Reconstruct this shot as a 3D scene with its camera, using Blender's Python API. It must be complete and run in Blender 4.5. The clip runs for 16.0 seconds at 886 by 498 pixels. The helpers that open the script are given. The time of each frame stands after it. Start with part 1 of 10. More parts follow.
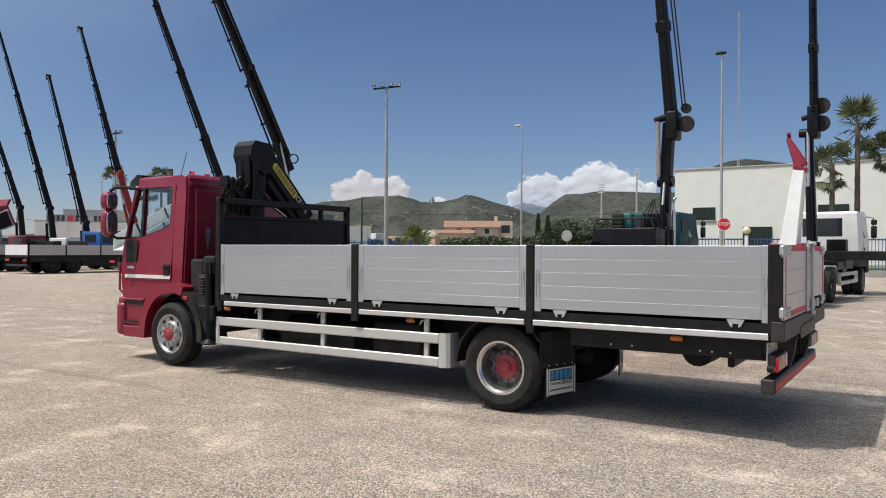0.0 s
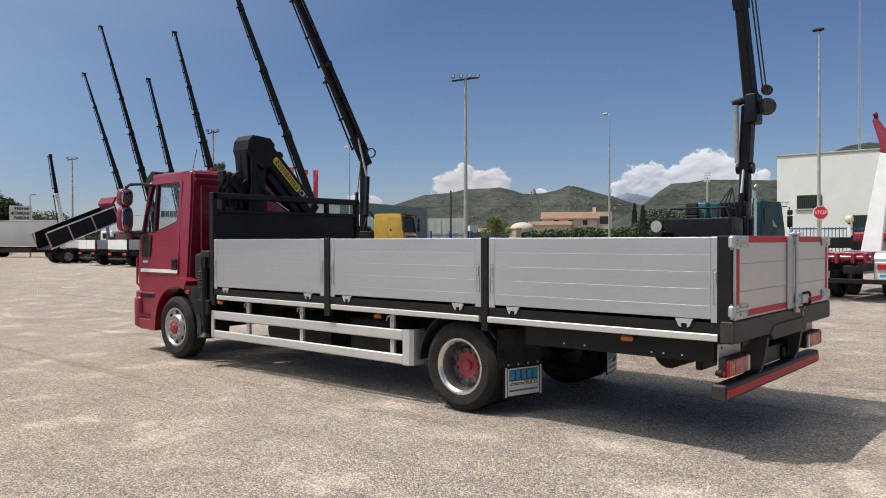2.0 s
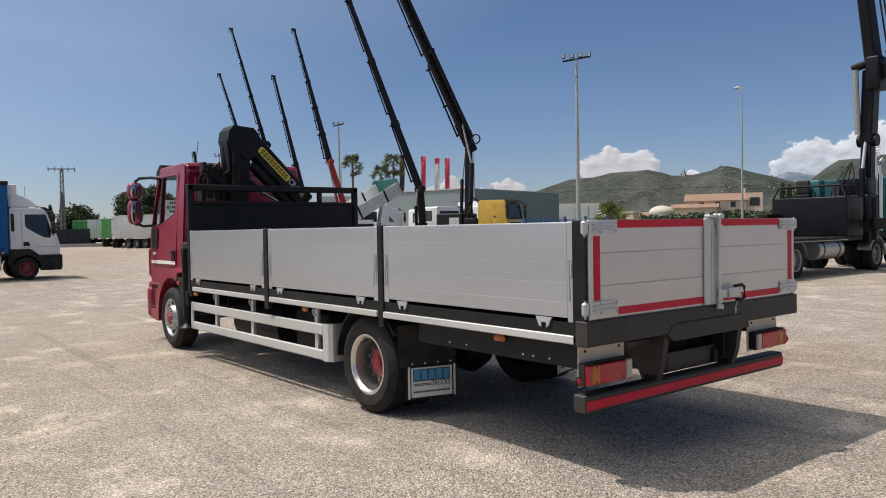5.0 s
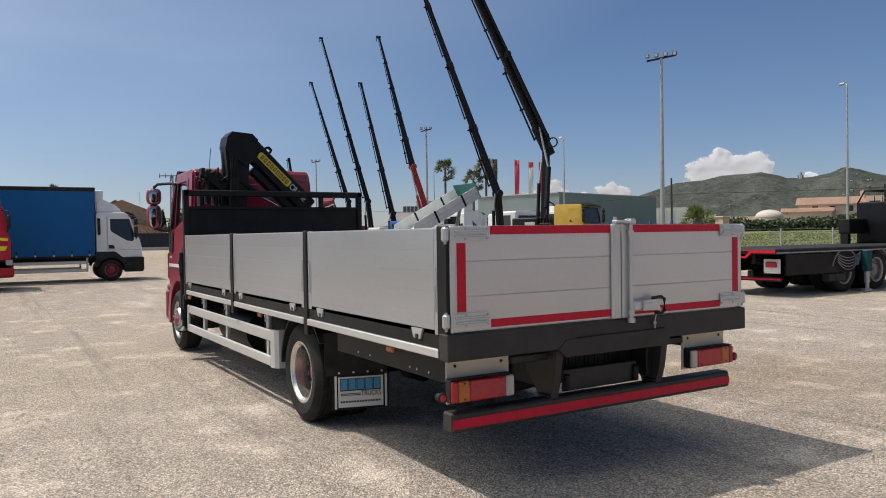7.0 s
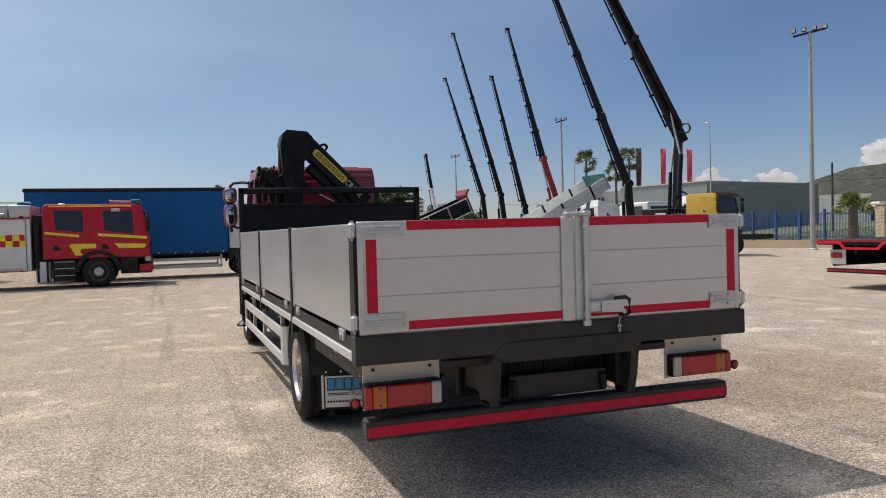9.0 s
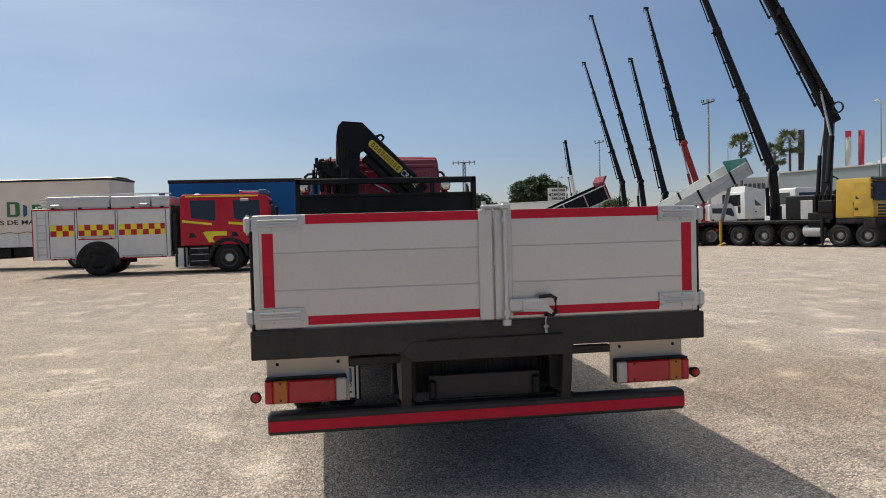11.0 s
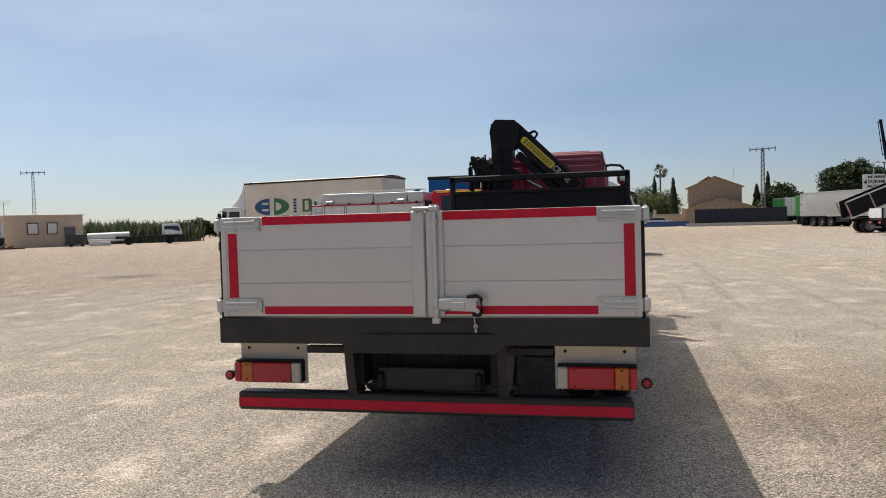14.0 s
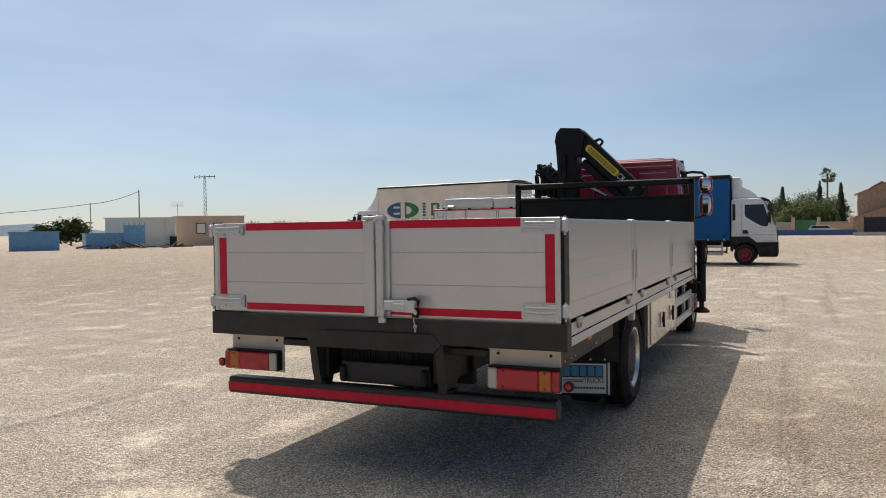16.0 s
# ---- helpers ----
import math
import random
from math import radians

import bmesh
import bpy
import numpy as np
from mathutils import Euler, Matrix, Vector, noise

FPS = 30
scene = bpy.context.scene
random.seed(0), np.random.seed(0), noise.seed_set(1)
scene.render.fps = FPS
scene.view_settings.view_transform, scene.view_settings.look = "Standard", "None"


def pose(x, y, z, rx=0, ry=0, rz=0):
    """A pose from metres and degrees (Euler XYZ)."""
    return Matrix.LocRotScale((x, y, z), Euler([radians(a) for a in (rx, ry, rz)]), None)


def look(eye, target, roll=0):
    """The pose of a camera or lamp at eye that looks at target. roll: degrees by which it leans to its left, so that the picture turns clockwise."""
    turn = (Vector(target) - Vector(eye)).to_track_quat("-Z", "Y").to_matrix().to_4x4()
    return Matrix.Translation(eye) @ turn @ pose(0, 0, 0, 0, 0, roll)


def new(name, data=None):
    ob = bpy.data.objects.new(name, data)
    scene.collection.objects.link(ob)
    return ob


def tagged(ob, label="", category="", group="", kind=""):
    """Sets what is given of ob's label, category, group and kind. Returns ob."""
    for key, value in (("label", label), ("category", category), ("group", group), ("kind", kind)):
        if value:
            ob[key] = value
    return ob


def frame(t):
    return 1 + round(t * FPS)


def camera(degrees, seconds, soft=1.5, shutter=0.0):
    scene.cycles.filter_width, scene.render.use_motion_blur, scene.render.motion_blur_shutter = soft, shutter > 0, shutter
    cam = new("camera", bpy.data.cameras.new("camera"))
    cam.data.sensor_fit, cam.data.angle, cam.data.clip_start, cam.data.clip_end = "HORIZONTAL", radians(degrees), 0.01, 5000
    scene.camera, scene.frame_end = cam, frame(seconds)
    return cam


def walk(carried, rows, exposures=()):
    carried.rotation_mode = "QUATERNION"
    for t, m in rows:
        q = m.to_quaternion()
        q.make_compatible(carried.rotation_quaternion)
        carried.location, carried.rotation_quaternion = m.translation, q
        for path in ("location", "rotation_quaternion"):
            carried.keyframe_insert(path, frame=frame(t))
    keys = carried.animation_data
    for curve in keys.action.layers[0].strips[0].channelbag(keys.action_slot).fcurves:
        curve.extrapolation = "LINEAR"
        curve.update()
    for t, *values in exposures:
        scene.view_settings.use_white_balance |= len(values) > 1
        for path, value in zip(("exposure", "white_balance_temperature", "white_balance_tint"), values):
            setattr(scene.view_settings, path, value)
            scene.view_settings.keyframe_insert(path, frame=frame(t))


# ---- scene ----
cam = camera(60.2, 16.0, 1.0)
# seconds, place in metres, yaw, pitch, roll in degrees
ROWS = [
    (0.0, 0.000, 0.000, 1.606, 32.80, -0.01, -0.29),
    (0.5, 0.242, 0.247, 1.616, 35.58, -0.56, -0.32),
    (1.0, 0.461, 0.547, 1.615, 36.81, -0.63, -0.37),
    (1.5, 0.720, 0.805, 1.622, 38.63, -0.57, -0.11),
    (2.0, 0.954, 1.075, 1.620, 40.42, -0.61, 0.10),
    (2.5, 1.166, 1.367, 1.619, 41.82, -0.97, 0.15),
    (3.0, 1.425, 1.662, 1.617, 44.38, -1.24, -0.09),
    (3.5, 1.596, 1.982, 1.603, 46.51, -1.71, -0.09),
    (4.0, 1.741, 2.323, 1.613, 47.82, -1.59, 0.45),
    (6.5, 2.569, 4.010, 1.618, 57.06, -1.37, 0.81),
    (7.0, 2.708, 4.331, 1.605, 58.84, -1.07, 0.85),
    (7.5, 2.824, 4.660, 1.600, 61.54, -1.33, 1.15),
    (8.0, 2.908, 5.016, 1.600, 64.17, -1.47, 0.91),
    (8.5, 2.972, 5.337, 1.592, 67.35, -1.45, 1.23),
    (11.0, 3.200, 7.017, 1.590, 81.24, -1.97, 1.51),
    (11.5, 3.286, 7.367, 1.600, 86.16, -2.63, 1.31),
    (12.0, 3.288, 7.676, 1.587, 89.16, -2.77, 0.97),
    (12.5, 3.293, 8.025, 1.596, 92.23, -2.64, 2.10),
    (13.0, 3.345, 8.422, 1.596, 96.13, -2.21, 1.83),
    (13.5, 3.315, 8.735, 1.581, 99.69, -2.16, 1.49),
    (14.0, 3.317, 9.077, 1.588, 103.24, -1.98, 1.61),
    (14.5, 3.320, 9.449, 1.589, 107.01, -1.99, 1.14),
    (15.0, 3.282, 9.767, 1.592, 109.07, -1.95, 0.73),
    (15.5, 3.295, 10.069, 1.591, 111.66, -1.42, 0.92),
    (16.0, 3.282, 10.385, 1.590, 114.47, -1.45, 0.83),
]
walk(cam, [(t, pose(x, y, z, 90 + pitch, roll, yaw)) for t, x, y, z, yaw, pitch, roll in ROWS],
     [(0.0, 0.22, 6500, 11.5), (7.0, 0.22, 6550, 11.2), (11.0, 0.22, 6680, 10.5), (16.0, 0.22, 6800, 9.5)])

# ---- light ----
SUN_FROM = Vector((-0.36, -0.39, 1.0)).normalized()
world = bpy.data.worlds.new("sky")
scene.world = world
world.use_nodes = True
wn = world.node_tree
sky = wn.nodes.new("ShaderNodeTexSky")
sky.sky_type = "NISHITA"
sky.sun_disc = False
sky.sun_elevation = math.asin(SUN_FROM.z)
sky.sun_rotation = math.atan2(SUN_FROM.x, SUN_FROM.y)
sky.air_density, sky.dust_density, sky.ozone_density = 1.0, 0.15, 3.0
tint = wn.nodes.new("ShaderNodeMix")
tint.data_type, tint.blend_type = "RGBA", "MULTIPLY"
tint.inputs[0].default_value = 1.0
wn.links.new(sky.outputs[0], tint.inputs[6])
# the air turns whiter towards the horizon
up = wn.nodes.new("ShaderNodeTexCoord")
axis = wn.nodes.new("ShaderNodeSeparateXYZ")
wn.links.new(up.outputs["Generated"], axis.inputs[0])
low = wn.nodes.new("ShaderNodeMapRange")
low.inputs["From Min"].default_value, low.inputs["From Max"].default_value = 0.0, 0.20
wn.links.new(axis.outputs["Z"], low.inputs["Value"])
air = wn.nodes.new("ShaderNodeMix")
air.data_type = "RGBA"
air.inputs[6].default_value = (0.88, 0.915, 1.16, 1)
air.inputs[7].default_value = (0.85, 0.935, 1.09, 1)
wn.links.new(low.outputs[0], air.inputs[0])
wn.links.new(air.outputs[2], tint.inputs[7])
clear = wn.nodes["Background"]
wn.links.new(tint.outputs[2], clear.inputs[0])
clear.inputs[1].default_value = 0.062
# thin bright haze on the sun's side of the sky
coord = wn.nodes.new("ShaderNodeTexCoord")
dot = wn.nodes.new("ShaderNodeVectorMath")
dot.operation = "DOT_PRODUCT"
dot.inputs[1].default_value = SUN_FROM
wn.links.new(coord.outputs["Generated"], dot.inputs[0])
veil = wn.nodes.new("ShaderNodeMapRange")
veil.inputs["From Min"].default_value, veil.inputs["From Max"].default_value = 0.22, 1.0
wn.links.new(dot.outputs["Value"], veil.inputs["Value"])
streak = wn.nodes.new("ShaderNodeTexNoise")
streak.inputs["Scale"].default_value, streak.inputs["Detail"].default_value = 2.2, 5
squash = wn.nodes.new("ShaderNodeMapping")
squash.inputs["Scale"].default_value = (1.0, 1.0, 4.5)
wn.links.new(coord.outputs["Generated"], squash.inputs["Vector"])
wn.links.new(squash.outputs[0], streak.inputs["Vector"])
wisp = wn.nodes.new("ShaderNodeMapRange")
wisp.inputs["From Min"].default_value, wisp.inputs["From Max"].default_value = 0.35, 0.75
wisp.inputs["To Min"].default_value, wisp.inputs["To Max"].default_value = 0.80, 1.32
wn.links.new(streak.outputs["Fac"], wisp.inputs["Value"])
amount = wn.nodes.new("ShaderNodeMath")
amount.operation = "MULTIPLY"
wn.links.new(veil.outputs[0], amount.inputs[0])
wn.links.new(wisp.outputs[0], amount.inputs[1])
haze = wn.nodes.new("ShaderNodeBackground")
haze.inputs[0].default_value = (0.350, 0.362, 0.305, 1)
# unseen bright glow of hazy air round the sun, raised to fill shadows
glow = wn.nodes.new("ShaderNodeMapRange")
glow.inputs["From Min"].default_value, glow.inputs["From Max"].default_value = 0.74, 1.0
glow.inputs["To Max"].default_value = 5.0
wn.links.new(dot.outputs["Value"], glow.inputs["Value"])
total = wn.nodes.new("ShaderNodeMath")
total.operation = "ADD"
wn.links.new(amount.outputs[0], total.inputs[0])
wn.links.new(glow.outputs[0], total.inputs[1])
both = wn.nodes.new("ShaderNodeAddShader")
wn.links.new(total.outputs[0], haze.inputs[1])
wn.links.new(clear.outputs[0], both.inputs[0])
wn.links.new(haze.outputs[0], both.inputs[1])
wn.links.new(both.outputs[0], wn.nodes["World Output"].inputs["Surface"])
sun = new("sun", bpy.data.lights.new("sun", "SUN"))
sun.data.energy, sun.data.angle, sun.data.color = 3.08, radians(0.53), (1.0, 0.95, 0.88)
sun.matrix_world = look(SUN_FROM * 50, (0, 0, 0))
import itertools

# ---- materials ----
def mat(name, col, rough=0.5, metal=0.0, var=0.12, scale=3.0, fine=90.0, bump=0.05, coat=0.0, dirt=0.0, dirt_col=(0.35, 0.29, 0.22), stretch=(1, 1, 1), spec=0.5, object_var=0.0):
    """A surface with its base colour, two scales of variation, fine relief and some dust."""
    m = bpy.data.materials.new(name)
    m.use_nodes = True
    t = m.node_tree
    n, l = t.nodes, t.links
    b = n["Principled BSDF"]
    tc = n.new("ShaderNodeTexCoord")
    mp = n.new("ShaderNodeMapping")
    mp.inputs["Scale"].default_value = stretch
    l.new(tc.outputs["Object"], mp.inputs["Vector"])
    n1, n2 = n.new("ShaderNodeTexNoise"), n.new("ShaderNodeTexNoise")
    for q, s, d in ((n1, scale, 5), (n2, fine, 3)):
        q.inputs["Scale"].default_value = s
        q.inputs["Detail"].default_value = d
        l.new(mp.outputs[0], q.inputs["Vector"])
    add = n.new("ShaderNodeMath")
    add.operation = "MULTIPLY_ADD"
    l.new(n2.outputs["Fac"], add.inputs[0])
    add.inputs[1].default_value = 0.4
    l.new(n1.outputs["Fac"], add.inputs[2])
    rng = n.new("ShaderNodeMapRange")
    rng.inputs["From Min"].default_value, rng.inputs["From Max"].default_value = 0.45, 0.95
    rng.inputs["To Min"].default_value, rng.inputs["To Max"].default_value = 1 - var, 1 + var
    l.new(add.outputs[0], rng.inputs["Value"])
    mul = n.new("ShaderNodeMix")
    mul.data_type, mul.blend_type = "RGBA", "MULTIPLY"
    mul.inputs[0].default_value = 1.0
    mul.inputs[6].default_value = (*col, 1)
    l.new(rng.outputs[0], mul.inputs[7])
    out = mul.outputs[2]
    if object_var:
        oi = n.new("ShaderNodeObjectInfo")
        hs = n.new("ShaderNodeHueSaturation")
        r2 = n.new("ShaderNodeMapRange")
        r2.inputs["To Min"].default_value, r2.inputs["To Max"].default_value = 1 - object_var, 1 + object_var
        l.new(oi.outputs["Random"], r2.inputs["Value"])
        l.new(r2.outputs[0], hs.inputs["Value"])
        l.new(out, hs.inputs["Color"])
        out = hs.outputs[0]
    if dirt:
        dn = n.new("ShaderNodeTexNoise")
        dn.inputs["Scale"].default_value, dn.inputs["Detail"].default_value = scale * 1.7, 8
        l.new(tc.outputs["Object"], dn.inputs["Vector"])
        dr = n.new("ShaderNodeMapRange")
        dr.inputs["From Min"].default_value, dr.inputs["From Max"].default_value = 0.42, 0.75
        dr.inputs["To Max"].default_value = dirt
        l.new(dn.outputs["Fac"], dr.inputs["Value"])
        dm = n.new("ShaderNodeMix")
        dm.data_type = "RGBA"
        l.new(dr.outputs[0], dm.inputs[0])
        l.new(out, dm.inputs[6])
        dm.inputs[7].default_value = (*dirt_col, 1)
        out = dm.outputs[2]
    l.new(out, b.inputs["Base Color"])
    rr = n.new("ShaderNodeMapRange")
    rr.inputs["To Min"].default_value, rr.inputs["To Max"].default_value = max(0.02, rough - 0.08), min(1, rough + 0.1)
    l.new(n1.outputs["Fac"], rr.inputs["Value"])
    l.new(rr.outputs[0], b.inputs["Roughness"])
    b.inputs["Metallic"].default_value = metal
    b.inputs["Coat Weight"].default_value = coat
    b.inputs["Coat Roughness"].default_value = 0.06
    b.inputs["Specular IOR Level"].default_value = spec
    if bump:
        bp = n.new("ShaderNodeBump")
        bp.inputs["Strength"].default_value, bp.inputs["Distance"].default_value = bump, 0.01
        l.new(n2.outputs["Fac"], bp.inputs["Height"])
        l.new(bp.outputs[0], b.inputs["Normal"])
    return m


def glass(name, tint=(0.93, 0.96, 0.96), clear=1.0):
    """A window pane: a glossy coat over a partly clear sheet."""
    m = bpy.data.materials.new(name)
    m.use_nodes = True
    n, l = m.node_tree.nodes, m.node_tree.links
    n.remove(n["Principled BSDF"])
    tr, gl, mx = n.new("ShaderNodeBsdfTransparent"), n.new("ShaderNodeBsdfGlossy"), n.new("ShaderNodeMixShader")
    tr.inputs[0].default_value = (*(c * clear for c in tint), 1)
    gl.inputs["Roughness"].default_value = 0.02
    mx.inputs[0].default_value = 0.06
    l.new(tr.outputs[0], mx.inputs[1])
    l.new(gl.outputs[0], mx.inputs[2])
    l.new(mx.outputs[0], n["Material Output"].inputs[0])
    return m


RED = mat("red_cab_paint", (0.215, 0.003, 0.024), 0.36, var=0.1, scale=1.5, bump=0.02, coat=0.25, dirt=0.05)
RED_HUB = mat("red_hub_paint", (0.26, 0.012, 0.025), 0.45, dirt=0.25)
ALU = mat("dull_aluminium_planks", (0.572, 0.541, 0.524), 0.36, 0.5, var=0.06, scale=1.2, fine=60, bump=0.03, dirt=0.12, dirt_col=(0.45, 0.43, 0.40), stretch=(0.25, 1, 1), object_var=0.025)
# ALU again for the sides, with sun and sky tone put into its colour
ALU_SIDE = mat("sky_toned_aluminium_side", (0.50, 0.503, 0.512), 0.33, 0.72, var=0.07, scale=1.2, fine=60, bump=0.03, dirt=0.10, dirt_col=(0.42, 0.41, 0.39), stretch=(0.25, 1, 1), object_var=0.03)
ALU_BAR = mat("aluminium_profile", (0.56, 0.55, 0.525), 0.38, 0.4, var=0.08, dirt=0.1, stretch=(0.3, 1, 1))
ALU_CAST = mat("bright_aluminium_fitting", (0.52, 0.52, 0.52), 0.35, 0.6, var=0.1, dirt=0.12)
STEEL = mat("galvanised_steel", (0.42, 0.42, 0.42), 0.4, 0.7, var=0.2, scale=12, dirt=0.2)
POLISHED = mat("brushed_polished_steel", (0.62, 0.60, 0.57), 0.24, 0.9, var=0.06, scale=2, dirt=0.08)
CHROME = mat("polished_steel", (0.6, 0.6, 0.6), 0.15, 1.0, var=0.05)
BLACK = mat("black_chassis_paint", (0.011, 0.0108, 0.0110), 0.45, var=0.3, dirt=0.02, bump=0.03, spec=0.2)
BLACK_DUSTY = mat("dusty_black_steel", (0.030, 0.0265, 0.0245), 0.5, var=0.35, scale=5, dirt=0.10, dirt_col=(0.12, 0.10, 0.085), bump=0.03, spec=0.3)
IVORY = mat("ivory_lamp_plate", (0.58, 0.50, 0.40), 0.5, var=0.06, dirt=0.12)
BLACK_DULL = mat("dusty_black_plastic", (0.016, 0.016, 0.016), 0.6, var=0.3, dirt=0.08, spec=0.2)
CRANE_BLACK = mat("black_crane_enamel", (0.005, 0.005, 0.007), 0.42, var=0.25, dirt=0.015, spec=0.2)
RUBBER = mat("tyre_rubber", (0.016, 0.0155, 0.015), 0.75, var=0.3, scale=6, bump=0.12, dirt=0.12, dirt_col=(0.12, 0.10, 0.08), spec=0.25)
DULL_DISC = mat("dull_dark_wheel_disc", (0.085, 0.082, 0.08), 0.5, 0.3, var=0.25, dirt=0.2)
RIM = mat("grey_wheel_disc", (0.30, 0.30, 0.295), 0.42, 0.5, var=0.25, dirt=0.25)
WHITE = mat("white_paint", (0.72, 0.72, 0.70), 0.4, var=0.06, dirt=0.12, coat=0.2)
CREAM = mat("cream_tarpaulin", (0.79, 0.70, 0.585), 0.6, var=0.08, scale=0.8, dirt=0.2, bump=0.05)
BLUE_TARP = mat("blue_tarpaulin", (0.003, 0.105, 0.300), 0.55, var=0.12, scale=0.7, fine=8, bump=0.15, spec=0.25)
YELLOW = mat("yellow_paint", (0.46, 0.28, 0.02), 0.4, coat=0.3, dirt=0.1)
SIGN_YELLOW = mat("yellow_badge", (0.72, 0.55, 0.04), 0.5, var=0.06)
SIGN_WHITE = mat("white_sign_face", (0.72, 0.71, 0.66), 0.5, var=0.06, dirt=0.1)
SIGN_BLUE = mat("blue_letter", (0.05, 0.28, 0.50), 0.5, var=0.05)
LOGO_NAVY = mat("navy_print", (0.02, 0.085, 0.19), 0.5, var=0.05)
LOGO_GREEN = mat("dark_green_print", (0.03, 0.16, 0.06), 0.5, var=0.05)
SIGN_BLACK = mat("black_letter", (0.015, 0.015, 0.015), 0.5, var=0.1)
TAPE_RED = mat("red_reflective_tape", (0.52, 0.012, 0.034), 0.42, var=0.12, scale=20, fine=300, bump=0.1, spec=0.2)
LENS_RED = mat("red_lamp_lens", (0.42, 0.006, 0.018), 0.28, var=0.15, fine=200, bump=0.15, coat=0.2)
LENS_AMBER = mat("amber_lamp_lens", (0.46, 0.115, 0.012), 0.28, var=0.15, fine=200, bump=0.15, coat=0.2)
LENS_WHITE = mat("clear_lamp_lens", (0.42, 0.385, 0.34), 0.2, var=0.1, fine=200, bump=0.2, coat=0.6)
TEAL = mat("teal_paint", (0.006, 0.055, 0.066), 0.5, coat=0.0, dirt=0.04, spec=0.2)
TEAL_LIGHT = mat("light_teal_paint", (0.012, 0.125, 0.120), 0.45, dirt=0.15)
FIRE_RED = mat("fire_red_paint", (0.47, 0.008, 0.026), 0.42, coat=0.12, dirt=0.03, spec=0.3)
CRANE_RED = mat("dull_red_crane_enamel", (0.27, 0.020, 0.018), 0.45, dirt=0.08, spec=0.3)
FIRE_YELLOW = mat("fluorescent_yellow", (0.84, 0.68, 0.03), 0.5)
GREEN_PANEL = mat("green_paint", (0.06, 0.30, 0.07), 0.5, dirt=0.1)
GREY = mat("grey_panel_paint", (0.45, 0.45, 0.44), 0.45, var=0.1, dirt=0.15)
PANE = glass("window_glass")
MIRROR = mat("mirror_glass", (0.45, 0.47, 0.48), 0.03, 1.0, var=0.0, bump=0.0)
SEAT = mat("grey_seat_cloth", (0.07, 0.075, 0.085), 0.9, var=0.2, bump=0.2)
DARK = mat("dark_interior", (0.03, 0.03, 0.032), 0.8)


# ---- mesh helpers ----
BASE = Vector((0, 0, 0))


def box(bm, a, b, bev=0.0, m=None):
    """A block from corner a to corner b, its edges rounded by bev."""
    a, b = Vector(a), Vector(b)
    mid, size = (a + b) / 2, Vector([abs(q) for q in (b - a)])
    r = bmesh.ops.create_cube(bm, size=1, matrix=(m or Matrix()) @ Matrix.LocRotScale(mid, None, size))
    if bev:
        es = list({e for v in r["verts"] for e in v.link_edges})
        bmesh.ops.bevel(bm, geom=es, offset=min(bev, min(size) * 0.45), segments=1 if bev < 0.03 else 4, affect="EDGES", profile=0.5)


def frame_along(p, q, up=(0, 0, 1)):
    p, q = Vector(p), Vector(q)
    z = (q - p).normalized()
    u = Vector(up)
    if abs(z.dot(u)) > 0.98:
        u = Vector((1, 0, 0))
    x = u.cross(z).normalized()
    y = z.cross(x)
    return Matrix(((x.x, y.x, z.x, p.x), (x.y, y.y, z.y, p.y), (x.z, y.z, z.z, p.z), (0, 0, 0, 1)))


def bar(bm, p, q, w, h, bev=0.0, w2=None, h2=None, up=(0, 0, 1)):
    """A straight beam from p to q, w across and h deep, tapering to w2 and h2."""
    m = frame_along(p, q, up)
    n = (Vector(q) - Vector(p)).length
    w2, h2 = w2 or w, h2 or h
    vs = [bm.verts.new(m @ Vector(c)) for c in ((-w / 2, -h / 2, 0), (w / 2, -h / 2, 0), (w / 2, h / 2, 0), (-w / 2, h / 2, 0), (-w2 / 2, -h2 / 2, n), (w2 / 2, -h2 / 2, n), (w2 / 2, h2 / 2, n), (-w2 / 2, h2 / 2, n))]
    fs = [bm.faces.new([vs[i] for i in f]) for f in ((3, 2, 1, 0), (4, 5, 6, 7), (0, 1, 5, 4), (1, 2, 6, 5), (2, 3, 7, 6), (3, 0, 4, 7))]
    if bev:
        bmesh.ops.bevel(bm, geom=list({e for f in fs for e in f.edges}), offset=min(bev, min(w, h, w2, h2) * 0.45), segments=1, affect="EDGES", profile=0.5)


def cyl(bm, p, q, r, r2=None, seg=16, caps=True):
    m = frame_along(p, q)
    n = (Vector(q) - Vector(p)).length
    r2 = r if r2 is None else r2
    a = [bm.verts.new(m @ Vector((r * math.cos(2 * math.pi * i / seg), r * math.sin(2 * math.pi * i / seg), 0))) for i in range(seg)]
    b = [bm.verts.new(m @ Vector((r2 * math.cos(2 * math.pi * i / seg), r2 * math.sin(2 * math.pi * i / seg), n))) for i in range(seg)]
    for i in range(seg):
        bm.faces.new((a[i], a[(i + 1) % seg], b[(i + 1) % seg], b[i]))
    if caps:
        bm.faces.new(a[::-1])
        bm.faces.new(b)


def tube(bm, pts, r, seg=8):
    """A round pipe through pts."""
    pts = [Vector(p) for p in pts]
    rings = []
    for i, p in enumerate(pts):
        d = (pts[min(i + 1, len(pts) - 1)] - pts[max(i - 1, 0)]).normalized()
        m = frame_along(p, p + d)
        rings.append([bm.verts.new(m @ Vector((r * math.cos(2 * math.pi * k / seg), r * math.sin(2 * math.pi * k / seg), 0))) for k in range(seg)])
    for a, b in zip(rings, rings[1:]):
        for k in range(seg):
            bm.faces.new((a[k], a[(k + 1) % seg], b[(k + 1) % seg], b[k]))
    bm.faces.new(rings[0][::-1])
    bm.faces.new(rings[-1])


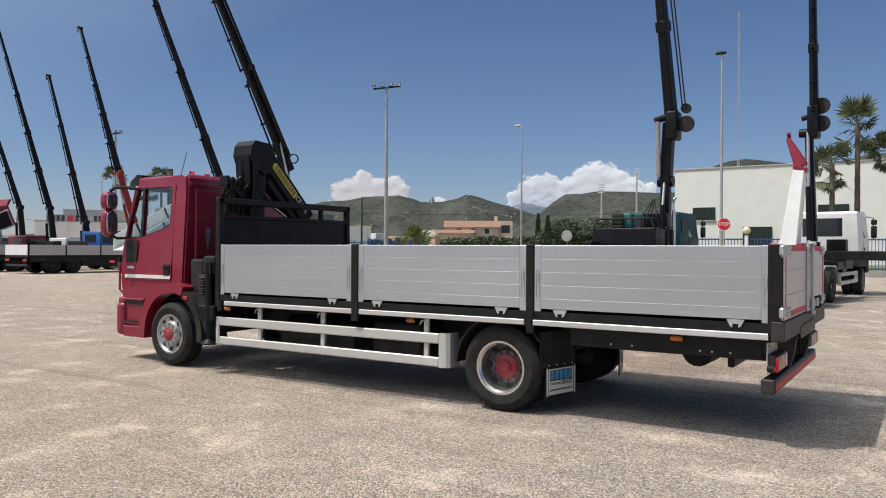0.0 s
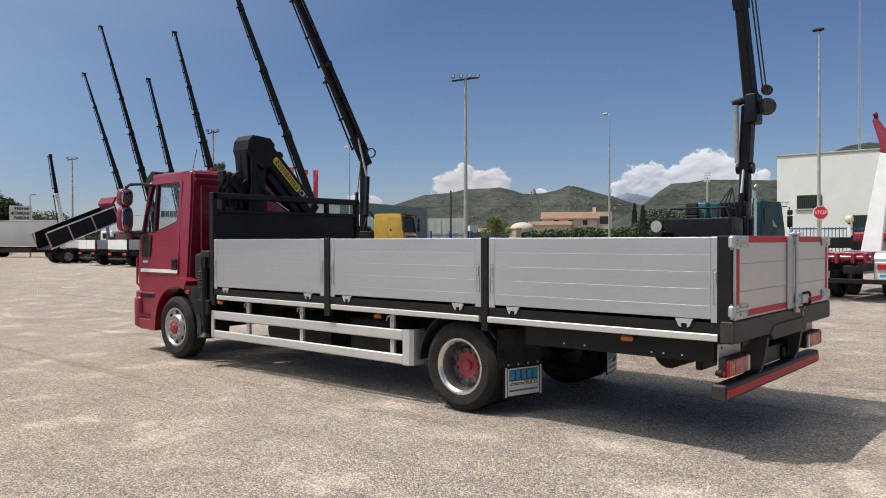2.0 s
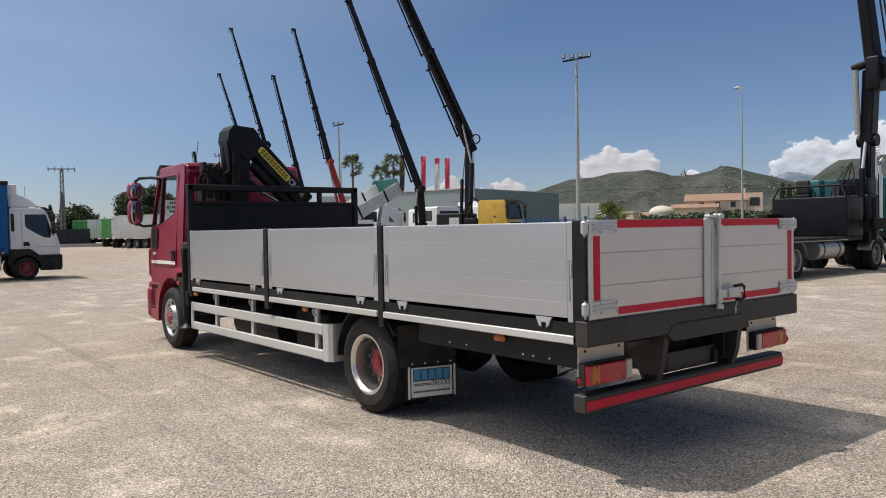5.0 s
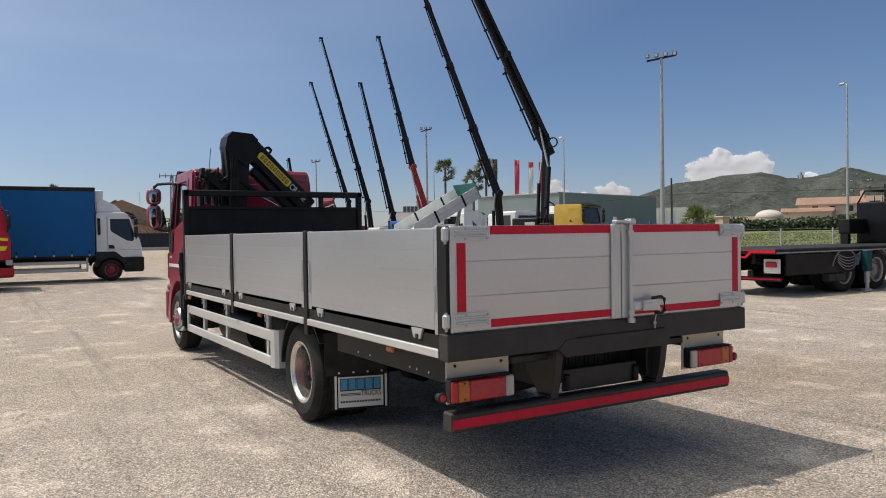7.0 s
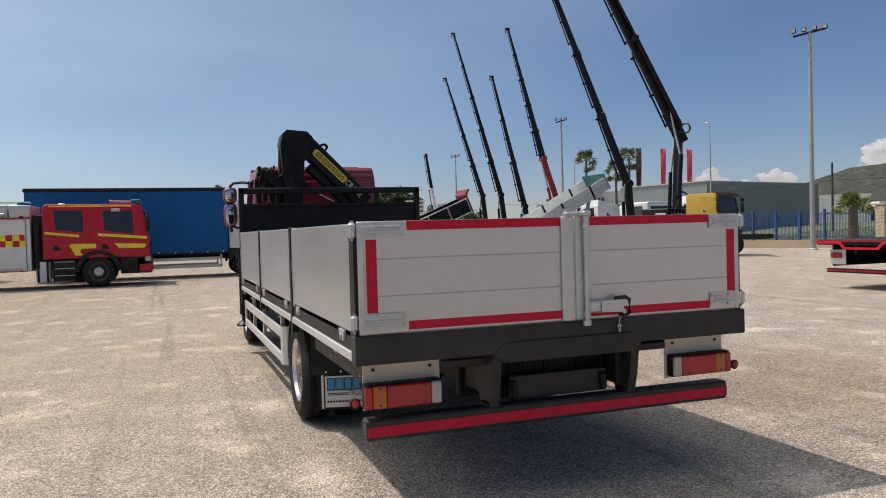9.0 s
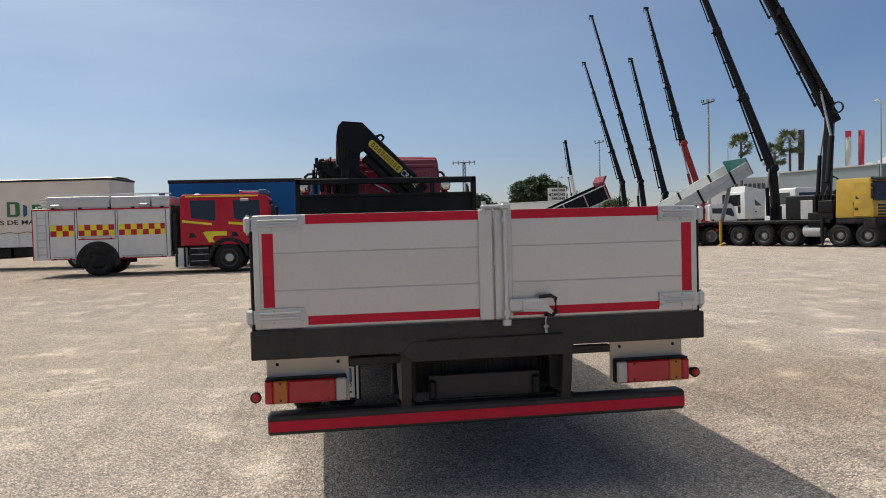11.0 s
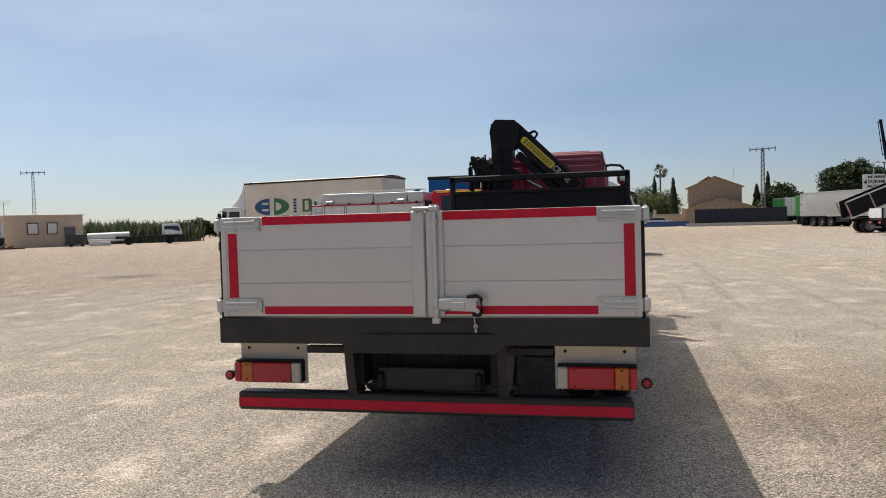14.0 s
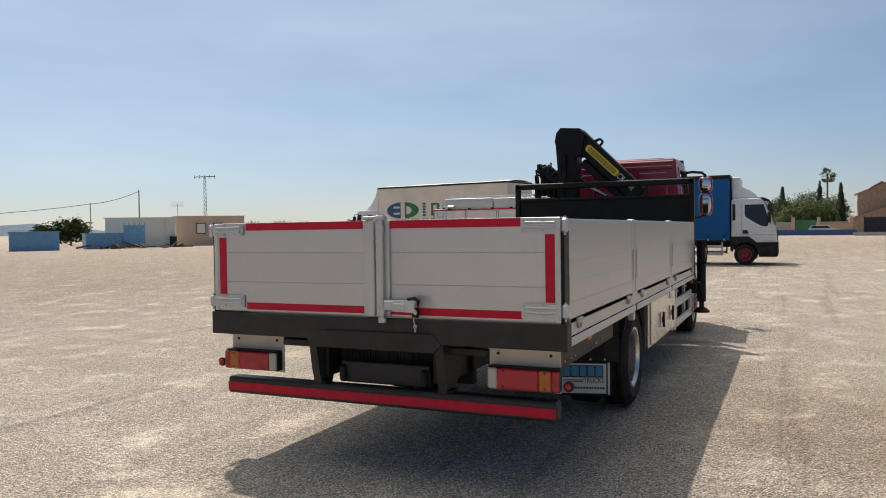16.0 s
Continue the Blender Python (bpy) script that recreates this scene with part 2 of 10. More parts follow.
def sag(p, q, drop, n=10):
    p, q = Vector(p), Vector(q)
    return [p.lerp(q, i / n) - Vector((0, 0, 4 * drop * (i / n) * (1 - i / n))) for i in range(n + 1)]


def lathe(bm, prof, c, axis="y", seg=32, caps=True):
    """Turns a profile of (radius, offset along the axis) about an axis through c."""
    c = Vector(c)
    rings = []
    for r, o in prof:
        ring = []
        for k in range(seg):
            a = 2 * math.pi * k / seg
            u, v = r * math.cos(a), r * math.sin(a)
            ring.append(bm.verts.new(c + (Vector((u, o, v)) if axis == "y" else Vector((u, v, o)) if axis == "z" else Vector((o, u, v)))))
        rings.append(ring)
    for a, b in zip(rings, rings[1:]):
        for k in range(seg):
            bm.faces.new((a[k], a[(k + 1) % seg], b[(k + 1) % seg], b[k]))
    if caps and prof[0][0] > 1e-4:
        bm.faces.new(rings[0][::-1])
    if caps and prof[-1][0] > 1e-4:
        bm.faces.new(rings[-1])
    bmesh.ops.remove_doubles(bm, verts=[v for ring in rings for v in ring], dist=1e-5)


def plate(bm, outer, holes=(), axis="y", a=0.0, b=0.05):
    """A flat sheet with an outline, holes and a thickness from a to b along an axis."""
    def at(u, v, w):
        return (u, w, v) if axis == "y" else (w, u, v) if axis == "x" else (u, v, w)
    es = []
    for loop in (outer, *holes):
        vs = [bm.verts.new(at(u, v, a)) for u, v in loop]
        es += [bm.edges.new((vs[i], vs[(i + 1) % len(vs)])) for i in range(len(vs))]
    r = bmesh.ops.triangle_fill(bm, use_beauty=True, use_dissolve=False, edges=es)
    fs = [f for f in r["geom"] if isinstance(f, bmesh.types.BMFace)]
    e = bmesh.ops.extrude_face_region(bm, geom=fs)
    d = Vector(at(0, 0, b - a))
    bmesh.ops.translate(bm, vec=d, verts=[v for v in e["geom"] if isinstance(v, bmesh.types.BMVert)])
    bmesh.ops.recalc_face_normals(bm, faces=bm.faces[:])


def arc(cx, cz, r, a0, a1, n=14):
    return [(cx + r * math.cos(radians(a0 + (a1 - a0) * i / n)), cz + r * math.sin(radians(a0 + (a1 - a0) * i / n))) for i in range(n + 1)]


def pod(bm, c, half, k=0.62):
    """A rounded pillow shape, between a box and an egg."""
    for v in bmesh.ops.create_icosphere(bm, subdivisions=3, radius=1.0)["verts"]:
        v.co = Vector([c[i] + half[i] * math.copysign(abs(v.co[i]) ** k, v.co[i]) for i in range(3)])


def part(name, bm, material, parent, label="", kind="", smooth=28):
    """Links a bmesh as ONE mesh object under a thing or under a part."""
    if BASE.length:
        bmesh.ops.translate(bm, vec=-BASE, verts=bm.verts[:])
    me = bpy.data.meshes.new(name)
    bm.to_mesh(me)
    bm.free()
    me.materials.append(material)
    me.shade_smooth()
    me.set_sharp_from_angle(angle=radians(smooth))
    ob = new(name, me)
    ob.parent = parent
    return tagged(ob, label=label, kind=kind)


def thing(name, label, category, m=None, group="", kind=""):
    ob = new(name)
    ob.empty_display_size = 0.2
    ob.matrix_world = m or Matrix()
    return tagged(ob, label, category, group, kind)


def solid(name, bm, material, label, category, m=None, group="", kind="", smooth=28):
    """A thing that is one mesh."""
    ob = part(name, bm, material, None, smooth=smooth)
    if m:
        ob.matrix_world = m
    return tagged(ob, label, category, group, kind)


def quick(name, material, parent, *boxes, bev=0.01, label=""):
    bm = bmesh.new()
    for a, b in boxes:
        box(bm, a, b, bev)
    return part(name, bm, material, parent, label)


def lettering(text, size, material, parent, m, name="lettering", depth=0.002, width=0.0, bold=0.0):
    """Raised words in the built-in font, as a mesh."""
    cu = bpy.data.curves.new(name, "FONT")
    cu.body, cu.size, cu.extrude, cu.offset, cu.align_x, cu.align_y = text, size, depth, bold, "CENTER", "CENTER"
    tmp = bpy.data.objects.new(name, cu)
    scene.collection.objects.link(tmp)
    me = bpy.data.meshes.new_from_object(tmp.evaluated_get(bpy.context.evaluated_depsgraph_get()))
    bpy.data.objects.remove(tmp)
    bpy.data.curves.remove(cu)
    if width:
        xs = [v.co.x for v in me.vertices]
        k = width / (max(xs) - min(xs))
        me.transform(Matrix.Diagonal((k, 1, 1, 1)))
    me.transform(m)
    if BASE.length:
        me.transform(Matrix.Translation(-BASE))
    me.materials.clear()
    me.materials.append(material)
    ob = new(name, me)
    ob.parent = parent
    return ob


def wheel(parent, x, y, r, w, out=-1, disc=None, hub=None, dual=False, dish=0.05, holes=False, face=None):
    """A truck wheel whose outer face looks along out * y; its tyre carries the rim and the hub."""
    tread = r - 0.012
    prof = [(r * 0.60, -w / 2 + 0.01), (r * 0.66, -w / 2 - 0.004), (r * 0.84, -w / 2 - 0.012), (r * 0.95, -w / 2 + 0.012), (r, -w / 2 + 0.04), (r, -w * 0.22), (tread, -w * 0.2), (tread, -w * 0.16), (r, -w * 0.14), (r, w * 0.14), (tread, w * 0.16), (tread, w * 0.2), (r, w * 0.22), (r, w / 2 - 0.04), (r * 0.95, w / 2 - 0.012), (r * 0.84, w / 2 + 0.012), (r * 0.66, w / 2 + 0.004), (r * 0.60, w / 2 - 0.01), (r * 0.60, -w / 2 + 0.01)]
    bm = bmesh.new()
    lathe(bm, prof, (x, y, r), "y", 40, False)
    for k in range(44):
        a = 2 * math.pi * k / 44
        for s in (-1, 1):
            c = Vector((x + (r - 0.006) * math.cos(a), y + s * w * 0.30, r + (r - 0.006) * math.sin(a)))
            bar(bm, c, c + Vector((0.0085 * math.cos(a), 0, 0.0085 * math.sin(a))), 0.03, w * 0.13, up=(0, 1, 0))
    if dual:
        lathe(bm, prof, (x, y - out * (w + 0.05), r), "y", 32, False)
    t = part("wheel", bm, RUBBER, parent)
    o = out
    f = y + o * w / 2
    bm = bmesh.new()
    ri = r * 0.61
    lathe(bm, [(ri, f - o * 0.01), (ri + 0.012, f - o * 0.002), (ri - 0.01, f - o * 0.004), (ri - 0.03, f - o * 0.03), (ri - 0.035, f - o * (dish + 0.04))] + ([(ri, f - o * (dish + 0.1))] if face else []), (x, 0, r), "y", 36, False)
    if face:
        # the dull disc deep inside the bright rim
        bmesh.ops.recalc_face_normals(bm, faces=bm.faces[:])
        part("rim", bm, disc or RIM, t)
        bm = bmesh.new()
    lathe(bm, [(ri - 0.033, f - o * (dish + 0.04)), (ri * 0.72, f - o * (dish + 0.05)), (ri * 0.62, f - o * dish), (ri * 0.3, f - o * dish), (ri * 0.3, f - o * (dish + 0.1)), (ri, f - o * (dish + 0.1))], (x, 0, r), "y", 36, False)
    for k in range(10):
        a = 2 * math.pi * (k + 0.5) / 10
        nr = 0.57 if dual else 0.52
        p = Vector((x + ri * nr * math.cos(a), f - o * (dish + 0.01), r + ri * nr * math.sin(a)))
        cyl(bm, p, p + Vector((0, o * 0.035, 0)), 0.017, seg=6)
    bmesh.ops.recalc_face_normals(bm, faces=bm.faces[:])
    part("disc" if face else "rim", bm, face or disc or RIM, t)
    for k in range(8 if holes else 0):
        a = 2 * math.pi * k / 8
        p = Vector((x + ri * 0.80 * math.cos(a), f - o * (dish + 0.042), r + ri * 0.80 * math.sin(a)))
        bm = bmesh.new()
        cyl(bm, p, p + Vector((0, o * 0.008, 0)), 0.036 if face else 0.030, seg=12)
        part("vent_hole", bm, DARK, t)
    bm = bmesh.new()
    h = 0.045 if dual else 0.03
    e = 0.47 if dual else 0.36
    lathe(bm, [(ri * e, f - o * (dish + 0.03)), (ri * e, f - o * (dish - 0.012)), (ri * (e - 0.03), f - o * (dish - 0.018)), (ri * 0.29, f - o * (dish - 0.02)), (ri * 0.22, f - o * (dish - 0.022)), (ri * 0.20, f - o * (dish - h)), (ri * 0.1, f - o * (dish - h - 0.008)), (0, f - o * (dish - h - 0.008))], (x, 0, r), "y", 20)
    for k in range(12 if face else 0):
        a = 2 * math.pi * k / 12
        p = Vector((x + ri * e * math.cos(a), f - o * (dish + 0.02), r + ri * e * math.sin(a)))
        cyl(bm, p, p + Vector((0, o * 0.035, 0)), 0.014, seg=8)
    bmesh.ops.recalc_face_normals(bm, faces=bm.faces[:])
    part("hub", bm, hub or RED_HUB, t)
    return t

# ---- ground ----
def ground_material():
    m = bpy.data.materials.new("crushed_stone")
    m.use_nodes = True
    n, l = m.node_tree.nodes, m.node_tree.links
    b = n["Principled BSDF"]
    tc = n.new("ShaderNodeTexCoord")

    def noise_at(scale, detail=4, rough=0.55):
        q = n.new("ShaderNodeTexNoise")
        q.inputs["Scale"].default_value, q.inputs["Detail"].default_value, q.inputs["Roughness"].default_value = scale, detail, rough
        l.new(tc.outputs["Object"], q.inputs["Vector"])
        return q

    def ramp(src, lo, hi, a=0.0, c=1.0):
        q = n.new("ShaderNodeMapRange")
        for k, v in zip(("From Min", "From Max", "To Min", "To Max"), (lo, hi, a, c)):
            q.inputs[k].default_value = v
        l.new(src, q.inputs["Value"])
        return q.outputs[0]

    def blend(fac, a, c, mode="MIX"):
        q = n.new("ShaderNodeMix")
        q.data_type, q.blend_type = "RGBA", mode
        for k, v in ((0, fac), (6, a), (7, c)):
            if isinstance(v, (float, tuple)):
                q.inputs[k].default_value = v
            else:
                l.new(v, q.inputs[k])
        return q.outputs[2]

    broad, patch, mid = noise_at(0.11, 4), noise_at(0.55, 6, 0.6), noise_at(3.2, 6, 0.65)
    vor = n.new("ShaderNodeTexVoronoi")
    vor.inputs["Scale"].default_value = 82
    l.new(tc.outputs["Object"], vor.inputs["Vector"])
    vor2 = n.new("ShaderNodeTexVoronoi")
    vor2.inputs["Scale"].default_value = 42
    l.new(tc.outputs["Object"], vor2.inputs["Vector"])
    base = blend(ramp(patch.outputs["Fac"], 0.36, 0.68), (0.694, 0.578, 0.486, 1), (0.612, 0.508, 0.434, 1))
    base = blend(ramp(broad.outputs["Fac"], 0.42, 0.62), base, (0.662, 0.541, 0.431, 1))
    base = blend(ramp(mid.outputs["Fac"], 0.5, 0.8, 0.0, 0.35), base, (0.74, 0.66, 0.56, 1))
    stone = n.new("ShaderNodeSeparateColor")
    l.new(vor.outputs["Color"], stone.inputs[0])
    stone2 = n.new("ShaderNodeSeparateColor")
    l.new(vor2.outputs["Color"], stone2.inputs[0])
    turn = n.new("ShaderNodeMapping")
    turn.inputs["Rotation"].default_value = (0, 0, radians(38))
    turn.inputs["Scale"].default_value = (0.12, 1.3, 1)
    l.new(tc.outputs["Object"], turn.inputs["Vector"])
    tracks = noise_at(0.9, 5, 0.6)
    l.new(turn.outputs[0], tracks.inputs["Vector"])
    # where dust has filled the stones, where they lie open, and a few dark drips and brown drifts
    fill, drip = noise_at(1.25, 7, 0.68), noise_at(2.3, 3, 0.5)
    open_ = ramp(fill.outputs["Fac"], 0.28, 0.46, 0.50, 1.0)
    base = blend(1.0, base, ramp(fill.outputs["Fac"], 0.36, 0.64, 1.07, 0.89), "MULTIPLY")
    dusty = base
    base = blend(1.0, base, ramp(stone.outputs[0], 0, 1, 0.56, 1.46), "MULTIPLY")
    # shade in the gaps between stones, put into the colour
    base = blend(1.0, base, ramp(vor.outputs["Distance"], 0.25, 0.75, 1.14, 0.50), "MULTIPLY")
    base = blend(1.0, base, ramp(stone2.outputs[0], 0, 1, 0.84, 1.16), "MULTIPLY")
    base = blend(open_, blend(1.0, dusty, (0.97, 0.965, 0.955, 1), "MULTIPLY"), base)
    base = blend(ramp(drip.outputs["Fac"], 0.735, 0.78, 0.0, 0.6), base, (0.20, 0.17, 0.14, 1))
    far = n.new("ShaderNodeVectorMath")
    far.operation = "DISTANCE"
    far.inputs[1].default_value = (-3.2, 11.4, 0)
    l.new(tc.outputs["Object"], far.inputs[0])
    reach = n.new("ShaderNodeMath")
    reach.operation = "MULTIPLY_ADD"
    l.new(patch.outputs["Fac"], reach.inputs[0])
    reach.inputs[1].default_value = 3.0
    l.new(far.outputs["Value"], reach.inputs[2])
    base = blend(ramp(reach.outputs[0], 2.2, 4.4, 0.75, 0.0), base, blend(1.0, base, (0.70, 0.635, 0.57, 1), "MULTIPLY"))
    # shade of backlit stones painted darker towards the scrap; an old oil stain there
    way = n.new("ShaderNodeVectorMath")
    way.operation = "DOT_PRODUCT"
    way.inputs[1].default_value = (-0.5, -0.87, 0)
    l.new(tc.outputs["Object"], way.inputs[0])
    base = blend(ramp(way.outputs["Value"], 2.0, 15.0), base, blend(1.0, base, (0.83, 0.79, 0.755, 1), "MULTIPLY"))
    spot = n.new("ShaderNodeVectorMath")
    spot.operation = "DISTANCE"
    spot.inputs[1].default_value = (-20.4, -8.0, 0)
    l.new(tc.outputs["Object"], spot.inputs[0])
    rim_ = n.new("ShaderNodeMath")
    rim_.operation = "MULTIPLY_ADD"
    l.new(fill.outputs["Fac"], rim_.inputs[0])
    rim_.inputs[1].default_value = 3.0
    l.new(spot.outputs["Value"], rim_.inputs[2])
    base = blend(ramp(rim_.outputs[0], 2.0, 2.9, 0.7, 0.0), base, (0.20, 0.165, 0.13, 1))
    turn2 = n.new("ShaderNodeMapping")
    turn2.inputs["Rotation"].default_value = (0, 0, radians(-34))
    turn2.inputs["Scale"].default_value = (0.07, 2.6, 1)
    l.new(tc.outputs["Object"], turn2.inputs["Vector"])
    ruts = noise_at(1.0, 6, 0.62)
    l.new(turn2.outputs[0], ruts.inputs["Vector"])
    base = blend(1.0, base, ramp(ruts.outputs["Fac"], 0.57, 0.64, 1.0, 0.82), "MULTIPLY")
    base = blend(1.0, base, ramp(tracks.outputs["Fac"], 0.36, 0.66, 1.03, 0.96), "MULTIPLY")
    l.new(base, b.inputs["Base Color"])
    b.inputs["Roughness"].default_value = 0.9
    b.inputs["Specular IOR Level"].default_value = 0.25
    h = n.new("ShaderNodeMath")
    h.operation = "MULTIPLY_ADD"
    l.new(vor2.outputs["Distance"], h.inputs[0])
    h.inputs[1].default_value = 0.8
    l.new(vor.outputs["Distance"], h.inputs[2])
    bp = n.new("ShaderNodeBump")
    bp.invert = True
    bp.inputs["Distance"].default_value = 0.025
    l.new(open_, bp.inputs["Strength"])
    l.new(h.outputs[0], bp.inputs["Height"])
    bp2 = n.new("ShaderNodeBump")
    bp2.inputs["Strength"].default_value, bp2.inputs["Distance"].default_value = 0.4, 0.03
    l.new(mid.outputs["Fac"], bp2.inputs["Height"])
    l.new(bp.outputs[0], bp2.inputs["Normal"])
    l.new(bp2.outputs[0], b.inputs["Normal"])
    return m


GRAVEL = ground_material()
bm = bmesh.new()
STEPS = [-4600, -2500, -1200, -600, -300, -160, -100, -70, -50, -36, -26, -18, -12] + list(range(-9, 15)) + [18, 24, 32, 44, 60, 90, 150, 300, 600, 1200, 2500, 4600]
grid = [[bm.verts.new((x, y, 0.012 * noise.noise((x * 0.5, y * 0.5, 0)) - 0.012 if max(abs(x), abs(y)) < 20 else -0.012)) for x in STEPS] for y in STEPS]
for j in range(len(STEPS) - 1):
    for i in range(len(STEPS) - 1):
        bm.faces.new((grid[j][i], grid[j][i + 1], grid[j + 1][i + 1], grid[j + 1][i]))
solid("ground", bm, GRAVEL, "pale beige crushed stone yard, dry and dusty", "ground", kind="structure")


# loose stones on the yard near the truck
def pebble_material():
    m = bpy.data.materials.new("loose_stone")
    m.use_nodes = True
    n, l = m.node_tree.nodes, m.node_tree.links
    geo, rmp = n.new("ShaderNodeNewGeometry"), n.new("ShaderNodeValToRGB")
    rmp.color_ramp.elements[0].color = (0.34, 0.29, 0.23, 1)
    rmp.color_ramp.elements[1].color = (0.72, 0.64, 0.53, 1)
    l.new(geo.outputs["Random Per Island"], rmp.inputs[0])
    l.new(rmp.outputs[0], n["Principled BSDF"].inputs["Base Color"])
    n["Principled BSDF"].inputs["Roughness"].default_value = 0.9
    return m


def pebbles(count, seed):
    """Angular chippings, thicker in drifts."""
    rnd = random.Random(seed)
    vs, fs = [], []
    tri_ = ((0, 2, 1), (0, 3, 2), (0, 4, 3), (0, 1, 4), (5, 1, 2), (5, 2, 3), (5, 3, 4), (5, 4, 1))
    made = 0
    while made < count:
        x, y = rnd.uniform(-13, 7), rnd.uniform(2.2, 17)
        if rnd.random() > 0.45 + 0.9 * noise.noise((x * 0.6, y * 0.6, 3)):
            continue
        s = 0.003 + 0.009 * rnd.random() ** 4
        a = rnd.uniform(0, 6.3)
        z = -0.012 + 0.012 * noise.noise((x * 0.5, y * 0.5, 0))
        k = len(vs)
        vs.append((x, y, z - s * 0.3))
        for q in range(4):
            r = s * rnd.uniform(0.7, 1.3)
            vs.append((x + r * math.cos(a + q * 1.57), y + r * math.sin(a + q * 1.57), z + s * rnd.uniform(0.1, 0.5)))
        vs.append((x + rnd.uniform(-0.4, 0.4) * s, y + rnd.uniform(-0.4, 0.4) * s, z + s * rnd.uniform(0.7, 1.1)))
        fs += [tuple(k + c for c in f) for f in tri_]
        made += 1
    me = bpy.data.meshes.new("gravel")
    me.from_pydata(vs, [], fs)
    me.materials.append(pebble_material())
    tagged(new("gravel", me), "loose pale stone chippings on the yard", "gravel", "", "stuff")


pebbles(45000, 5)

# ---- the red flatbed truck with its folded loading crane ----
BASE = Vector((-4.6, 7.9, 0))
truck = thing("flatbed_truck", "red flatbed truck with aluminium drop sides and folded black crane", "truck", Matrix.Translation(BASE))
YL, YR, XR, XF = 6.62, 9.18, -1.02, -7.67
YC = (YL + YR) / 2


def mirrored(y, side):
    """The place across the truck for its left (-1) or right (1) half, from the left one's."""
    return y if side < 0 else 2 * YC - y


# chassis
for s in (-1, 1):
    y = mirrored(7.47, s)
    quick("chassis_rail", BLACK, truck, ((-9.9, y - 0.035, 0.60), (-1.12, y + 0.035, 0.84)), bev=0.008)
bm = bmesh.new()
for x in (-8.2, -7.2, -6.2, -5.2, -4.4, -3.0, -2.1):
    box(bm, (x - 0.04, 7.5, 0.66), (x + 0.04, 8.3, 0.80), 0.01)
for x in np.arange(-7.4, -1.2, 0.45):
    box(bm, (x - 0.035, YL + 0.06, 0.86), (x + 0.035, YR - 0.06, 0.95), 0.008)
part("cross_member", bm, BLACK, truck)
quick("loading_floor", BLACK_DULL, truck, ((XF, YL + 0.03, 0.95), (XR - 0.02, YR - 0.03, 1.035)))
bm = bmesh.new()
cyl(bm, (-8.80, 6.9, 0.43), (-8.80, 8.9, 0.43), 0.07)
part("front_axle", bm, BLACK, truck)
bm = bmesh.new()
cyl(bm, (-3.635, 7.1, 0.425), (-3.635, 8.7, 0.425), 0.09)
lathe(bm, [(0.0, -0.2), (0.16, -0.17), (0.22, 0), (0.16, 0.17), (0, 0.2)], (-3.635, YC, 0.425), "y", 18)
part("rear_axle", bm, BLACK, truck)
bm = bmesh.new()
cyl(bm, (-7.6, YC, 0.66), (-3.8, YC, 0.48), 0.05)
part("propeller_shaft", bm, BLACK, truck)
for s in (-1, 1):
    y = mirrored(7.3, s)
    bm = bmesh.new()
    for k in range(4):
        n = 0.62 - 0.1 * k
        pts = [(-3.62 + n * u, y, 0.62 - 0.022 * k - 0.10 * (1 - u * u)) for u in np.linspace(-1, 1, 9)]
        for a, c in zip(pts, pts[1:]):
            bar(bm, a, c, 0.07, 0.018)
    part("leaf_spring", bm, BLACK_DULL, truck)
bm = bmesh.new()
cyl(bm, (-6.75, 7.05, 0.55), (-5.6, 7.05, 0.55), 0.24, seg=24)
part("air_tank", bm, BLACK, truck)
bm = bmesh.new()
box(bm, (-5.45, 6.95, 0.35), (-4.75, 7.35, 0.78), 0.05)
part("battery_box", bm, BLACK_DULL, truck)
quick("red_pump_unit", RED_HUB, truck, ((-5.2, 7.55, 0.42), (-4.3, 8.1, 0.62)), bev=0.04)

# the two edges of the bed: a black upper rail, a white lower profile
for s in (-1, 1):
    y0, y1 = sorted((mirrored(YL, s), mirrored(YL + 0.06, s)))
    quick("side_rail", BLACK if s < 0 else ALU_BAR, truck, ((XF, y0, 0.935), (XR - 0.06, y1, 1.045)), bev=0.004)
    for xa, xb in ((-7.55, -5.46), (-5.37, -3.33), (-3.26, -1.11)):
        yo = mirrored(YL - 0.012, s)
        quick("edge_profile", ALU_BAR, truck, ((xa, min(yo, y1 if s > 0 else y0), 0.878), (xb, max(yo, y1 if s > 0 else y1), 0.932)), bev=0.006)

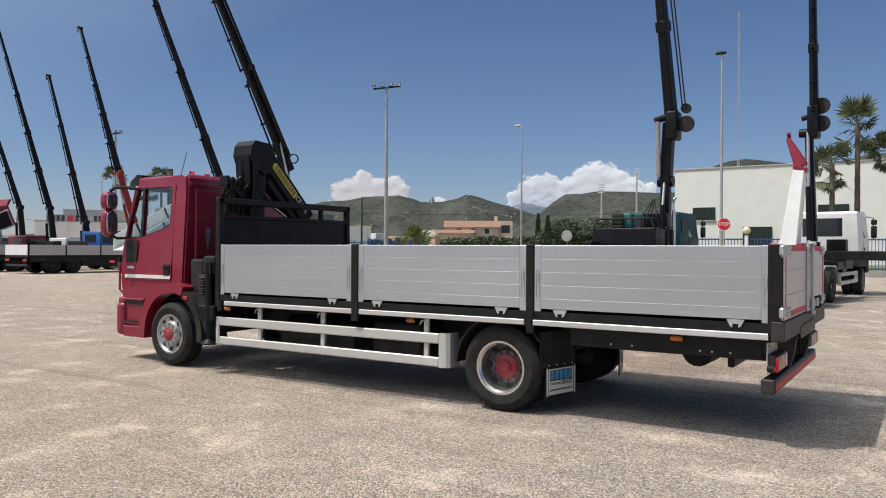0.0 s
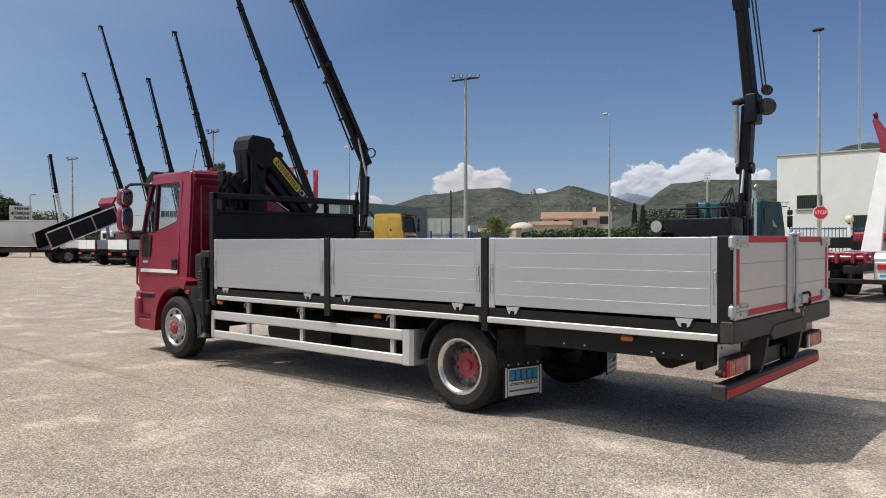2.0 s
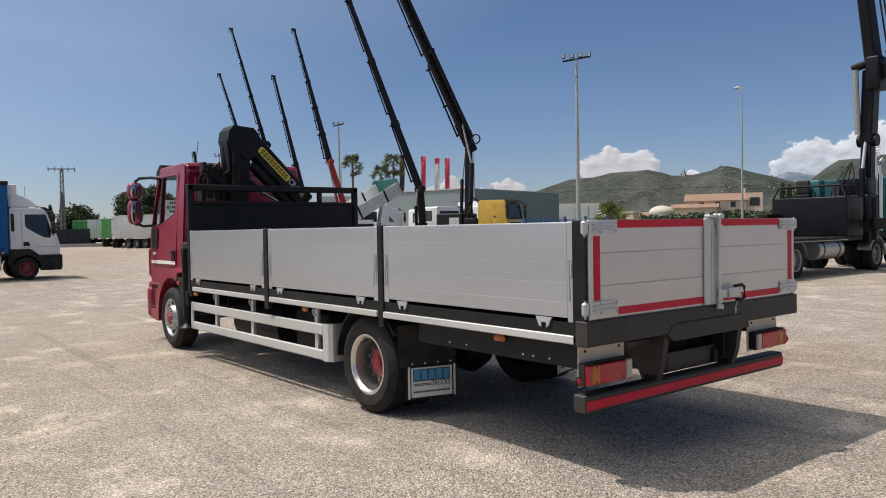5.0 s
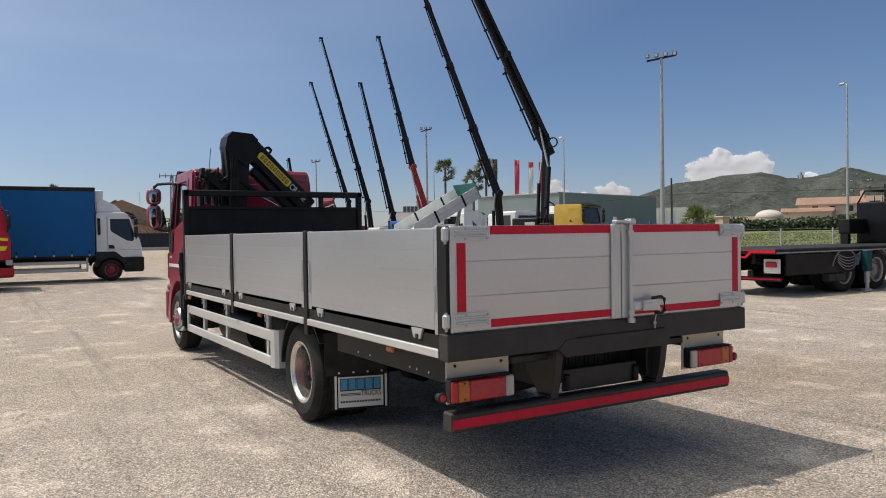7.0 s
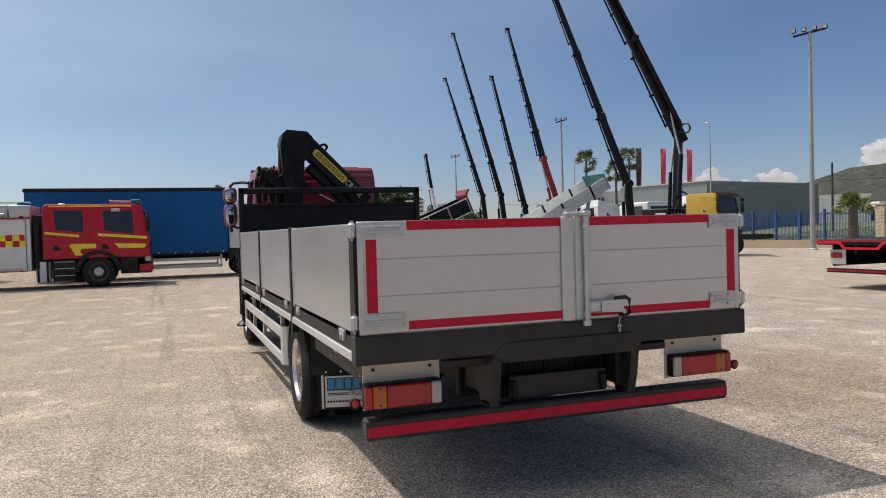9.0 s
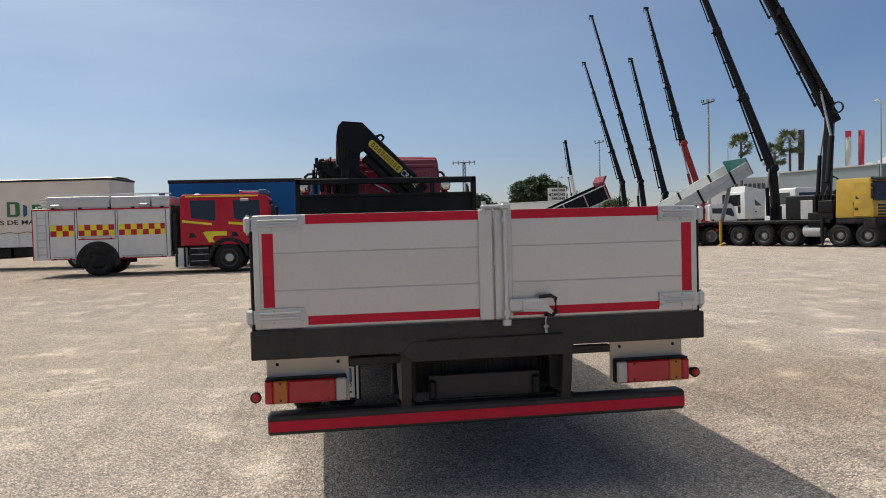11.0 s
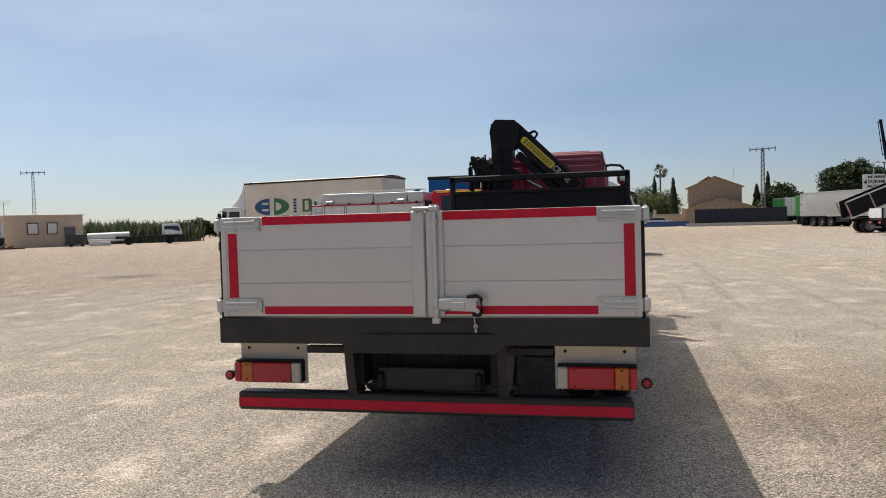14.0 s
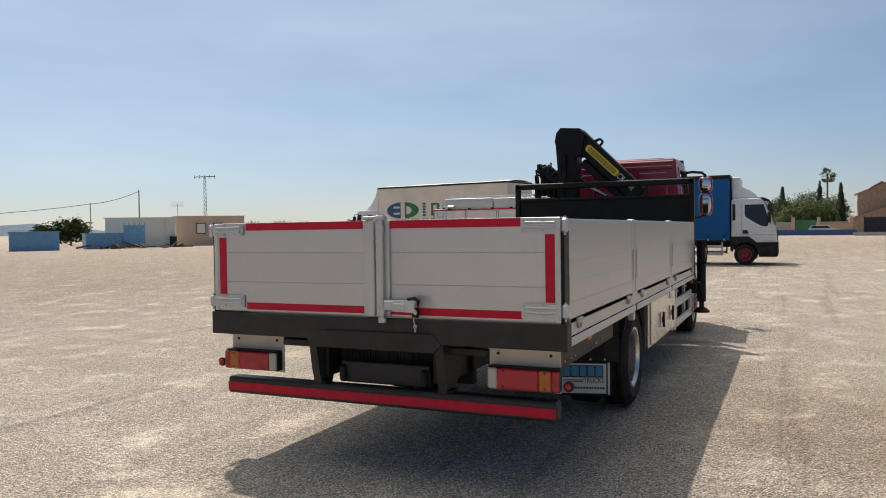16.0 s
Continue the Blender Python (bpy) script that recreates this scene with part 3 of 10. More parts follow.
# drop sides: each of five planks in a frame, with recessed handles and hinges
PANELS = ((-7.62, -5.482), (-5.382, -3.310), (-3.225, -1.115))
for s in (-1, 1):
    for xa, xb in PANELS:
        y = mirrored(YL, s)
        d = 0.026 * -s
        sheet = quick("drop_side", ALU_SIDE, truck, ((xa, min(y + d * 0.09, y + d), 1.012), (xb, max(y + d * 0.09, y + d), 1.645)), bev=0.003, label="grey aluminium drop side of five planks")
        n = 5
        for k in range(n):
            za, zb = 1.014 + 0.626 * k / n, 1.014 + 0.626 * (k + 1) / n - 0.0014
            quick("plank", ALU_SIDE, sheet, ((xa + 0.075, min(y, y + d * 0.6), za), (xb - 0.075, max(y, y + d * 0.6), zb)), bev=0.0009)
        for xe, w in ((xa, 1), (xb, -1)):
            quick("end_profile", ALU_SIDE, sheet, ((min(xe, xe + w * 0.072), min(y - 0.002 * -s, y + d), 1.012), (max(xe, xe + w * 0.072), max(y - 0.002 * -s, y + d), 1.647)), bev=0.005)
            bm = bmesh.new()
            xm = xe + w * 0.036
            plate(bm, [(xm - 0.018, 1.15), (xm + 0.018, 1.15), (xm + 0.018, 1.41), (xm - 0.018, 1.41)], [[(xm - 0.012, 1.157), (xm + 0.012, 1.157), (xm + 0.012, 1.403), (xm - 0.012, 1.403)]], "y", y + 0.006 * s, y - 0.004 * -s)
            part("latch_recess", bm, STEEL, sheet)
            bm = bmesh.new()
            box(bm, (xm - 0.007, min(y + 0.010 * s, y), 1.30), (xm + 0.007, max(y + 0.010 * s, y), 1.39), 0.003)
            part("latch_lever", bm, ALU_CAST, sheet)
            xh = xe + w * 0.27
            bm = bmesh.new()
            yh = y + s * 0.014
            plate(bm, [(xh - 0.07, 1.035), (xh + 0.07, 1.035), (xh + 0.055, 1.005), (xh + 0.042, 0.978), (xh + 0.023, 0.968), (xh + 0.023, 1.0), (xh - 0.023, 1.0), (xh - 0.023, 0.968), (xh - 0.042, 0.978), (xh - 0.055, 1.005)], (), "y", min(y, yh), max(y, yh))
            # the right side's hinges get a darker metal in place of their shade
            part("hinge", bm, ALU_CAST if s < 0 else STEEL, sheet)
    for xp, w, d in ((-5.432, 0.047, 0.05), (-3.268, 0.040, 0.05), (-1.082, 0.056, 0.026)):
        y = mirrored(YL - (0.012 if s < 0 or xp > -2 else -0.004), s)
        quick("stake_post", BLACK if s < 0 or xp > -2 else ALU_BAR, truck, ((xp - w, min(y, y - s * d), 0.80 if xp < -2 else 0.868), (xp + w, max(y, y - s * d), 1.655)), bev=0.006)
    y = mirrored(YL - 0.004, s)
    quick("front_post", BLACK, truck, ((XF - 0.05, min(y, y - s * 0.07), 0.86), (XF + 0.035, max(y, y - s * 0.07), 2.25)), bev=0.008)

# headboard with its upper rail
quick("headboard", BLACK, truck, ((XF - 0.045, YL + 0.06, 1.0), (XF + 0.0, YR - 0.06, 2.02)), bev=0.006, label="black steel headboard behind the crane")
rack = quick("rack_rail", BLACK, truck, ((XF - 0.05, YL, 2.165), (XF + 0.035, YR, 2.25)), bev=0.012)
quick("rack_post", BLACK, rack, ((XF - 0.03, 8.52, 2.0), (XF + 0.03, 8.58, 2.17)), bev=0.006)
quick("lower_rail", BLACK, rack, ((XF - 0.04, YL + 0.05, 1.985), (XF + 0.03, YR - 0.05, 2.03)), bev=0.008)
for k in range(9):
    y = YL + 0.2 + k * 0.27
    quick("stiffener", BLACK, rack, ((XF - 0.07, y - 0.012, 1.1), (XF - 0.045, y + 0.012, 2.0)), bev=0)
# the rack's cranked ends that run back along the sides
for s in (-1, 1):
    y = mirrored(YL + 0.03, s)
    quick("rack_foot", BLACK, truck, ((XF - 0.02, y - 0.03, 0.8), (XF + 0.06, y + 0.03, 1.05)))

# side guard on the left
def side_guard(s, xa, xb, stanchions):
    y = mirrored(6.66, s)
    ya, yb = min(y, y - s * 0.03), max(y, y - s * 0.03)
    g = quick("side_guard", ALU_BAR, truck, ((xa, ya, 0.615), (xb, yb, 0.725)), bev=0.012, label="aluminium side guard of two rails")
    quick("rail", ALU_BAR, g, ((xa, ya, 0.375), (xb, yb, 0.475)), bev=0.012)
    quick("end_rail", ALU_BAR, g, ((xa - 0.06, ya - 0.001, 0.374), (xa + 0.002, yb + 0.001, 0.726)), bev=0.012)
    bm = bmesh.new()
    prof = [(xb + 0.001, y), (xb + 0.03, y), (xb + 0.08, y - s * 0.012), (xb + 0.115, y - s * 0.045), (xb + 0.125, y - s * 0.10), (xb + 0.125, y - s * 0.2), (xb + 0.1, y - s * 0.2), (xb + 0.095, y - s * 0.10), (xb + 0.07, y - s * 0.045), (xb + 0.001, y - s * 0.03)]
    plate(bm, prof, (), "z", 0.37, 0.73)
    part("end_cap", bm, ALU_BAR, g)
    for x in stanchions:
        bm = bmesh.new()
        box(bm, (x - 0.03, min(y - s * 0.03, y - s * 0.07), 0.37), (x + 0.03, max(y - s * 0.03, y - s * 0.07), 0.93), 0.006)
        for z in (0.42, 0.67, 0.80):
            cyl(bm, (x, y - s * 0.03, z), (x, y - s * 0.022 + s * 0.012, z), 0.012, seg=8)
        part("stanchion", bm, ALU_BAR, g)
        bm = bmesh.new()
        tube(bm, [(x - 0.09, y - s * 0.05, 0.80), (x - 0.06, y - s * 0.03, 0.84), (x, y - s * 0.02, 0.86)], 0.01)
        part("catch", bm, STEEL, g)


side_guard(-1, -7.70, -4.34, (-7.0, -5.97, -4.52))
side_guard(1, -7.60, -6.10, (-7.2, -6.4))
# side marker lamps
for s in (-1, 1):
    for x in (-7.52, -4.72, -1.89):
        y = mirrored(6.70 if x > -7 else 6.66, s)
        bm = bmesh.new()
        box(bm, (x - 0.055, min(y, y + s * 0.03), 0.815), (x + 0.055, max(y, y + s * 0.03), 0.86), 0.012)
        part("marker_lamp", bm, LENS_AMBER, truck, "amber side marker lamp")
# lower apron behind the rear wheels
for s in (-1, 1):
    y = mirrored(6.74, s)
    quick("apron", BLACK, truck, ((-2.9, y - 0.01, 0.70), (-1.2, y + 0.01, 0.88)), bev=0.004)
    bm = bmesh.new()
    for x in (-2.5, -2.3, -1.7, -1.6, -1.45):
        cyl(bm, (x, y, 0.74), (x, y + s * 0.016, 0.74), 0.008, seg=8)
    part("rivet", bm, ALU_CAST, truck, kind="stuff")

# wheels
for s in (-1, 1):
    wheel(truck, -8.80, mirrored(6.895, s), 0.425, 0.27, s, disc=STEEL, dish=-0.01, holes=True)
    wheel(truck, -3.635, mirrored(6.82, s), 0.425, 0.25, s, disc=POLISHED, dual=True, dish=0.15, holes=True, face=DULL_DISC)
# rear mudguards and flaps; the flaps hang a little turned
for s in (-1, 1):
    y0, y1 = sorted((mirrored(6.70, s), mirrored(7.26, s)))
    bm = bmesh.new()
    o = arc(-3.635, 0.425, 0.525, 178, 35, 20)
    i = arc(-3.635, 0.425, 0.505, 35, 178, 20)
    plate(bm, o + i, (), "y", y0, y1)
    part("mudguard", bm, BLACK_DULL, truck)
    hang = Matrix.Translation((-3.19, mirrored(6.80, s), 0)) @ Matrix.Rotation(radians(15) * s, 4, "Z")

    def flap_part(name, material, parent, *boxes, bev=0.0, label=""):
        """A piece of the flap: x off its face, y from its outer edge towards the middle of the truck."""
        bm = bmesh.new()
        for a, b in boxes:
            p, q = sorted((-s * a[1], -s * b[1]))
            box(bm, (a[0], p, a[2]), (b[0], q, b[2]), bev)
        bm.transform(hang)
        return part(name, bm, material, parent, label)

    flap_part("spray_guard", BLACK_DULL, truck, ((-0.02, -0.06, 0.44), (-0.008, 0.47, 0.80)))
    flap = flap_part("mud_flap", SIGN_WHITE, truck, ((-0.006, 0.05, 0.175), (0.006, 0.43, 0.43)), bev=0.002, label="white mud flap with printed lettering")
    flap_part("flap_border", BLACK, flap, ((-0.012, 0.0, 0.155), (0.0, 0.48, 0.45)), bev=0.002)
    for a in (0.02, 0.445):
        flap_part("flap_trim", SIGN_WHITE, flap, ((-0.002, a, 0.165), (0.004, a + 0.018, 0.44)))
    for k in range(5):
        c = 0.07 + 0.069 * k
        c = c if s < 0 else 0.48 - c - 0.055
        flap_part("print_outline", SIGN_BLACK, flap, ((0.006, c - 0.005, 0.312), (0.0075, c + 0.062, 0.417)))
        flap_part("print_bar", SIGN_BLUE, flap, ((0.0075, c + 0.002, 0.322), (0.010, c + 0.055, 0.411)), label="blue printed name bar")
        for q in range(3):
            d = 0.066 + 0.345 * (k * 3 + q) / 15
            flap_part("print_mark", SIGN_BLACK, flap, ((0.006, d, 0.214), (0.008, d + 0.017, 0.230)))
    for a, b, z0, z1 in ((0.07, 0.24, 0.286, 0.292), (0.07, 0.24, 0.274, 0.280)):
        a, b = (a, b) if s < 0 else (0.48 - b, 0.48 - a)
        flap_part("print_line", SIGN_BLACK, flap, ((0.006, a, z0), (0.009, b, z1)))
    lettering("TRUCKS", 0.062, SIGN_BLACK, flap, hang @ Matrix.Translation((0.007, 0.325 if s < 0 else -0.155, 0.285)) @ pose(0, 0, 0, 90, 0, 90), width=0.17)
    for k in range(4):
        bm = bmesh.new()
        cyl(bm, (-0.01, -s * (0.06 + 0.12 * k), 0.465), (0.002, -s * (0.06 + 0.12 * k), 0.465), 0.009, seg=8)
        bm.transform(hang)
        part("flap_bolt", bm, ALU_CAST, flap)

# tail: black sill, tailgate doors, hinges, tape, latch
quick("rear_sill", BLACK_DUSTY, truck, ((XR - 0.09, YL - 0.02, 0.872), (XR + 0.012, YR + 0.03, 1.03)), bev=0.006, label="black steel rear sill with scratches")
for ya, yb in ((YL + 0.012, 7.955), (7.965, YR - 0.012)):
    left = ya < 7
    door = quick("tailgate_door", ALU, truck, ((XR - 0.022, ya, 1.035), (XR - 0.006, yb, 1.655)), bev=0.003, label="aluminium tailgate door edged with red tape")
    for k in range(3):
        za = 1.04 + 0.615 * k / 3
        quick("plank", ALU, door, ((XR - 0.01, ya + 0.02, za), (XR, yb - 0.02, za + 0.2022)), bev=0.002)
    t0, t1 = (6.91, 7.865) if left else (8.055, 8.935)
    quick("tape_strip", TAPE_RED, door, ((XR, t0, 1.602), (XR + 0.003, t1, 1.654)), bev=0)
    quick("tape_strip", TAPE_RED, door, ((XR, t0, 1.052), (XR + 0.003, t1, 1.100)), bev=0)
    v0, v1 = (6.675, 6.735) if left else (9.08, 9.14)
    quick("tape_strip", TAPE_RED, door, ((XR, v0, 1.155), (XR + 0.003, v1, 1.555)), bev=0)
    e0, e1 = (6.628, 6.662) if left else (9.138, 9.172)
    quick("end_profile", ALU_BAR, door, ((XR - 0.02, e0, 1.037), (XR + 0.006, e1, 1.652)), bev=0.004)
    for z in (1.566, 1.063):
        # a plate with two embossed ribs, a knuckle at the corner and four bolts
        h0, h1, w = (6.624, 6.895, 1) if left else (9.176, 8.935, -1)
        bm = bmesh.new()
        yz = [(h0, z + 0.004), (h0, z + 0.078), (h0 + w * 0.10, z + 0.086), (h1, z + 0.086), (h1, z), (h0 + w * 0.10, z)]
        plate(bm, yz, (), "x", XR + 0.006, XR + 0.012)
        for q in (0.030, 0.058):
            bar(bm, (XR + 0.015, h0 + w * 0.03, z + q), (XR + 0.015, h1 - w * 0.025, z + q + 0.002), 0.012, 0.015, 0.004)
        hinge = part("strap_hinge", bm, ALU_CAST, door, "aluminium strap hinge")
        bm = bmesh.new()
        box(bm, (XR - 0.03, min(h0, h0 - w * 0.042), z - 0.002), (XR + 0.014, max(h0, h0 - w * 0.042), z + 0.084), 0.012)
        part("hinge_knuckle", bm, ALU_CAST, hinge)
        bm = bmesh.new()
        cyl(bm, (XR - 0.008, h0 - w * 0.021, z - 0.016), (XR - 0.008, h0 - w * 0.021, z + 0.094), 0.008, seg=10)
        for yy, zz in ((h0 + w * 0.105, 0.012), (h0 + w * 0.105, 0.074), (h1 - w * 0.014, 0.016), (h1 - w * 0.014, 0.070)):
            cyl(bm, (XR + 0.011, yy, z + zz), (XR + 0.018, yy, z + zz), 0.007, seg=8)
        part("hinge_bolt", bm, STEEL, hinge, kind="stuff")
    c0, c1 = (7.865, 7.945) if left else (7.955, 8.055)
    bm = bmesh.new()
    box(bm, (XR + 0.001, c0, 1.036), (XR + 0.020, c1, 1.66), 0.006)
    for z in np.arange(1.08, 1.65, 0.09):
        cyl(bm, (XR + 0.018, (c0 + c1) / 2 - 0.02, z), (XR + 0.024, (c0 + c1) / 2 - 0.02, z), 0.005, seg=8)
    part("centre_profile", bm, ALU_BAR, door)
bm = bmesh.new()
cyl(bm, (XR + 0.04, 8.012, 1.005), (XR + 0.04, 8.012, 1.69), 0.0135, seg=14)
for z, r in ((1.02, 0.027), (1.075, 0.022), (1.60, 0.022), (1.68, 0.027)):
    cyl(bm, (XR + 0.04, 8.012, z - 0.015), (XR + 0.04, 8.012, z + 0.015), r, seg=14)
box(bm, (XR + 0.0, 7.985, 1.655), (XR + 0.07, 8.04, 1.69), 0.008)
box(bm, (XR + 0.0, 7.88, 1.662), (XR + 0.05, 7.99, 1.684), 0.006)
cyl(bm, (XR + 0.02, 7.895, 1.64), (XR + 0.02, 7.895, 1.705), 0.013, seg=10)
rod = part("locking_bar", bm, ALU_CAST, truck, "aluminium tailgate locking bar")
bm = bmesh.new()
box(bm, (XR + 0.02, 8.02, 1.075), (XR + 0.055, 8.225, 1.15), 0.012)
plate(bm, [(8.10, 1.08), (8.24, 1.075), (8.275, 1.05), (8.29, 1.06), (8.25, 1.10), (8.255, 1.135), (8.285, 1.16), (8.27, 1.17), (8.23, 1.15), (8.10, 1.145)], (), "x", XR + 0.055, XR + 0.066)
box(bm, (XR + 0.05, 8.10, 1.085), (XR + 0.07, 8.19, 1.135), 0.008)
part("latch_body", bm, ALU_CAST, rod)
bm = bmesh.new()
tube(bm, [(XR + 0.04, 8.20, 1.155), (XR + 0.07, 8.26, 1.165), (XR + 0.075, 8.285, 1.15), (XR + 0.075, 8.285, 1.07), (XR + 0.06, 8.27, 1.055), (XR + 0.04, 8.23, 1.055)], 0.012)
part("latch_handle", bm, BLACK_DULL, rod, "black latch handle")
bm = bmesh.new()
tube(bm, [(XR + 0.05, 8.24, 1.06), (XR + 0.04, 8.235, 1.02), (XR + 0.03, 8.24, 0.99)], 0.004, 6)
cyl(bm, (XR + 0.03, 8.24, 0.985), (XR + 0.033, 8.24, 0.985), 0.014, seg=10)
box(bm, (XR + 0.028, 8.234, 0.95), (XR + 0.033, 8.246, 0.985))
part("key", bm, STEEL, rod)

# rear lamps, plate carrier and underrun bar
for s in (-1, 1):
    ya, yb = sorted((mirrored(6.668, s), mirrored(7.125, s)))
    bm = bmesh.new()
    box(bm, (-1.155, ya, 0.598), (-1.145, yb, 0.850), 0.003)
    box(bm, (-1.156, ya, 0.850), (-1.125, yb, 0.854))
    carrier = part("lamp_carrier", bm, IVORY, truck, "ivory lamp carrier plate")
    bm = bmesh.new()
    for yy in (ya + 0.06, yb - 0.06):
        cyl(bm, (-1.146, yy, 0.822), (-1.140, yy, 0.822), 0.010, seg=8)
    part("bolt", bm, BLACK, carrier, kind="stuff")
    la, lb = sorted((mirrored(6.66, s), mirrored(7.11, s)))
    lamp = quick("tail_lamp", BLACK_DULL, truck, ((-1.145, la, 0.612), (-1.085, lb, 0.748)), bev=0.006, label="red and amber tail lamp")
    quick("lamp_hood", BLACK_DULL, lamp, ((-1.144, la + 0.004, 0.748), (-1.072, lb - 0.004, 0.753)), bev=0.002)
    segs = ((0.0, 0.10, LENS_RED), (0.10, 0.28, LENS_AMBER), (0.28, 0.86, LENS_RED), (0.86, 1.0, LENS_WHITE))
    for u, v, m in segs:
        p, q = sorted((mirrored(6.66 + 0.45 * u, s), mirrored(6.66 + 0.45 * v, s)))
        quick("lens", m, lamp, ((-1.088, p + 0.0006, 0.617), (-1.062, q - 0.0006, 0.743)), bev=0.008)
    bm = bmesh.new()
    for u, z in ((0.19, 0.635), (0.19, 0.728), (0.77, 0.635), (0.77, 0.728)):
        y = mirrored(6.66 + 0.45 * u, s)
        cyl(bm, (-1.064, y, z), (-1.060, y, z), 0.0065, seg=8)
    part("lens_screw", bm, BLACK_DULL, lamp, kind="stuff")
    bm = bmesh.new()
    y = mirrored(6.61, s)
    lathe(bm, [(0.0, 0.0), (0.024, 0.0), (0.024, 0.035), (0.031, 0.038), (0.031, 0.048), (0.026, 0.052), (0.0, 0.052)], (-1.14, y, 0.652), "x", 16)
    part("outline_lamp", bm, BLACK_DULL, lamp)
    bm = bmesh.new()
    lathe(bm, [(0.0, 0.064), (0.012, 0.062), (0.020, 0.056), (0.022, 0.050)], (-1.14, y, 0.652), "x", 16)
    part("outline_lens", bm, LENS_RED, lamp)
bar_ = quick("underrun_bar", BLACK_DUSTY, truck, ((-1.20, 6.67, 0.435), (-1.085, 9.12, 0.552)), bev=0.012, label="black underrun bar with a red strip")
quick("lamp_rail", BLACK_DUSTY, truck, ((-1.17, 7.13, 0.795), (-1.125, 8.67, 0.842)), bev=0.006)
quick("tape_strip", TAPE_RED, bar_, ((-1.085, 6.675, 0.457), (-1.082, 9.115, 0.515)), bev=0)
for s in (-1, 1):
    y = 7.443 if s < 0 else 8.381
    bm = bmesh.new()
    plate(bm, [(-1.028, 0.871), (-1.40, 0.871), (-1.34, 0.70), (-1.25, 0.60), (-1.2, 0.50), (-1.10, 0.535), (-1.06, 0.66)], (), "y", y - 0.029, y + 0.027)
    part("bar_bracket", bm, BLACK_DUSTY, truck)
    quick("bracket_foot", BLACK, truck, ((-1.20, y - 0.05, 0.553), (-1.10, y + 0.05, 0.575)), bev=0.006)
bm = bmesh.new()
plate(bm, [(7.475, 0.822), (8.351, 0.822), (8.405, 0.87), (8.36, 0.935), (8.05, 0.937), (7.474, 0.931), (7.415, 0.87)], (), "x", -1.030, -1.003)
box(bm, (-1.16, 7.475, 0.815), (-1.03, 8.351, 0.835), 0.004)
part("rear_beam", bm, BLACK_DUSTY, truck, "dark dusty steel apron plate below the sill")
bm = bmesh.new()
tube(bm, [(-1.0, 7.56, 0.936), (-0.998, 7.75, 0.939), (-0.998, 8.02, 0.938), (-1.0, 8.34, 0.941)], 0.004, 5)
part("weld_lip", bm, BLACK, truck)
# curtain of black bristles behind the number plate carrier
bm = bmesh.new()
rnd = random.Random(41)
for k in range(66):
    y = 7.47 + 0.013 * k
    d = rnd.uniform(-0.006, 0.006)
    box(bm, (-1.30 + d, y, 0.60 + rnd.uniform(-0.012, 0.012)), (-1.288 + d, y + 0.0115, 0.84))
part("bristle_curtain", bm, BLACK_DULL, truck, "curtain of black bristles", kind="stuff")
quick("tail_cross_member", BLACK, truck, ((-1.62, 7.40, 0.52), (-1.56, 8.40, 0.90)), bev=0.01)
bm = bmesh.new()
cyl(bm, (-1.95, 7.62, 0.62), (-1.95, 8.2, 0.62), 0.15, seg=18)
part("air_reservoir", bm, BLACK, truck)
pl = quick("plate_carrier", BLACK_DUSTY, truck, ((-1.19, 7.58, 0.562), (-1.17, 8.25, 0.705)), bev=0.006, label="blank dark number plate carrier")
for y in (7.60, 8.22):
    quick("plate_lamp", BLACK, pl, ((-1.172, y - 0.022, 0.57), (-1.135, y + 0.022, 0.68)), bev=0.012)
# tool boxes on the right
tool_box = quick("tool_box", POLISHED, truck, ((-5.90, 8.82, 0.42), (-4.16, 9.15, 0.90)), bev=0.012, label="polished steel tool box")
quick("box_door", POLISHED, tool_box, ((-5.86, 9.15, 0.45), (-4.20, 9.166, 0.87)), bev=0.006)
for x in (-5.5, -4.82):
    quick("box_latch", CHROME, tool_box, ((x - 0.05, 9.166, 0.60), (x + 0.05, 9.176, 0.66)), bev=0.004)
    quick("latch_grip", BLACK_DULL, tool_box, ((x - 0.012, 9.176, 0.55), (x + 0.012, 9.20, 0.71)), bev=0.006)
quick("tank_strap", BLACK, truck, ((-4.14, 8.75, 0.42), (-4.06, 9.12, 0.92)), bev=0.02)
for x in (-4.02, -3.98):
    quick("guard_edge", BLACK_DULL, truck, ((x - 0.012, 8.72, 0.45), (x + 0.012, 9.08, 0.90)), bev=0.008)

# ---- cab ----
CL, CR = 6.91, 8.89


def lean(bm):
    """Cab sides lean in above the waist."""
    for v in bm.verts:
        if v.co.z > 1.55:
            k = (v.co.z - 1.55) * 0.09
            v.co.y += k if v.co.y < YC else -k


ARCH = arc(-8.80, 0.43, 0.56, 182, 85, 12)
SIDE = [(-10.06, 0.92), (-10.10, 1.15), (-10.06, 1.60), (-9.86, 2.48), (-9.76, 2.58), (-8.87, 2.62), (-8.78, 2.57), (-8.75, 2.42), (-8.75, 1.02)] + ARCH[::-1] + [(-9.37, 0.33), (-9.98, 0.33)]
WIN = [(-9.62, 1.765), (-9.07, 1.90), (-9.035, 1.94), (-9.035, 2.42), (-9.07, 2.455), (-9.64, 2.455)]
QUARTER = [(-9.955, 1.75), (-9.675, 1.765), (-9.695, 2.455), (-9.79, 2.45), (-9.925, 2.0)]
OPENING = [(-9.975, 1.735), (-9.62, 1.75), (-9.06, 1.885), (-9.02, 1.93), (-9.02, 2.43), (-9.06, 2.47), (-9.80, 2.465), (-9.945, 2.0)]
cab = None
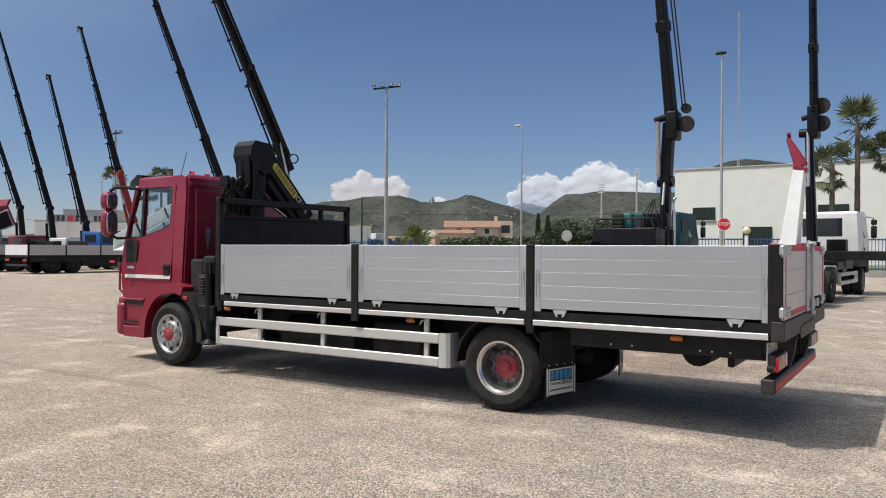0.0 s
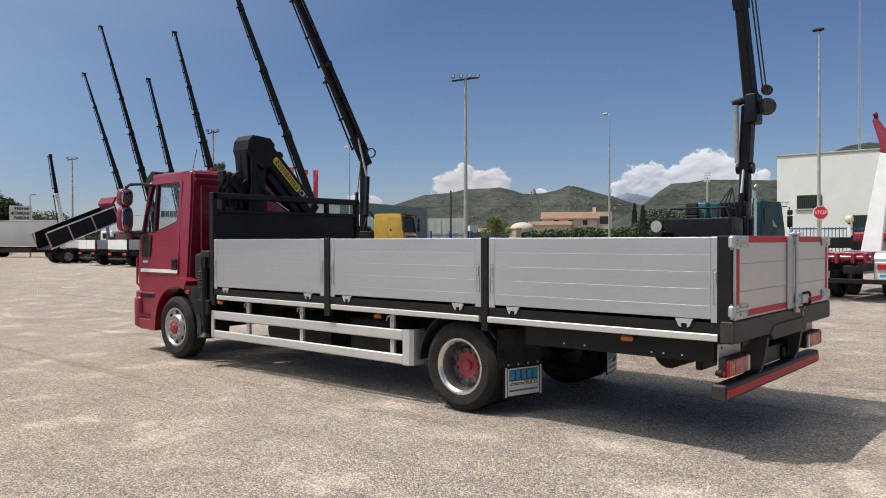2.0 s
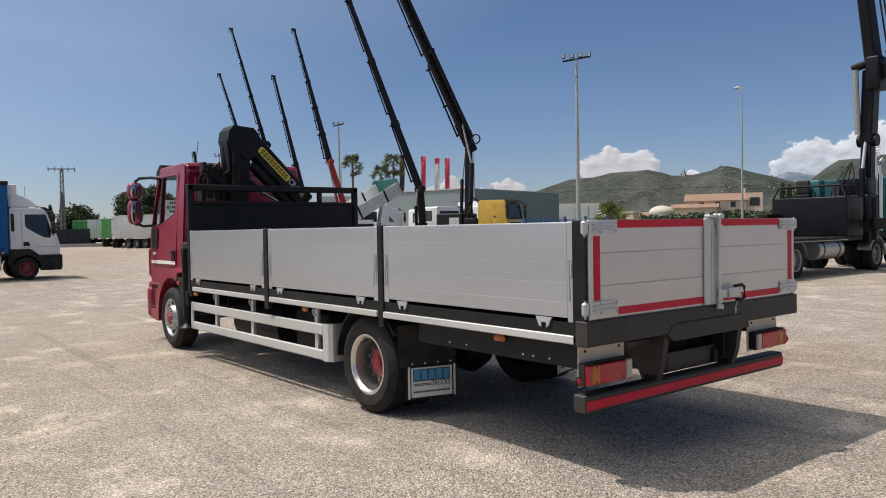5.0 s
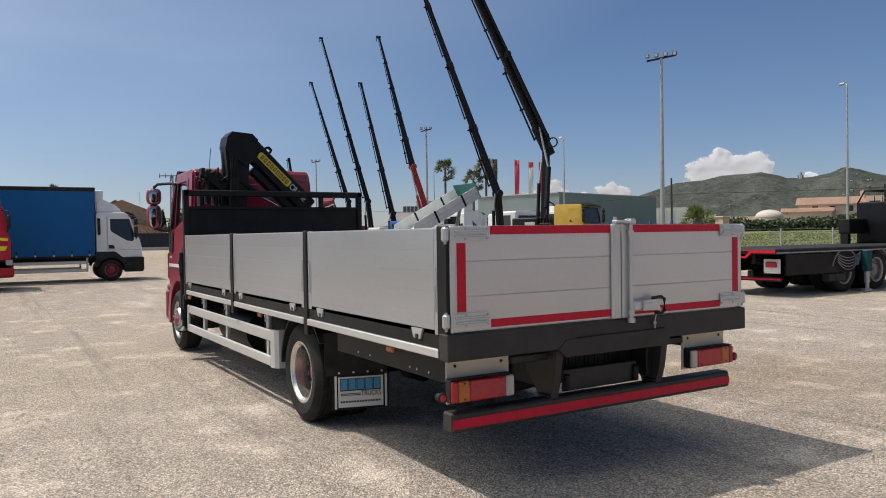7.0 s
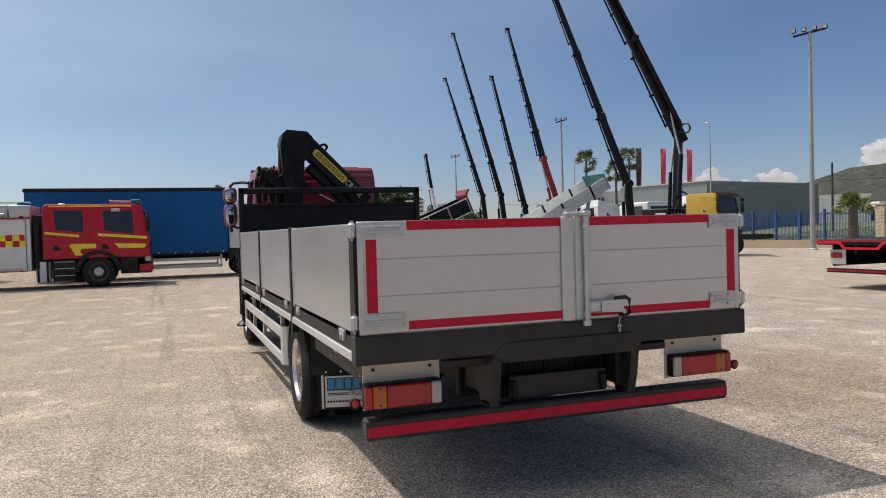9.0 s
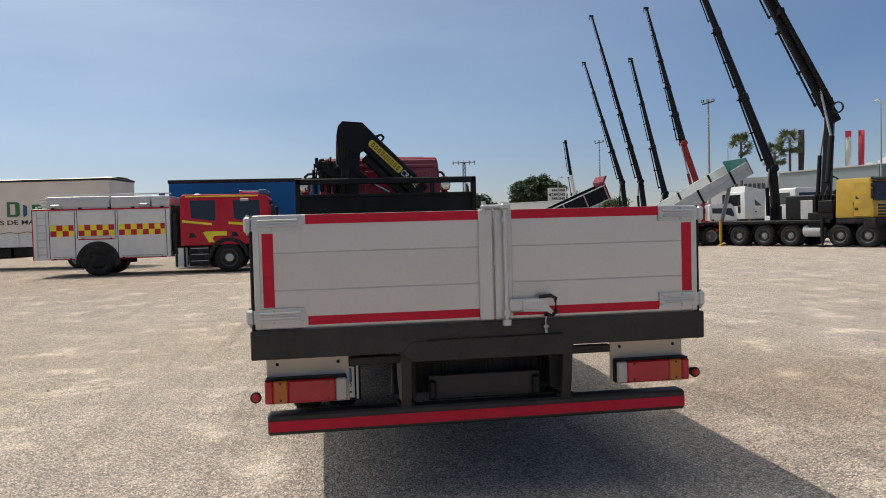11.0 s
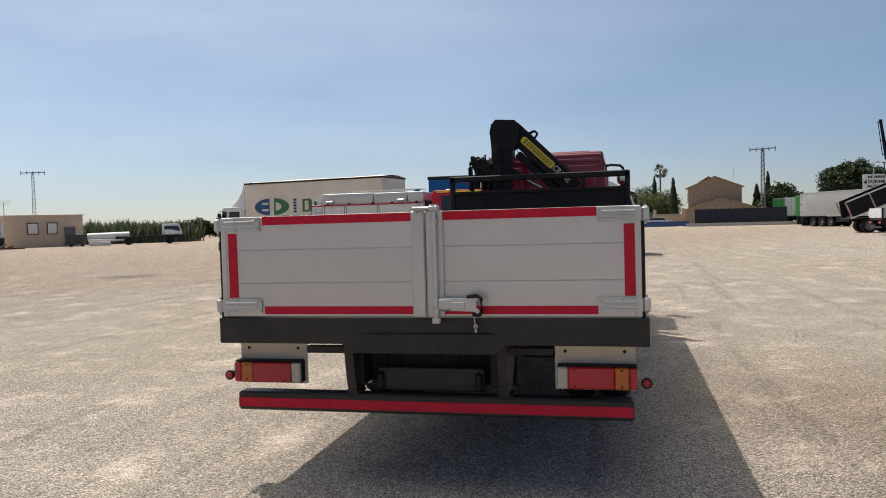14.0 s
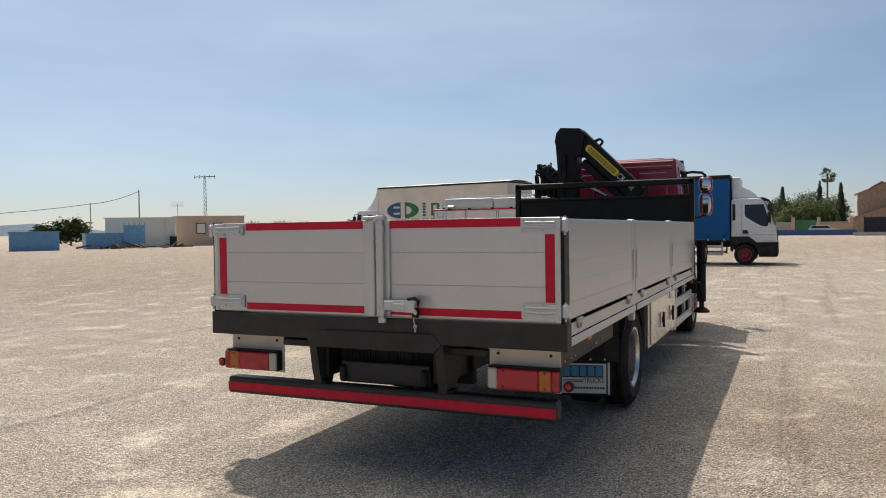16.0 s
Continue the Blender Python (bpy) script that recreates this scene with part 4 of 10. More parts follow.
for s in (-1, 1):
    y = mirrored(CL, s)
    bm = bmesh.new()
    plate(bm, SIDE, (WIN, QUARTER), "y", y, y - s * 0.05)
    lean(bm)
    if cab is None:
        cab = part("cab", bm, RED, truck, "red short day cab")
        side = cab
    else:
        side = part("cab_side", bm, RED, cab)
    # door skin, a little proud, with its own opening
    bm = bmesh.new()
    DOOR = [(-10.0, 1.15), (-10.0, 1.74), (-9.835, 2.47), (-9.79, 2.50), (-9.0, 2.51), (-8.965, 2.47), (-8.965, 1.17), (-9.0, 1.14)]
    plate(bm, DOOR, (OPENING,), "y", y + s * 0.012, y)
    lean(bm)
    door = part("cab_door", bm, RED, cab)
    bm = bmesh.new()
    plate(bm, OPENING, (WIN, QUARTER), "y", y + s * 0.008, y - s * 0.02)
    lean(bm)
    part("window_seal", bm, BLACK_DULL, door)
    bm = bmesh.new()
    plate(bm, WIN, (), "y", y - s * 0.012, y - s * 0.017)
    plate(bm, QUARTER, (), "y", y - s * 0.012, y - s * 0.017)
    lean(bm)
    part("side_window", bm, PANE, door)
    bm = bmesh.new()
    plate(bm, [(-9.96, 1.39), (-9.72, 1.39), (-9.69, 1.71), (-9.96, 1.70)], (), "y", y + s * 0.018, y + s * 0.010)
    part("black_corner_panel", bm, BLACK_DULL, door)
    bm = bmesh.new()
    box(bm, (-9.12, min(y + s * 0.008, y + s * 0.022), 1.21), (-8.985, max(y + s * 0.008, y + s * 0.022), 1.37), 0.012)
    box(bm, (-9.10, min(y + s * 0.015, y + s * 0.045), 1.33), (-9.0, max(y + s * 0.015, y + s * 0.045), 1.35), 0.006)
    part("door_handle", bm, BLACK_DULL, door, "black door handle")
    quick("decal_band", SIGN_WHITE, door, ((-9.995, min(y + s * 0.012, y + s * 0.0145), 1.165), (-8.97, max(y + s * 0.012, y + s * 0.0145), 1.215)), bev=0)
    bm = bmesh.new()
    for k in range(6):
        box(bm, (-9.93 + k * 0.026, min(y + s * 0.012, y + s * 0.0145), 1.30), (-9.912 + k * 0.026, max(y + s * 0.012, y + s * 0.0145), 1.335))
    part("model_bars", bm, SIGN_WHITE, door)
    # wheel arch lip and step well
    bm = bmesh.new()
    yo = mirrored(CL - 0.14, s)
    plate(bm, arc(-8.80, 0.43, 0.69, 178, 68, 16) + arc(-8.80, 0.43, 0.56, 68, 182, 16) + [(-9.37, 0.33), (-9.50, 0.33)], (), "y", yo, mirrored(CL + 0.05, s))
    part("wheel_arch", bm, RED, cab)
    bm = bmesh.new()
    plate(bm, arc(-8.80, 0.43, 0.64, 66, -8, 12) + arc(-8.80, 0.43, 0.54, -8, 66, 12), (), "y", yo, mirrored(CL + 0.30, s))
    part("rear_wing", bm, BLACK_DULL, cab)
    bm = bmesh.new()
    box(bm, (-8.52, min(yo, yo + s * 0.02), 0.90), (-8.43, max(yo, yo + s * 0.02), 0.955), 0.008)
    part("repeater_lamp", bm, LENS_RED, cab)
    # dark strip laid on the side as the shade of the step well
    quick("step_recess_shade", DARK, cab, ((-9.96, min(y + s * 0.002, y + s * 0.01), 0.78), (-9.56, max(y + s * 0.002, y + s * 0.01), 0.84)), bev=0)
    quick("step_tread", BLACK_DULL, cab, ((-9.96, min(y + s * 0.03, y + s * 0.055), 0.525), (-9.58, max(y + s * 0.03, y + s * 0.055), 0.545)), bev=0)
    bm = bmesh.new()
    for z in (0.50, 0.84):
        bm = bmesh.new()
        box(bm, (-9.98, min(y, y + s * 0.05), z), (-9.52, max(y, y + s * 0.04), z + 0.03), 0.008)
        part("step", bm, RED, cab)
    # mirrors on their arms
    ym = mirrored(6.70, s)
    bm = bmesh.new()
    tube(bm, [(-9.80, mirrored(6.97, s), 2.46), (-9.92, mirrored(6.90, s), 2.48), (-10.02, mirrored(6.75, s), 2.47), (-10.06, ym, 2.42)], 0.022)
    tube(bm, [(-9.98, mirrored(6.93, s), 1.745), (-10.03, mirrored(6.80, s), 1.735), (-10.07, ym, 1.78)], 0.02)
    tube(bm, [(-10.06, ym, 1.74), (-10.06, ym, 2.45)], 0.014)
    arm = part("mirror_arm", bm, BLACK_DULL, cab)
    for z0, z1 in ((1.76, 2.15), (2.145, 2.41)):
        bm = bmesh.new()
        zc, hz = (z0 + z1) / 2, (z1 - z0) / 2
        pod(bm, (-10.09, ym, zc), (0.085, 0.112, hz))
        part("mirror_housing", bm, RED, cab, "red mirror housing")
        bm = bmesh.new()
        pod(bm, (-10.017, ym, zc), (0.015, 0.090, hz - 0.025))
        part("mirror_glass", bm, MIRROR, cab)
    # grab rail by the front corner
    bm = bmesh.new()
    tube(bm, [(-10.10, mirrored(6.94, s), 1.42), (-10.15, mirrored(6.92, s), 1.36), (-10.15, mirrored(6.92, s), 0.98), (-10.10, mirrored(6.94, s), 0.94)], 0.016)
    part("grab_rail", bm, RED, cab)
# roof, rear wall, front
bm = bmesh.new()
yl, yr = CL + 0.092, CR - 0.092
box(bm, (-9.85, yl, 2.50), (-8.76, yr, 2.63), 0.05)
box(bm, (-9.6, yl + 0.2, 2.61), (-8.9, yr - 0.2, 2.65), 0.03)
part("roof", bm, RED, cab)
bm = bmesh.new()
box(bm, (-8.78, CL + 0.02, 1.0), (-8.74, CR - 0.02, 2.60), 0.02)
lean(bm)
for ya, yb in ((7.12, 7.55), (7.65, 8.15), (8.25, 8.68)):
    box(bm, (-8.745, ya, 1.25), (-8.712, yb, 2.42), 0.025)
box(bm, (-8.75, 7.04, 2.46), (-8.725, 8.76, 2.52), 0.012)
part("rear_wall", bm, RED, cab)
bm = bmesh.new()
box(bm, (-10.10, CL + 0.04, 0.95), (-10.03, CR - 0.04, 1.56), 0.03)
part("front_panel", bm, RED, cab)
bm = bmesh.new()
box(bm, (-10.16, CL - 0.06, 0.32), (-9.97, CR + 0.06, 0.80), 0.07)
box(bm, (-10.14, CL - 0.03, 0.76), (-9.98, CR + 0.03, 0.88), 0.04)
for sg in (CL - 0.05, CR - 0.03):
    box(bm, (-10.0, sg, 0.31), (-9.54, sg + 0.08, 0.48), 0.02)
part("bumper", bm, RED, cab)
bm = bmesh.new()
vs = [bm.verts.new(c) for c in ((-10.06, CL + 0.06, 1.55), (-10.06, CR - 0.06, 1.55), (-9.84, CR - 0.12, 2.5), (-9.84, CL + 0.12, 2.5))]
bm.faces.new(vs)
bmesh.ops.solidify(bm, geom=bm.faces[:], thickness=0.006)
part("windscreen", bm, PANE, cab)
bm = bmesh.new()
bar(bm, (-10.06, CL + 0.03, 1.55), (-9.845, CL + 0.09, 2.5), 0.05, 0.06, 0.015)
part("screen_pillar", bm, RED, cab)
bm = bmesh.new()
bar(bm, (-10.06, CR - 0.03, 1.55), (-9.845, CR - 0.09, 2.5), 0.05, 0.06, 0.015)
part("screen_pillar", bm, RED, cab)
bm = bmesh.new()
plate(bm, [(-10.10, 2.46), (-10.06, 2.58), (-9.90, 2.68), (-9.80, 2.66), (-9.83, 2.54), (-9.96, 2.46)], (), "y", CL + 0.12, CR - 0.12)
part("sun_visor", bm, BLACK_DULL, cab, "dark plastic sun visor")
bm = bmesh.new()
box(bm, (-10.02, CL + 0.06, 0.95), (-8.78, CR - 0.06, 1.0), 0.01)
part("cab_floor", bm, DARK, cab)
bm = bmesh.new()
box(bm, (-10.02, CL + 0.07, 1.35), (-9.7, CR - 0.07, 1.62), 0.06)
part("dashboard", bm, DARK, cab)
bm = bmesh.new()
ring = [(-9.5 + 0.07 * math.sin(a) * 0.9, 7.34 + 0.21 * math.cos(a), 1.80 + 0.20 * math.sin(a) * 0.75) for a in np.linspace(0, 2 * math.pi, 25)]
tube(bm, ring, 0.016)
tube(bm, [(-9.5, 7.14, 1.80), (-9.52, 7.34, 1.77), (-9.5, 7.54, 1.80)], 0.018)
tube(bm, [(-9.52, 7.34, 1.77), (-9.75, 7.34, 1.5)], 0.03)
part("steering_wheel", bm, BLACK_DULL, cab)
for y in (7.34, 8.0, 8.5):
    bm = bmesh.new()
    box(bm, (-9.36, y - 0.22, 1.25), (-8.92, y + 0.24, 1.42), 0.06)
    bar(bm, (-8.95, y, 1.38), (-8.86, y, 1.92), 0.42, 0.12, 0.05, up=(0, 1, 0))
    box(bm, (-8.90, y - 0.13, 1.93), (-8.83, y + 0.13, 2.1), 0.03)
    part("cab_seat", bm, SEAT, cab)
bm = bmesh.new()
tube(bm, [(-9.4, 7.4, 2.64), (-9.26, 7.4, 3.0)], 0.005, 5)
part("aerial", bm, BLACK_DULL, cab)
# air intake stack and pipes behind the cab
bm = bmesh.new()
box(bm, (-8.62, 6.95, 0.95), (-8.36, 7.2, 1.45), 0.04)
box(bm, (-8.30, 6.80, 0.5), (-8.05, 7.05, 1.25), 0.05)
for k in range(7):
    z = 1.0 + 0.035 * k
    lathe(bm, [(0.06, -0.012), (0.072, 0.0), (0.06, 0.012)], (-8.1, 6.76, z), "z", 14)
part("air_intake", bm, BLACK_DULL, truck)
bm = bmesh.new()
for k in range(6):
    tube(bm, [(-8.25, 6.85 + 0.05 * k, 1.1), (-8.15, 6.8 + 0.05 * k, 0.98 - 0.03 * (k % 3)), (-8.0, 6.82 + 0.05 * k, 0.95), (-7.9, 6.9 + 0.04 * k, 1.05)], 0.012, 6)
part("air_hose", bm, BLACK_DULL, truck)

# ---- folded loader crane behind the cab ----
cr = bmesh.new()
box(cr, (-8.08, 7.15, 0.62), (-7.72, 8.65, 1.0), 0.03)
cyl(cr, (-7.9, 7.42, 0.95), (-7.9, 7.42, 1.35), 0.24, seg=24)
crane = part("loader_crane", cr, CRANE_BLACK, truck, "folded black knuckle boom loader crane")
bm = bmesh.new()
plate(bm, [(7.30, 1.25), (7.52, 1.25), (7.50, 2.05), (7.54, 2.60), (7.56, 2.80), (7.30, 3.0), (7.21, 2.86), (7.27, 2.05)], (), "x", -8.02, -7.76)
part("inner_boom", bm, CRANE_BLACK, crane)
bm = bmesh.new()
plate(bm, [(7.235, 2.99), (7.30, 3.06), (7.58, 3.04), (7.66, 2.96), (7.60, 2.66), (7.48, 2.6), (7.25, 2.75), (7.21, 2.86)], (), "x", -8.06, -7.72)
part("knuckle", bm, CRANE_BLACK, crane)
bm = bmesh.new()
bar(bm, (-7.87, 7.52, 2.92), (-7.87, 8.42, 2.02), 0.27, 0.20, 0.02, up=(1, 0, 0))
boom = part("outer_boom", bm, CRANE_BLACK, crane)
bm = bmesh.new()
bar(bm, (-7.87, 7.60, 2.56), (-7.87, 8.36, 1.82), 0.11, 0.15, 0.015, up=(1, 0, 0))
part("extension", bm, CRANE_BLACK, crane)
BM = Matrix(((0, 0, 1, 0), (0.72, 0.694, 0, 0), (-0.694, 0.72, 0, 0), (0, 0, 0, 1)))


def on_boom(u, v, x=-7.735):
    """A place on the boom's rear face: u along the slope, v across it."""
    return Vector((x, 7.765 + 0.72 * u + 0.694 * v, 2.755 - 0.694 * u + 0.72 * v))


bm = bmesh.new()
outl = [(-0.075, -0.035), (-0.068, -0.01), (-0.045, 0.004), (0.515, 0.004), (0.535, -0.01), (0.535, -0.085), (0.515, -0.099), (-0.045, -0.099), (-0.068, -0.085)]
plate(bm, [tuple(on_boom(u, v))[1:] for u, v in outl], (), "x", -7.768, -7.758)
badge = part("badge", bm, SIGN_YELLOW, boom, "yellow maker's badge")
bm = bmesh.new()
for k in range(9):
    u = -0.025 + k * 0.060
    plate(bm, [tuple(on_boom(a, c))[1:] for a, c in ((u, -0.015), (u + 0.040, -0.015), (u + 0.040, -0.080), (u, -0.080))], [[tuple(on_boom(a, c))[1:] for a, c in ((u + 0.012, -0.028), (u + 0.028, -0.028), (u + 0.028, -0.067), (u + 0.012, -0.067))]], "x", -7.759, -7.755)
part("badge_bars", bm, SIGN_BLACK, boom)
lettering("CRANE", 0.12, SIGN_WHITE, boom, Matrix.Translation(on_boom(0.70, -0.048, -7.757)) @ BM, width=0.30)
bm = bmesh.new()
cyl(bm, (-7.80, 7.62, 2.23), (-7.80, 7.95, 2.05), 0.022)
part("piston_rod", bm, CHROME, crane)
bm = bmesh.new()
cyl(bm, (-7.80, 7.36, 2.42), (-7.80, 7.62, 2.235), 0.05)
cyl(bm, (-7.92, 7.24, 2.05), (-7.92, 7.26, 2.8), 0.055)
part("cylinder", bm, CRANE_BLACK, crane)
bm = bmesh.new()
plate(bm, [tuple(on_boom(u, v))[1:] for u, v in ((-0.09, 0.05), (-0.05, 0.14), (-0.025, 0.165), (0.03, 0.165), (0.05, 0.14), (0.06, 0.05))], [[tuple(on_boom(u, v))[1:] for u, v in ((-0.035, 0.082), (-0.018, 0.135), (0.022, 0.135), (0.03, 0.082))]], "x", -7.89, -7.85)
part("lifting_eye", bm, CRANE_BLACK, crane)
bm = bmesh.new()
for k in range(5):
    o = 0.022 * k
    tube(bm, [(-7.74, 7.24 + o, 1.9), (-7.73, 7.28 + o, 2.4), (-7.73, 7.27 + o, 2.75), (-7.75, 7.34 + o, 2.92), (-7.76, 7.5 + o, 2.88)], 0.011, 6)
part("hose", bm, BLACK_DULL, crane)
# valve bank and the boom tip tucked to the left
rv = random.Random(31)
for k in range(4):
    y = 6.88 + 0.085 * k + rv.uniform(-0.015, 0.015)
    z = 2.08 + rv.uniform(-0.05, 0.06)
    v = quick("valve", CRANE_BLACK, crane, ((-7.98 + 0.03 * (k % 2), y, z), (-7.80, y + 0.06, z + rv.uniform(0.16, 0.28))), bev=0.015)
    for q in range(3):
        bm = bmesh.new()
        yy, zz = y + 0.02 * q, z + 0.2
        tube(bm, [(-7.9, yy, zz), (-7.84 + 0.03 * q, yy - 0.03 + rv.uniform(0, 0.05), zz + rv.uniform(0.12, 0.28)), (-7.82, yy + rv.uniform(0.06, 0.16), zz + rv.uniform(0.1, 0.3)), (-7.86, yy + rv.uniform(0.12, 0.3), zz - rv.uniform(0.05, 0.3))], 0.014, 6)
        part("valve_hose", bm, BLACK_DULL, v)
bm = bmesh.new()
bar(bm, (-7.88, 6.95, 2.50), (-7.88, 7.26, 2.25), 0.16, 0.14, 0.02, up=(1, 0, 0))
tip = part("boom_tip", bm, CRANE_BLACK, crane)
for k in range(4):
    quick("tip_lug", CRANE_BLACK, tip, ((-7.97, 6.90 + 0.07 * k, 2.42), (-7.82, 6.95 + 0.07 * k, 2.56 - 0.03 * k)))
bm = bmesh.new()
box(bm, (-8.05, YL - 0.0, 0.66), (-7.75, YR + 0.02, 0.86), 0.015)
part("outrigger_beam", bm, CRANE_BLACK, crane)
for s in (-1, 1):
    y, lift = (6.66, 0.12) if s < 0 else (9.25, 0.15)
    bm = bmesh.new()
    cyl(bm, (-7.87, y, 0.42 + lift * 0.8), (-7.87, y, 1.46 - lift * 0.6), 0.048 + 0.08 * lift, seg=18)
    cyl(bm, (-7.87, y, 0.30 + lift), (-7.87, y, 0.44 + lift), 0.034, seg=14)
    lathe(bm, [(0.0, 0.24 + lift), (0.105, 0.24 + lift), (0.11, 0.26 + lift), (0.05, 0.31 + lift), (0, 0.31 + lift)], (-7.87, y, 0), "z", 18)
    cyl(bm, (-7.87, y, 1.40 - lift * 0.7), (-7.87, y, 1.50 - lift * 0.7), 0.06 + 0.05 * lift, seg=18)
    if s > 0:
        box(bm, (-7.95, YR, 0.70), (-7.79, y, 0.82), 0.01)
    leg = part("outrigger_leg", bm, CRANE_BLACK, crane)
    bm = bmesh.new()
    tube(bm, [(-7.87, y, 1.47 - lift * 0.7), (-7.80, y + s * 0.06, 1.50 - lift * 0.7), (-7.76, y + s * 0.09, 1.40 - lift), (-7.80, y + s * 0.07, 1.25 - lift), (-7.84, y, 1.15 - lift)], 0.011, 6)
    part("leg_hose", bm, BLACK_DULL, leg)
bm = bmesh.new()
for k in range(5):
    tube(bm, [(-7.80, YL + 0.1, 1.2 - 0.05 * k), (-7.86, YL + 0.06, 1.3), (-7.95, YL + 0.12, 1.25 - 0.06 * k), (-8.05, YL + 0.2, 1.0)], 0.014, 6)
box(bm, (-8.0, YL + 0.03, 1.26), (-7.78, YL + 0.2, 1.50), 0.03)
part("control_block", bm, BLACK_DULL, crane)
BASE = Vector((0, 0, 0))

# ---- other vehicles; each is built with its front along +x ----
DUSTY_DISC = mat("dusty_dark_disc", (0.045, 0.042, 0.04), 0.6, var=0.3, dirt=0.2)
BLUE_CAB = mat("mid_blue_paint", (0.012, 0.09, 0.30), 0.4, coat=0.2, dirt=0.08)
MAROON = mat("maroon_paint", (0.20, 0.010, 0.028), 0.45, dirt=0.12)
WINDOW = mat("dark_cab_glass", (0.018, 0.022, 0.026), 0.08, var=0.1, bump=0.0)
TARP_GREY = mat("grey_tarpaulin", (0.38, 0.38, 0.37), 0.6, var=0.08, scale=0.7, dirt=0.12)


def heading_y(x, y, turn=0.0):
    """A pose at (x, y) that faces along +y, turned by some degrees to the left."""
    return pose(x, y, 0, 0, 0, 90 + turn)


def cab_over(th, x0, x1, z0, z1, paint, w=2.44, roof_foil=0.0, visor=True, sleeper=0.0, rake=0.26, waist=None, bumper=None, name="cab", arch=None):
    """A cab with door, windows, screen, grille, bumper, lamps and mirrors."""
    waist = waist or z0 + (z1 - z0) * 0.48
    h = w / 2
    prof = [(x0, z0 + 0.28), (x0, z1 - 0.08), (x0 + 0.1, z1), (x1 - rake - 0.12, z1), (x1 - rake, z1 - 0.1), (x1 - 0.04, waist), (x1, waist - 0.1), (x1 + 0.02, z0 + 0.5), (x1 - 0.02, z0 + 0.28)]
    bm = bmesh.new()
    plate(bm, prof, (), "y", -h, h)
    for v in bm.verts:
        if v.co.z > waist:
            k = (v.co.z - waist) * 0.07
            v.co.y += k if v.co.y < 0 else -k
    bmesh.ops.bevel(bm, geom=[e for e in bm.edges if len(e.link_faces) == 2 and e.calc_face_angle() > 0.5], offset=0.05, segments=2, affect="EDGES", profile=0.6)
    cab_ = part(name, bm, paint, th)
    quick("rear_window", WINDOW, cab_, ((x0 - 0.006, -h * 0.55, waist + 0.15), (x0 + 0.01, h * 0.55, z1 - 0.25)), bev=0.004)
    xd0, xd1 = x0 + sleeper + 0.12, x1 - 0.12
    L = xd1 - xd0
    pane_ = [(xd0 + 0.09, waist + 0.13), (xd0 + 0.5 * L, waist + 0.11), (xd1 - 0.2, waist - 0.10), (xd1 - 0.09, waist - 0.10), (xd1 - 0.1, waist + 0.12), (xd1 - rake, z1 - 0.28), (xd0 + 0.09, z1 - 0.28)]
    for s in (-1, 1):
        y = s * (h + 0.006)
        bm = bmesh.new()
        plate(bm, [(xd0, z0 + 0.34), (xd1, z0 + 0.34), (xd1 - 0.02, waist), (xd1 - rake + 0.06, z1 - 0.2), (xd0, z1 - 0.2)], (pane_,), "y", y, y - s * 0.02)
        for v in bm.verts:
            if v.co.z > waist:
                v.co.y -= s * (v.co.z - waist) * 0.07
        d = part("door", bm, paint, cab_)
        bm = bmesh.new()
        plate(bm, pane_, (), "y", y - s * 0.004, y - s * 0.016)
        for v in bm.verts:
            if v.co.z > waist:
                v.co.y -= s * (v.co.z - waist) * 0.07
        part("side_window", bm, WINDOW, d)
        ys = sorted((s * (h - 0.004), s * (h + 0.004)))
        quick("door_seam", BLACK_DULL, cab_, ((xd0 - 0.022, ys[0], z0 + 0.34), (xd0 - 0.004, ys[1], waist)), bev=0)
        quick("door_seam", BLACK_DULL, cab_, ((xd0, ys[0], z0 + 0.315), (xd1, ys[1], z0 + 0.335)), bev=0)
        if arch:
            bm = bmesh.new()
            plate(bm, arc(arch[0], arch[1], arch[2], 178, 2, 14), (), "y", min(s * (h - 0.1), s * (h + 0.012)), max(s * (h - 0.1), s * (h + 0.012)))
            part("wheel_arch", bm, BLACK_DULL, cab_)
        quick("door_handle", BLACK_DULL, d, ((xd0 + 0.06, min(y, y + s * 0.025), waist - 0.36), (xd0 + 0.2, max(y, y + s * 0.025), waist - 0.26)))
        bm = bmesh.new()
        xm = x1 + 0.06
        tube(bm, [(x1 - rake + 0.05, s * (h - 0.1), z1 - 0.14), (xm, s * (h + 0.14), z1 - 0.18), (xm, s * (h + 0.15), waist + 0.05)], 0.02, 6)
        box(bm, (xm - 0.07, s * (h + 0.17) - 0.1, waist + 0.12), (xm + 0.06, s * (h + 0.17) + 0.1, waist + 0.58), 0.04)
        box(bm, (xm - 0.07, s * (h + 0.17) - 0.1, waist + 0.62), (xm + 0.06, s * (h + 0.17) + 0.1, waist + 0.82), 0.04)
        part("mirror", bm, BLACK_DULL, cab_)
        bm = bmesh.new()
        box(bm, (x1 - 0.03, s * (h - 0.3) - 0.2, z0 + 0.02), (x1 + 0.07, s * (h - 0.3) + 0.2, z0 + 0.2), 0.03)
        part("headlamp", bm, LENS_WHITE, cab_)
        for z in (z0 - 0.12, z0 + 0.16):
            quick("step", BLACK_DULL, cab_, ((x1 - 0.5, min(s * (h - 0.12), s * (h + 0.0)), z), (x1 - 0.12, max(s * (h - 0.12), s * (h + 0.0)), z + 0.05)))
    bm = bmesh.new()
    a, b = Vector((x1 - 0.025, 0, waist + 0.04)), Vector((x1 - rake + 0.012, 0, z1 - 0.16))
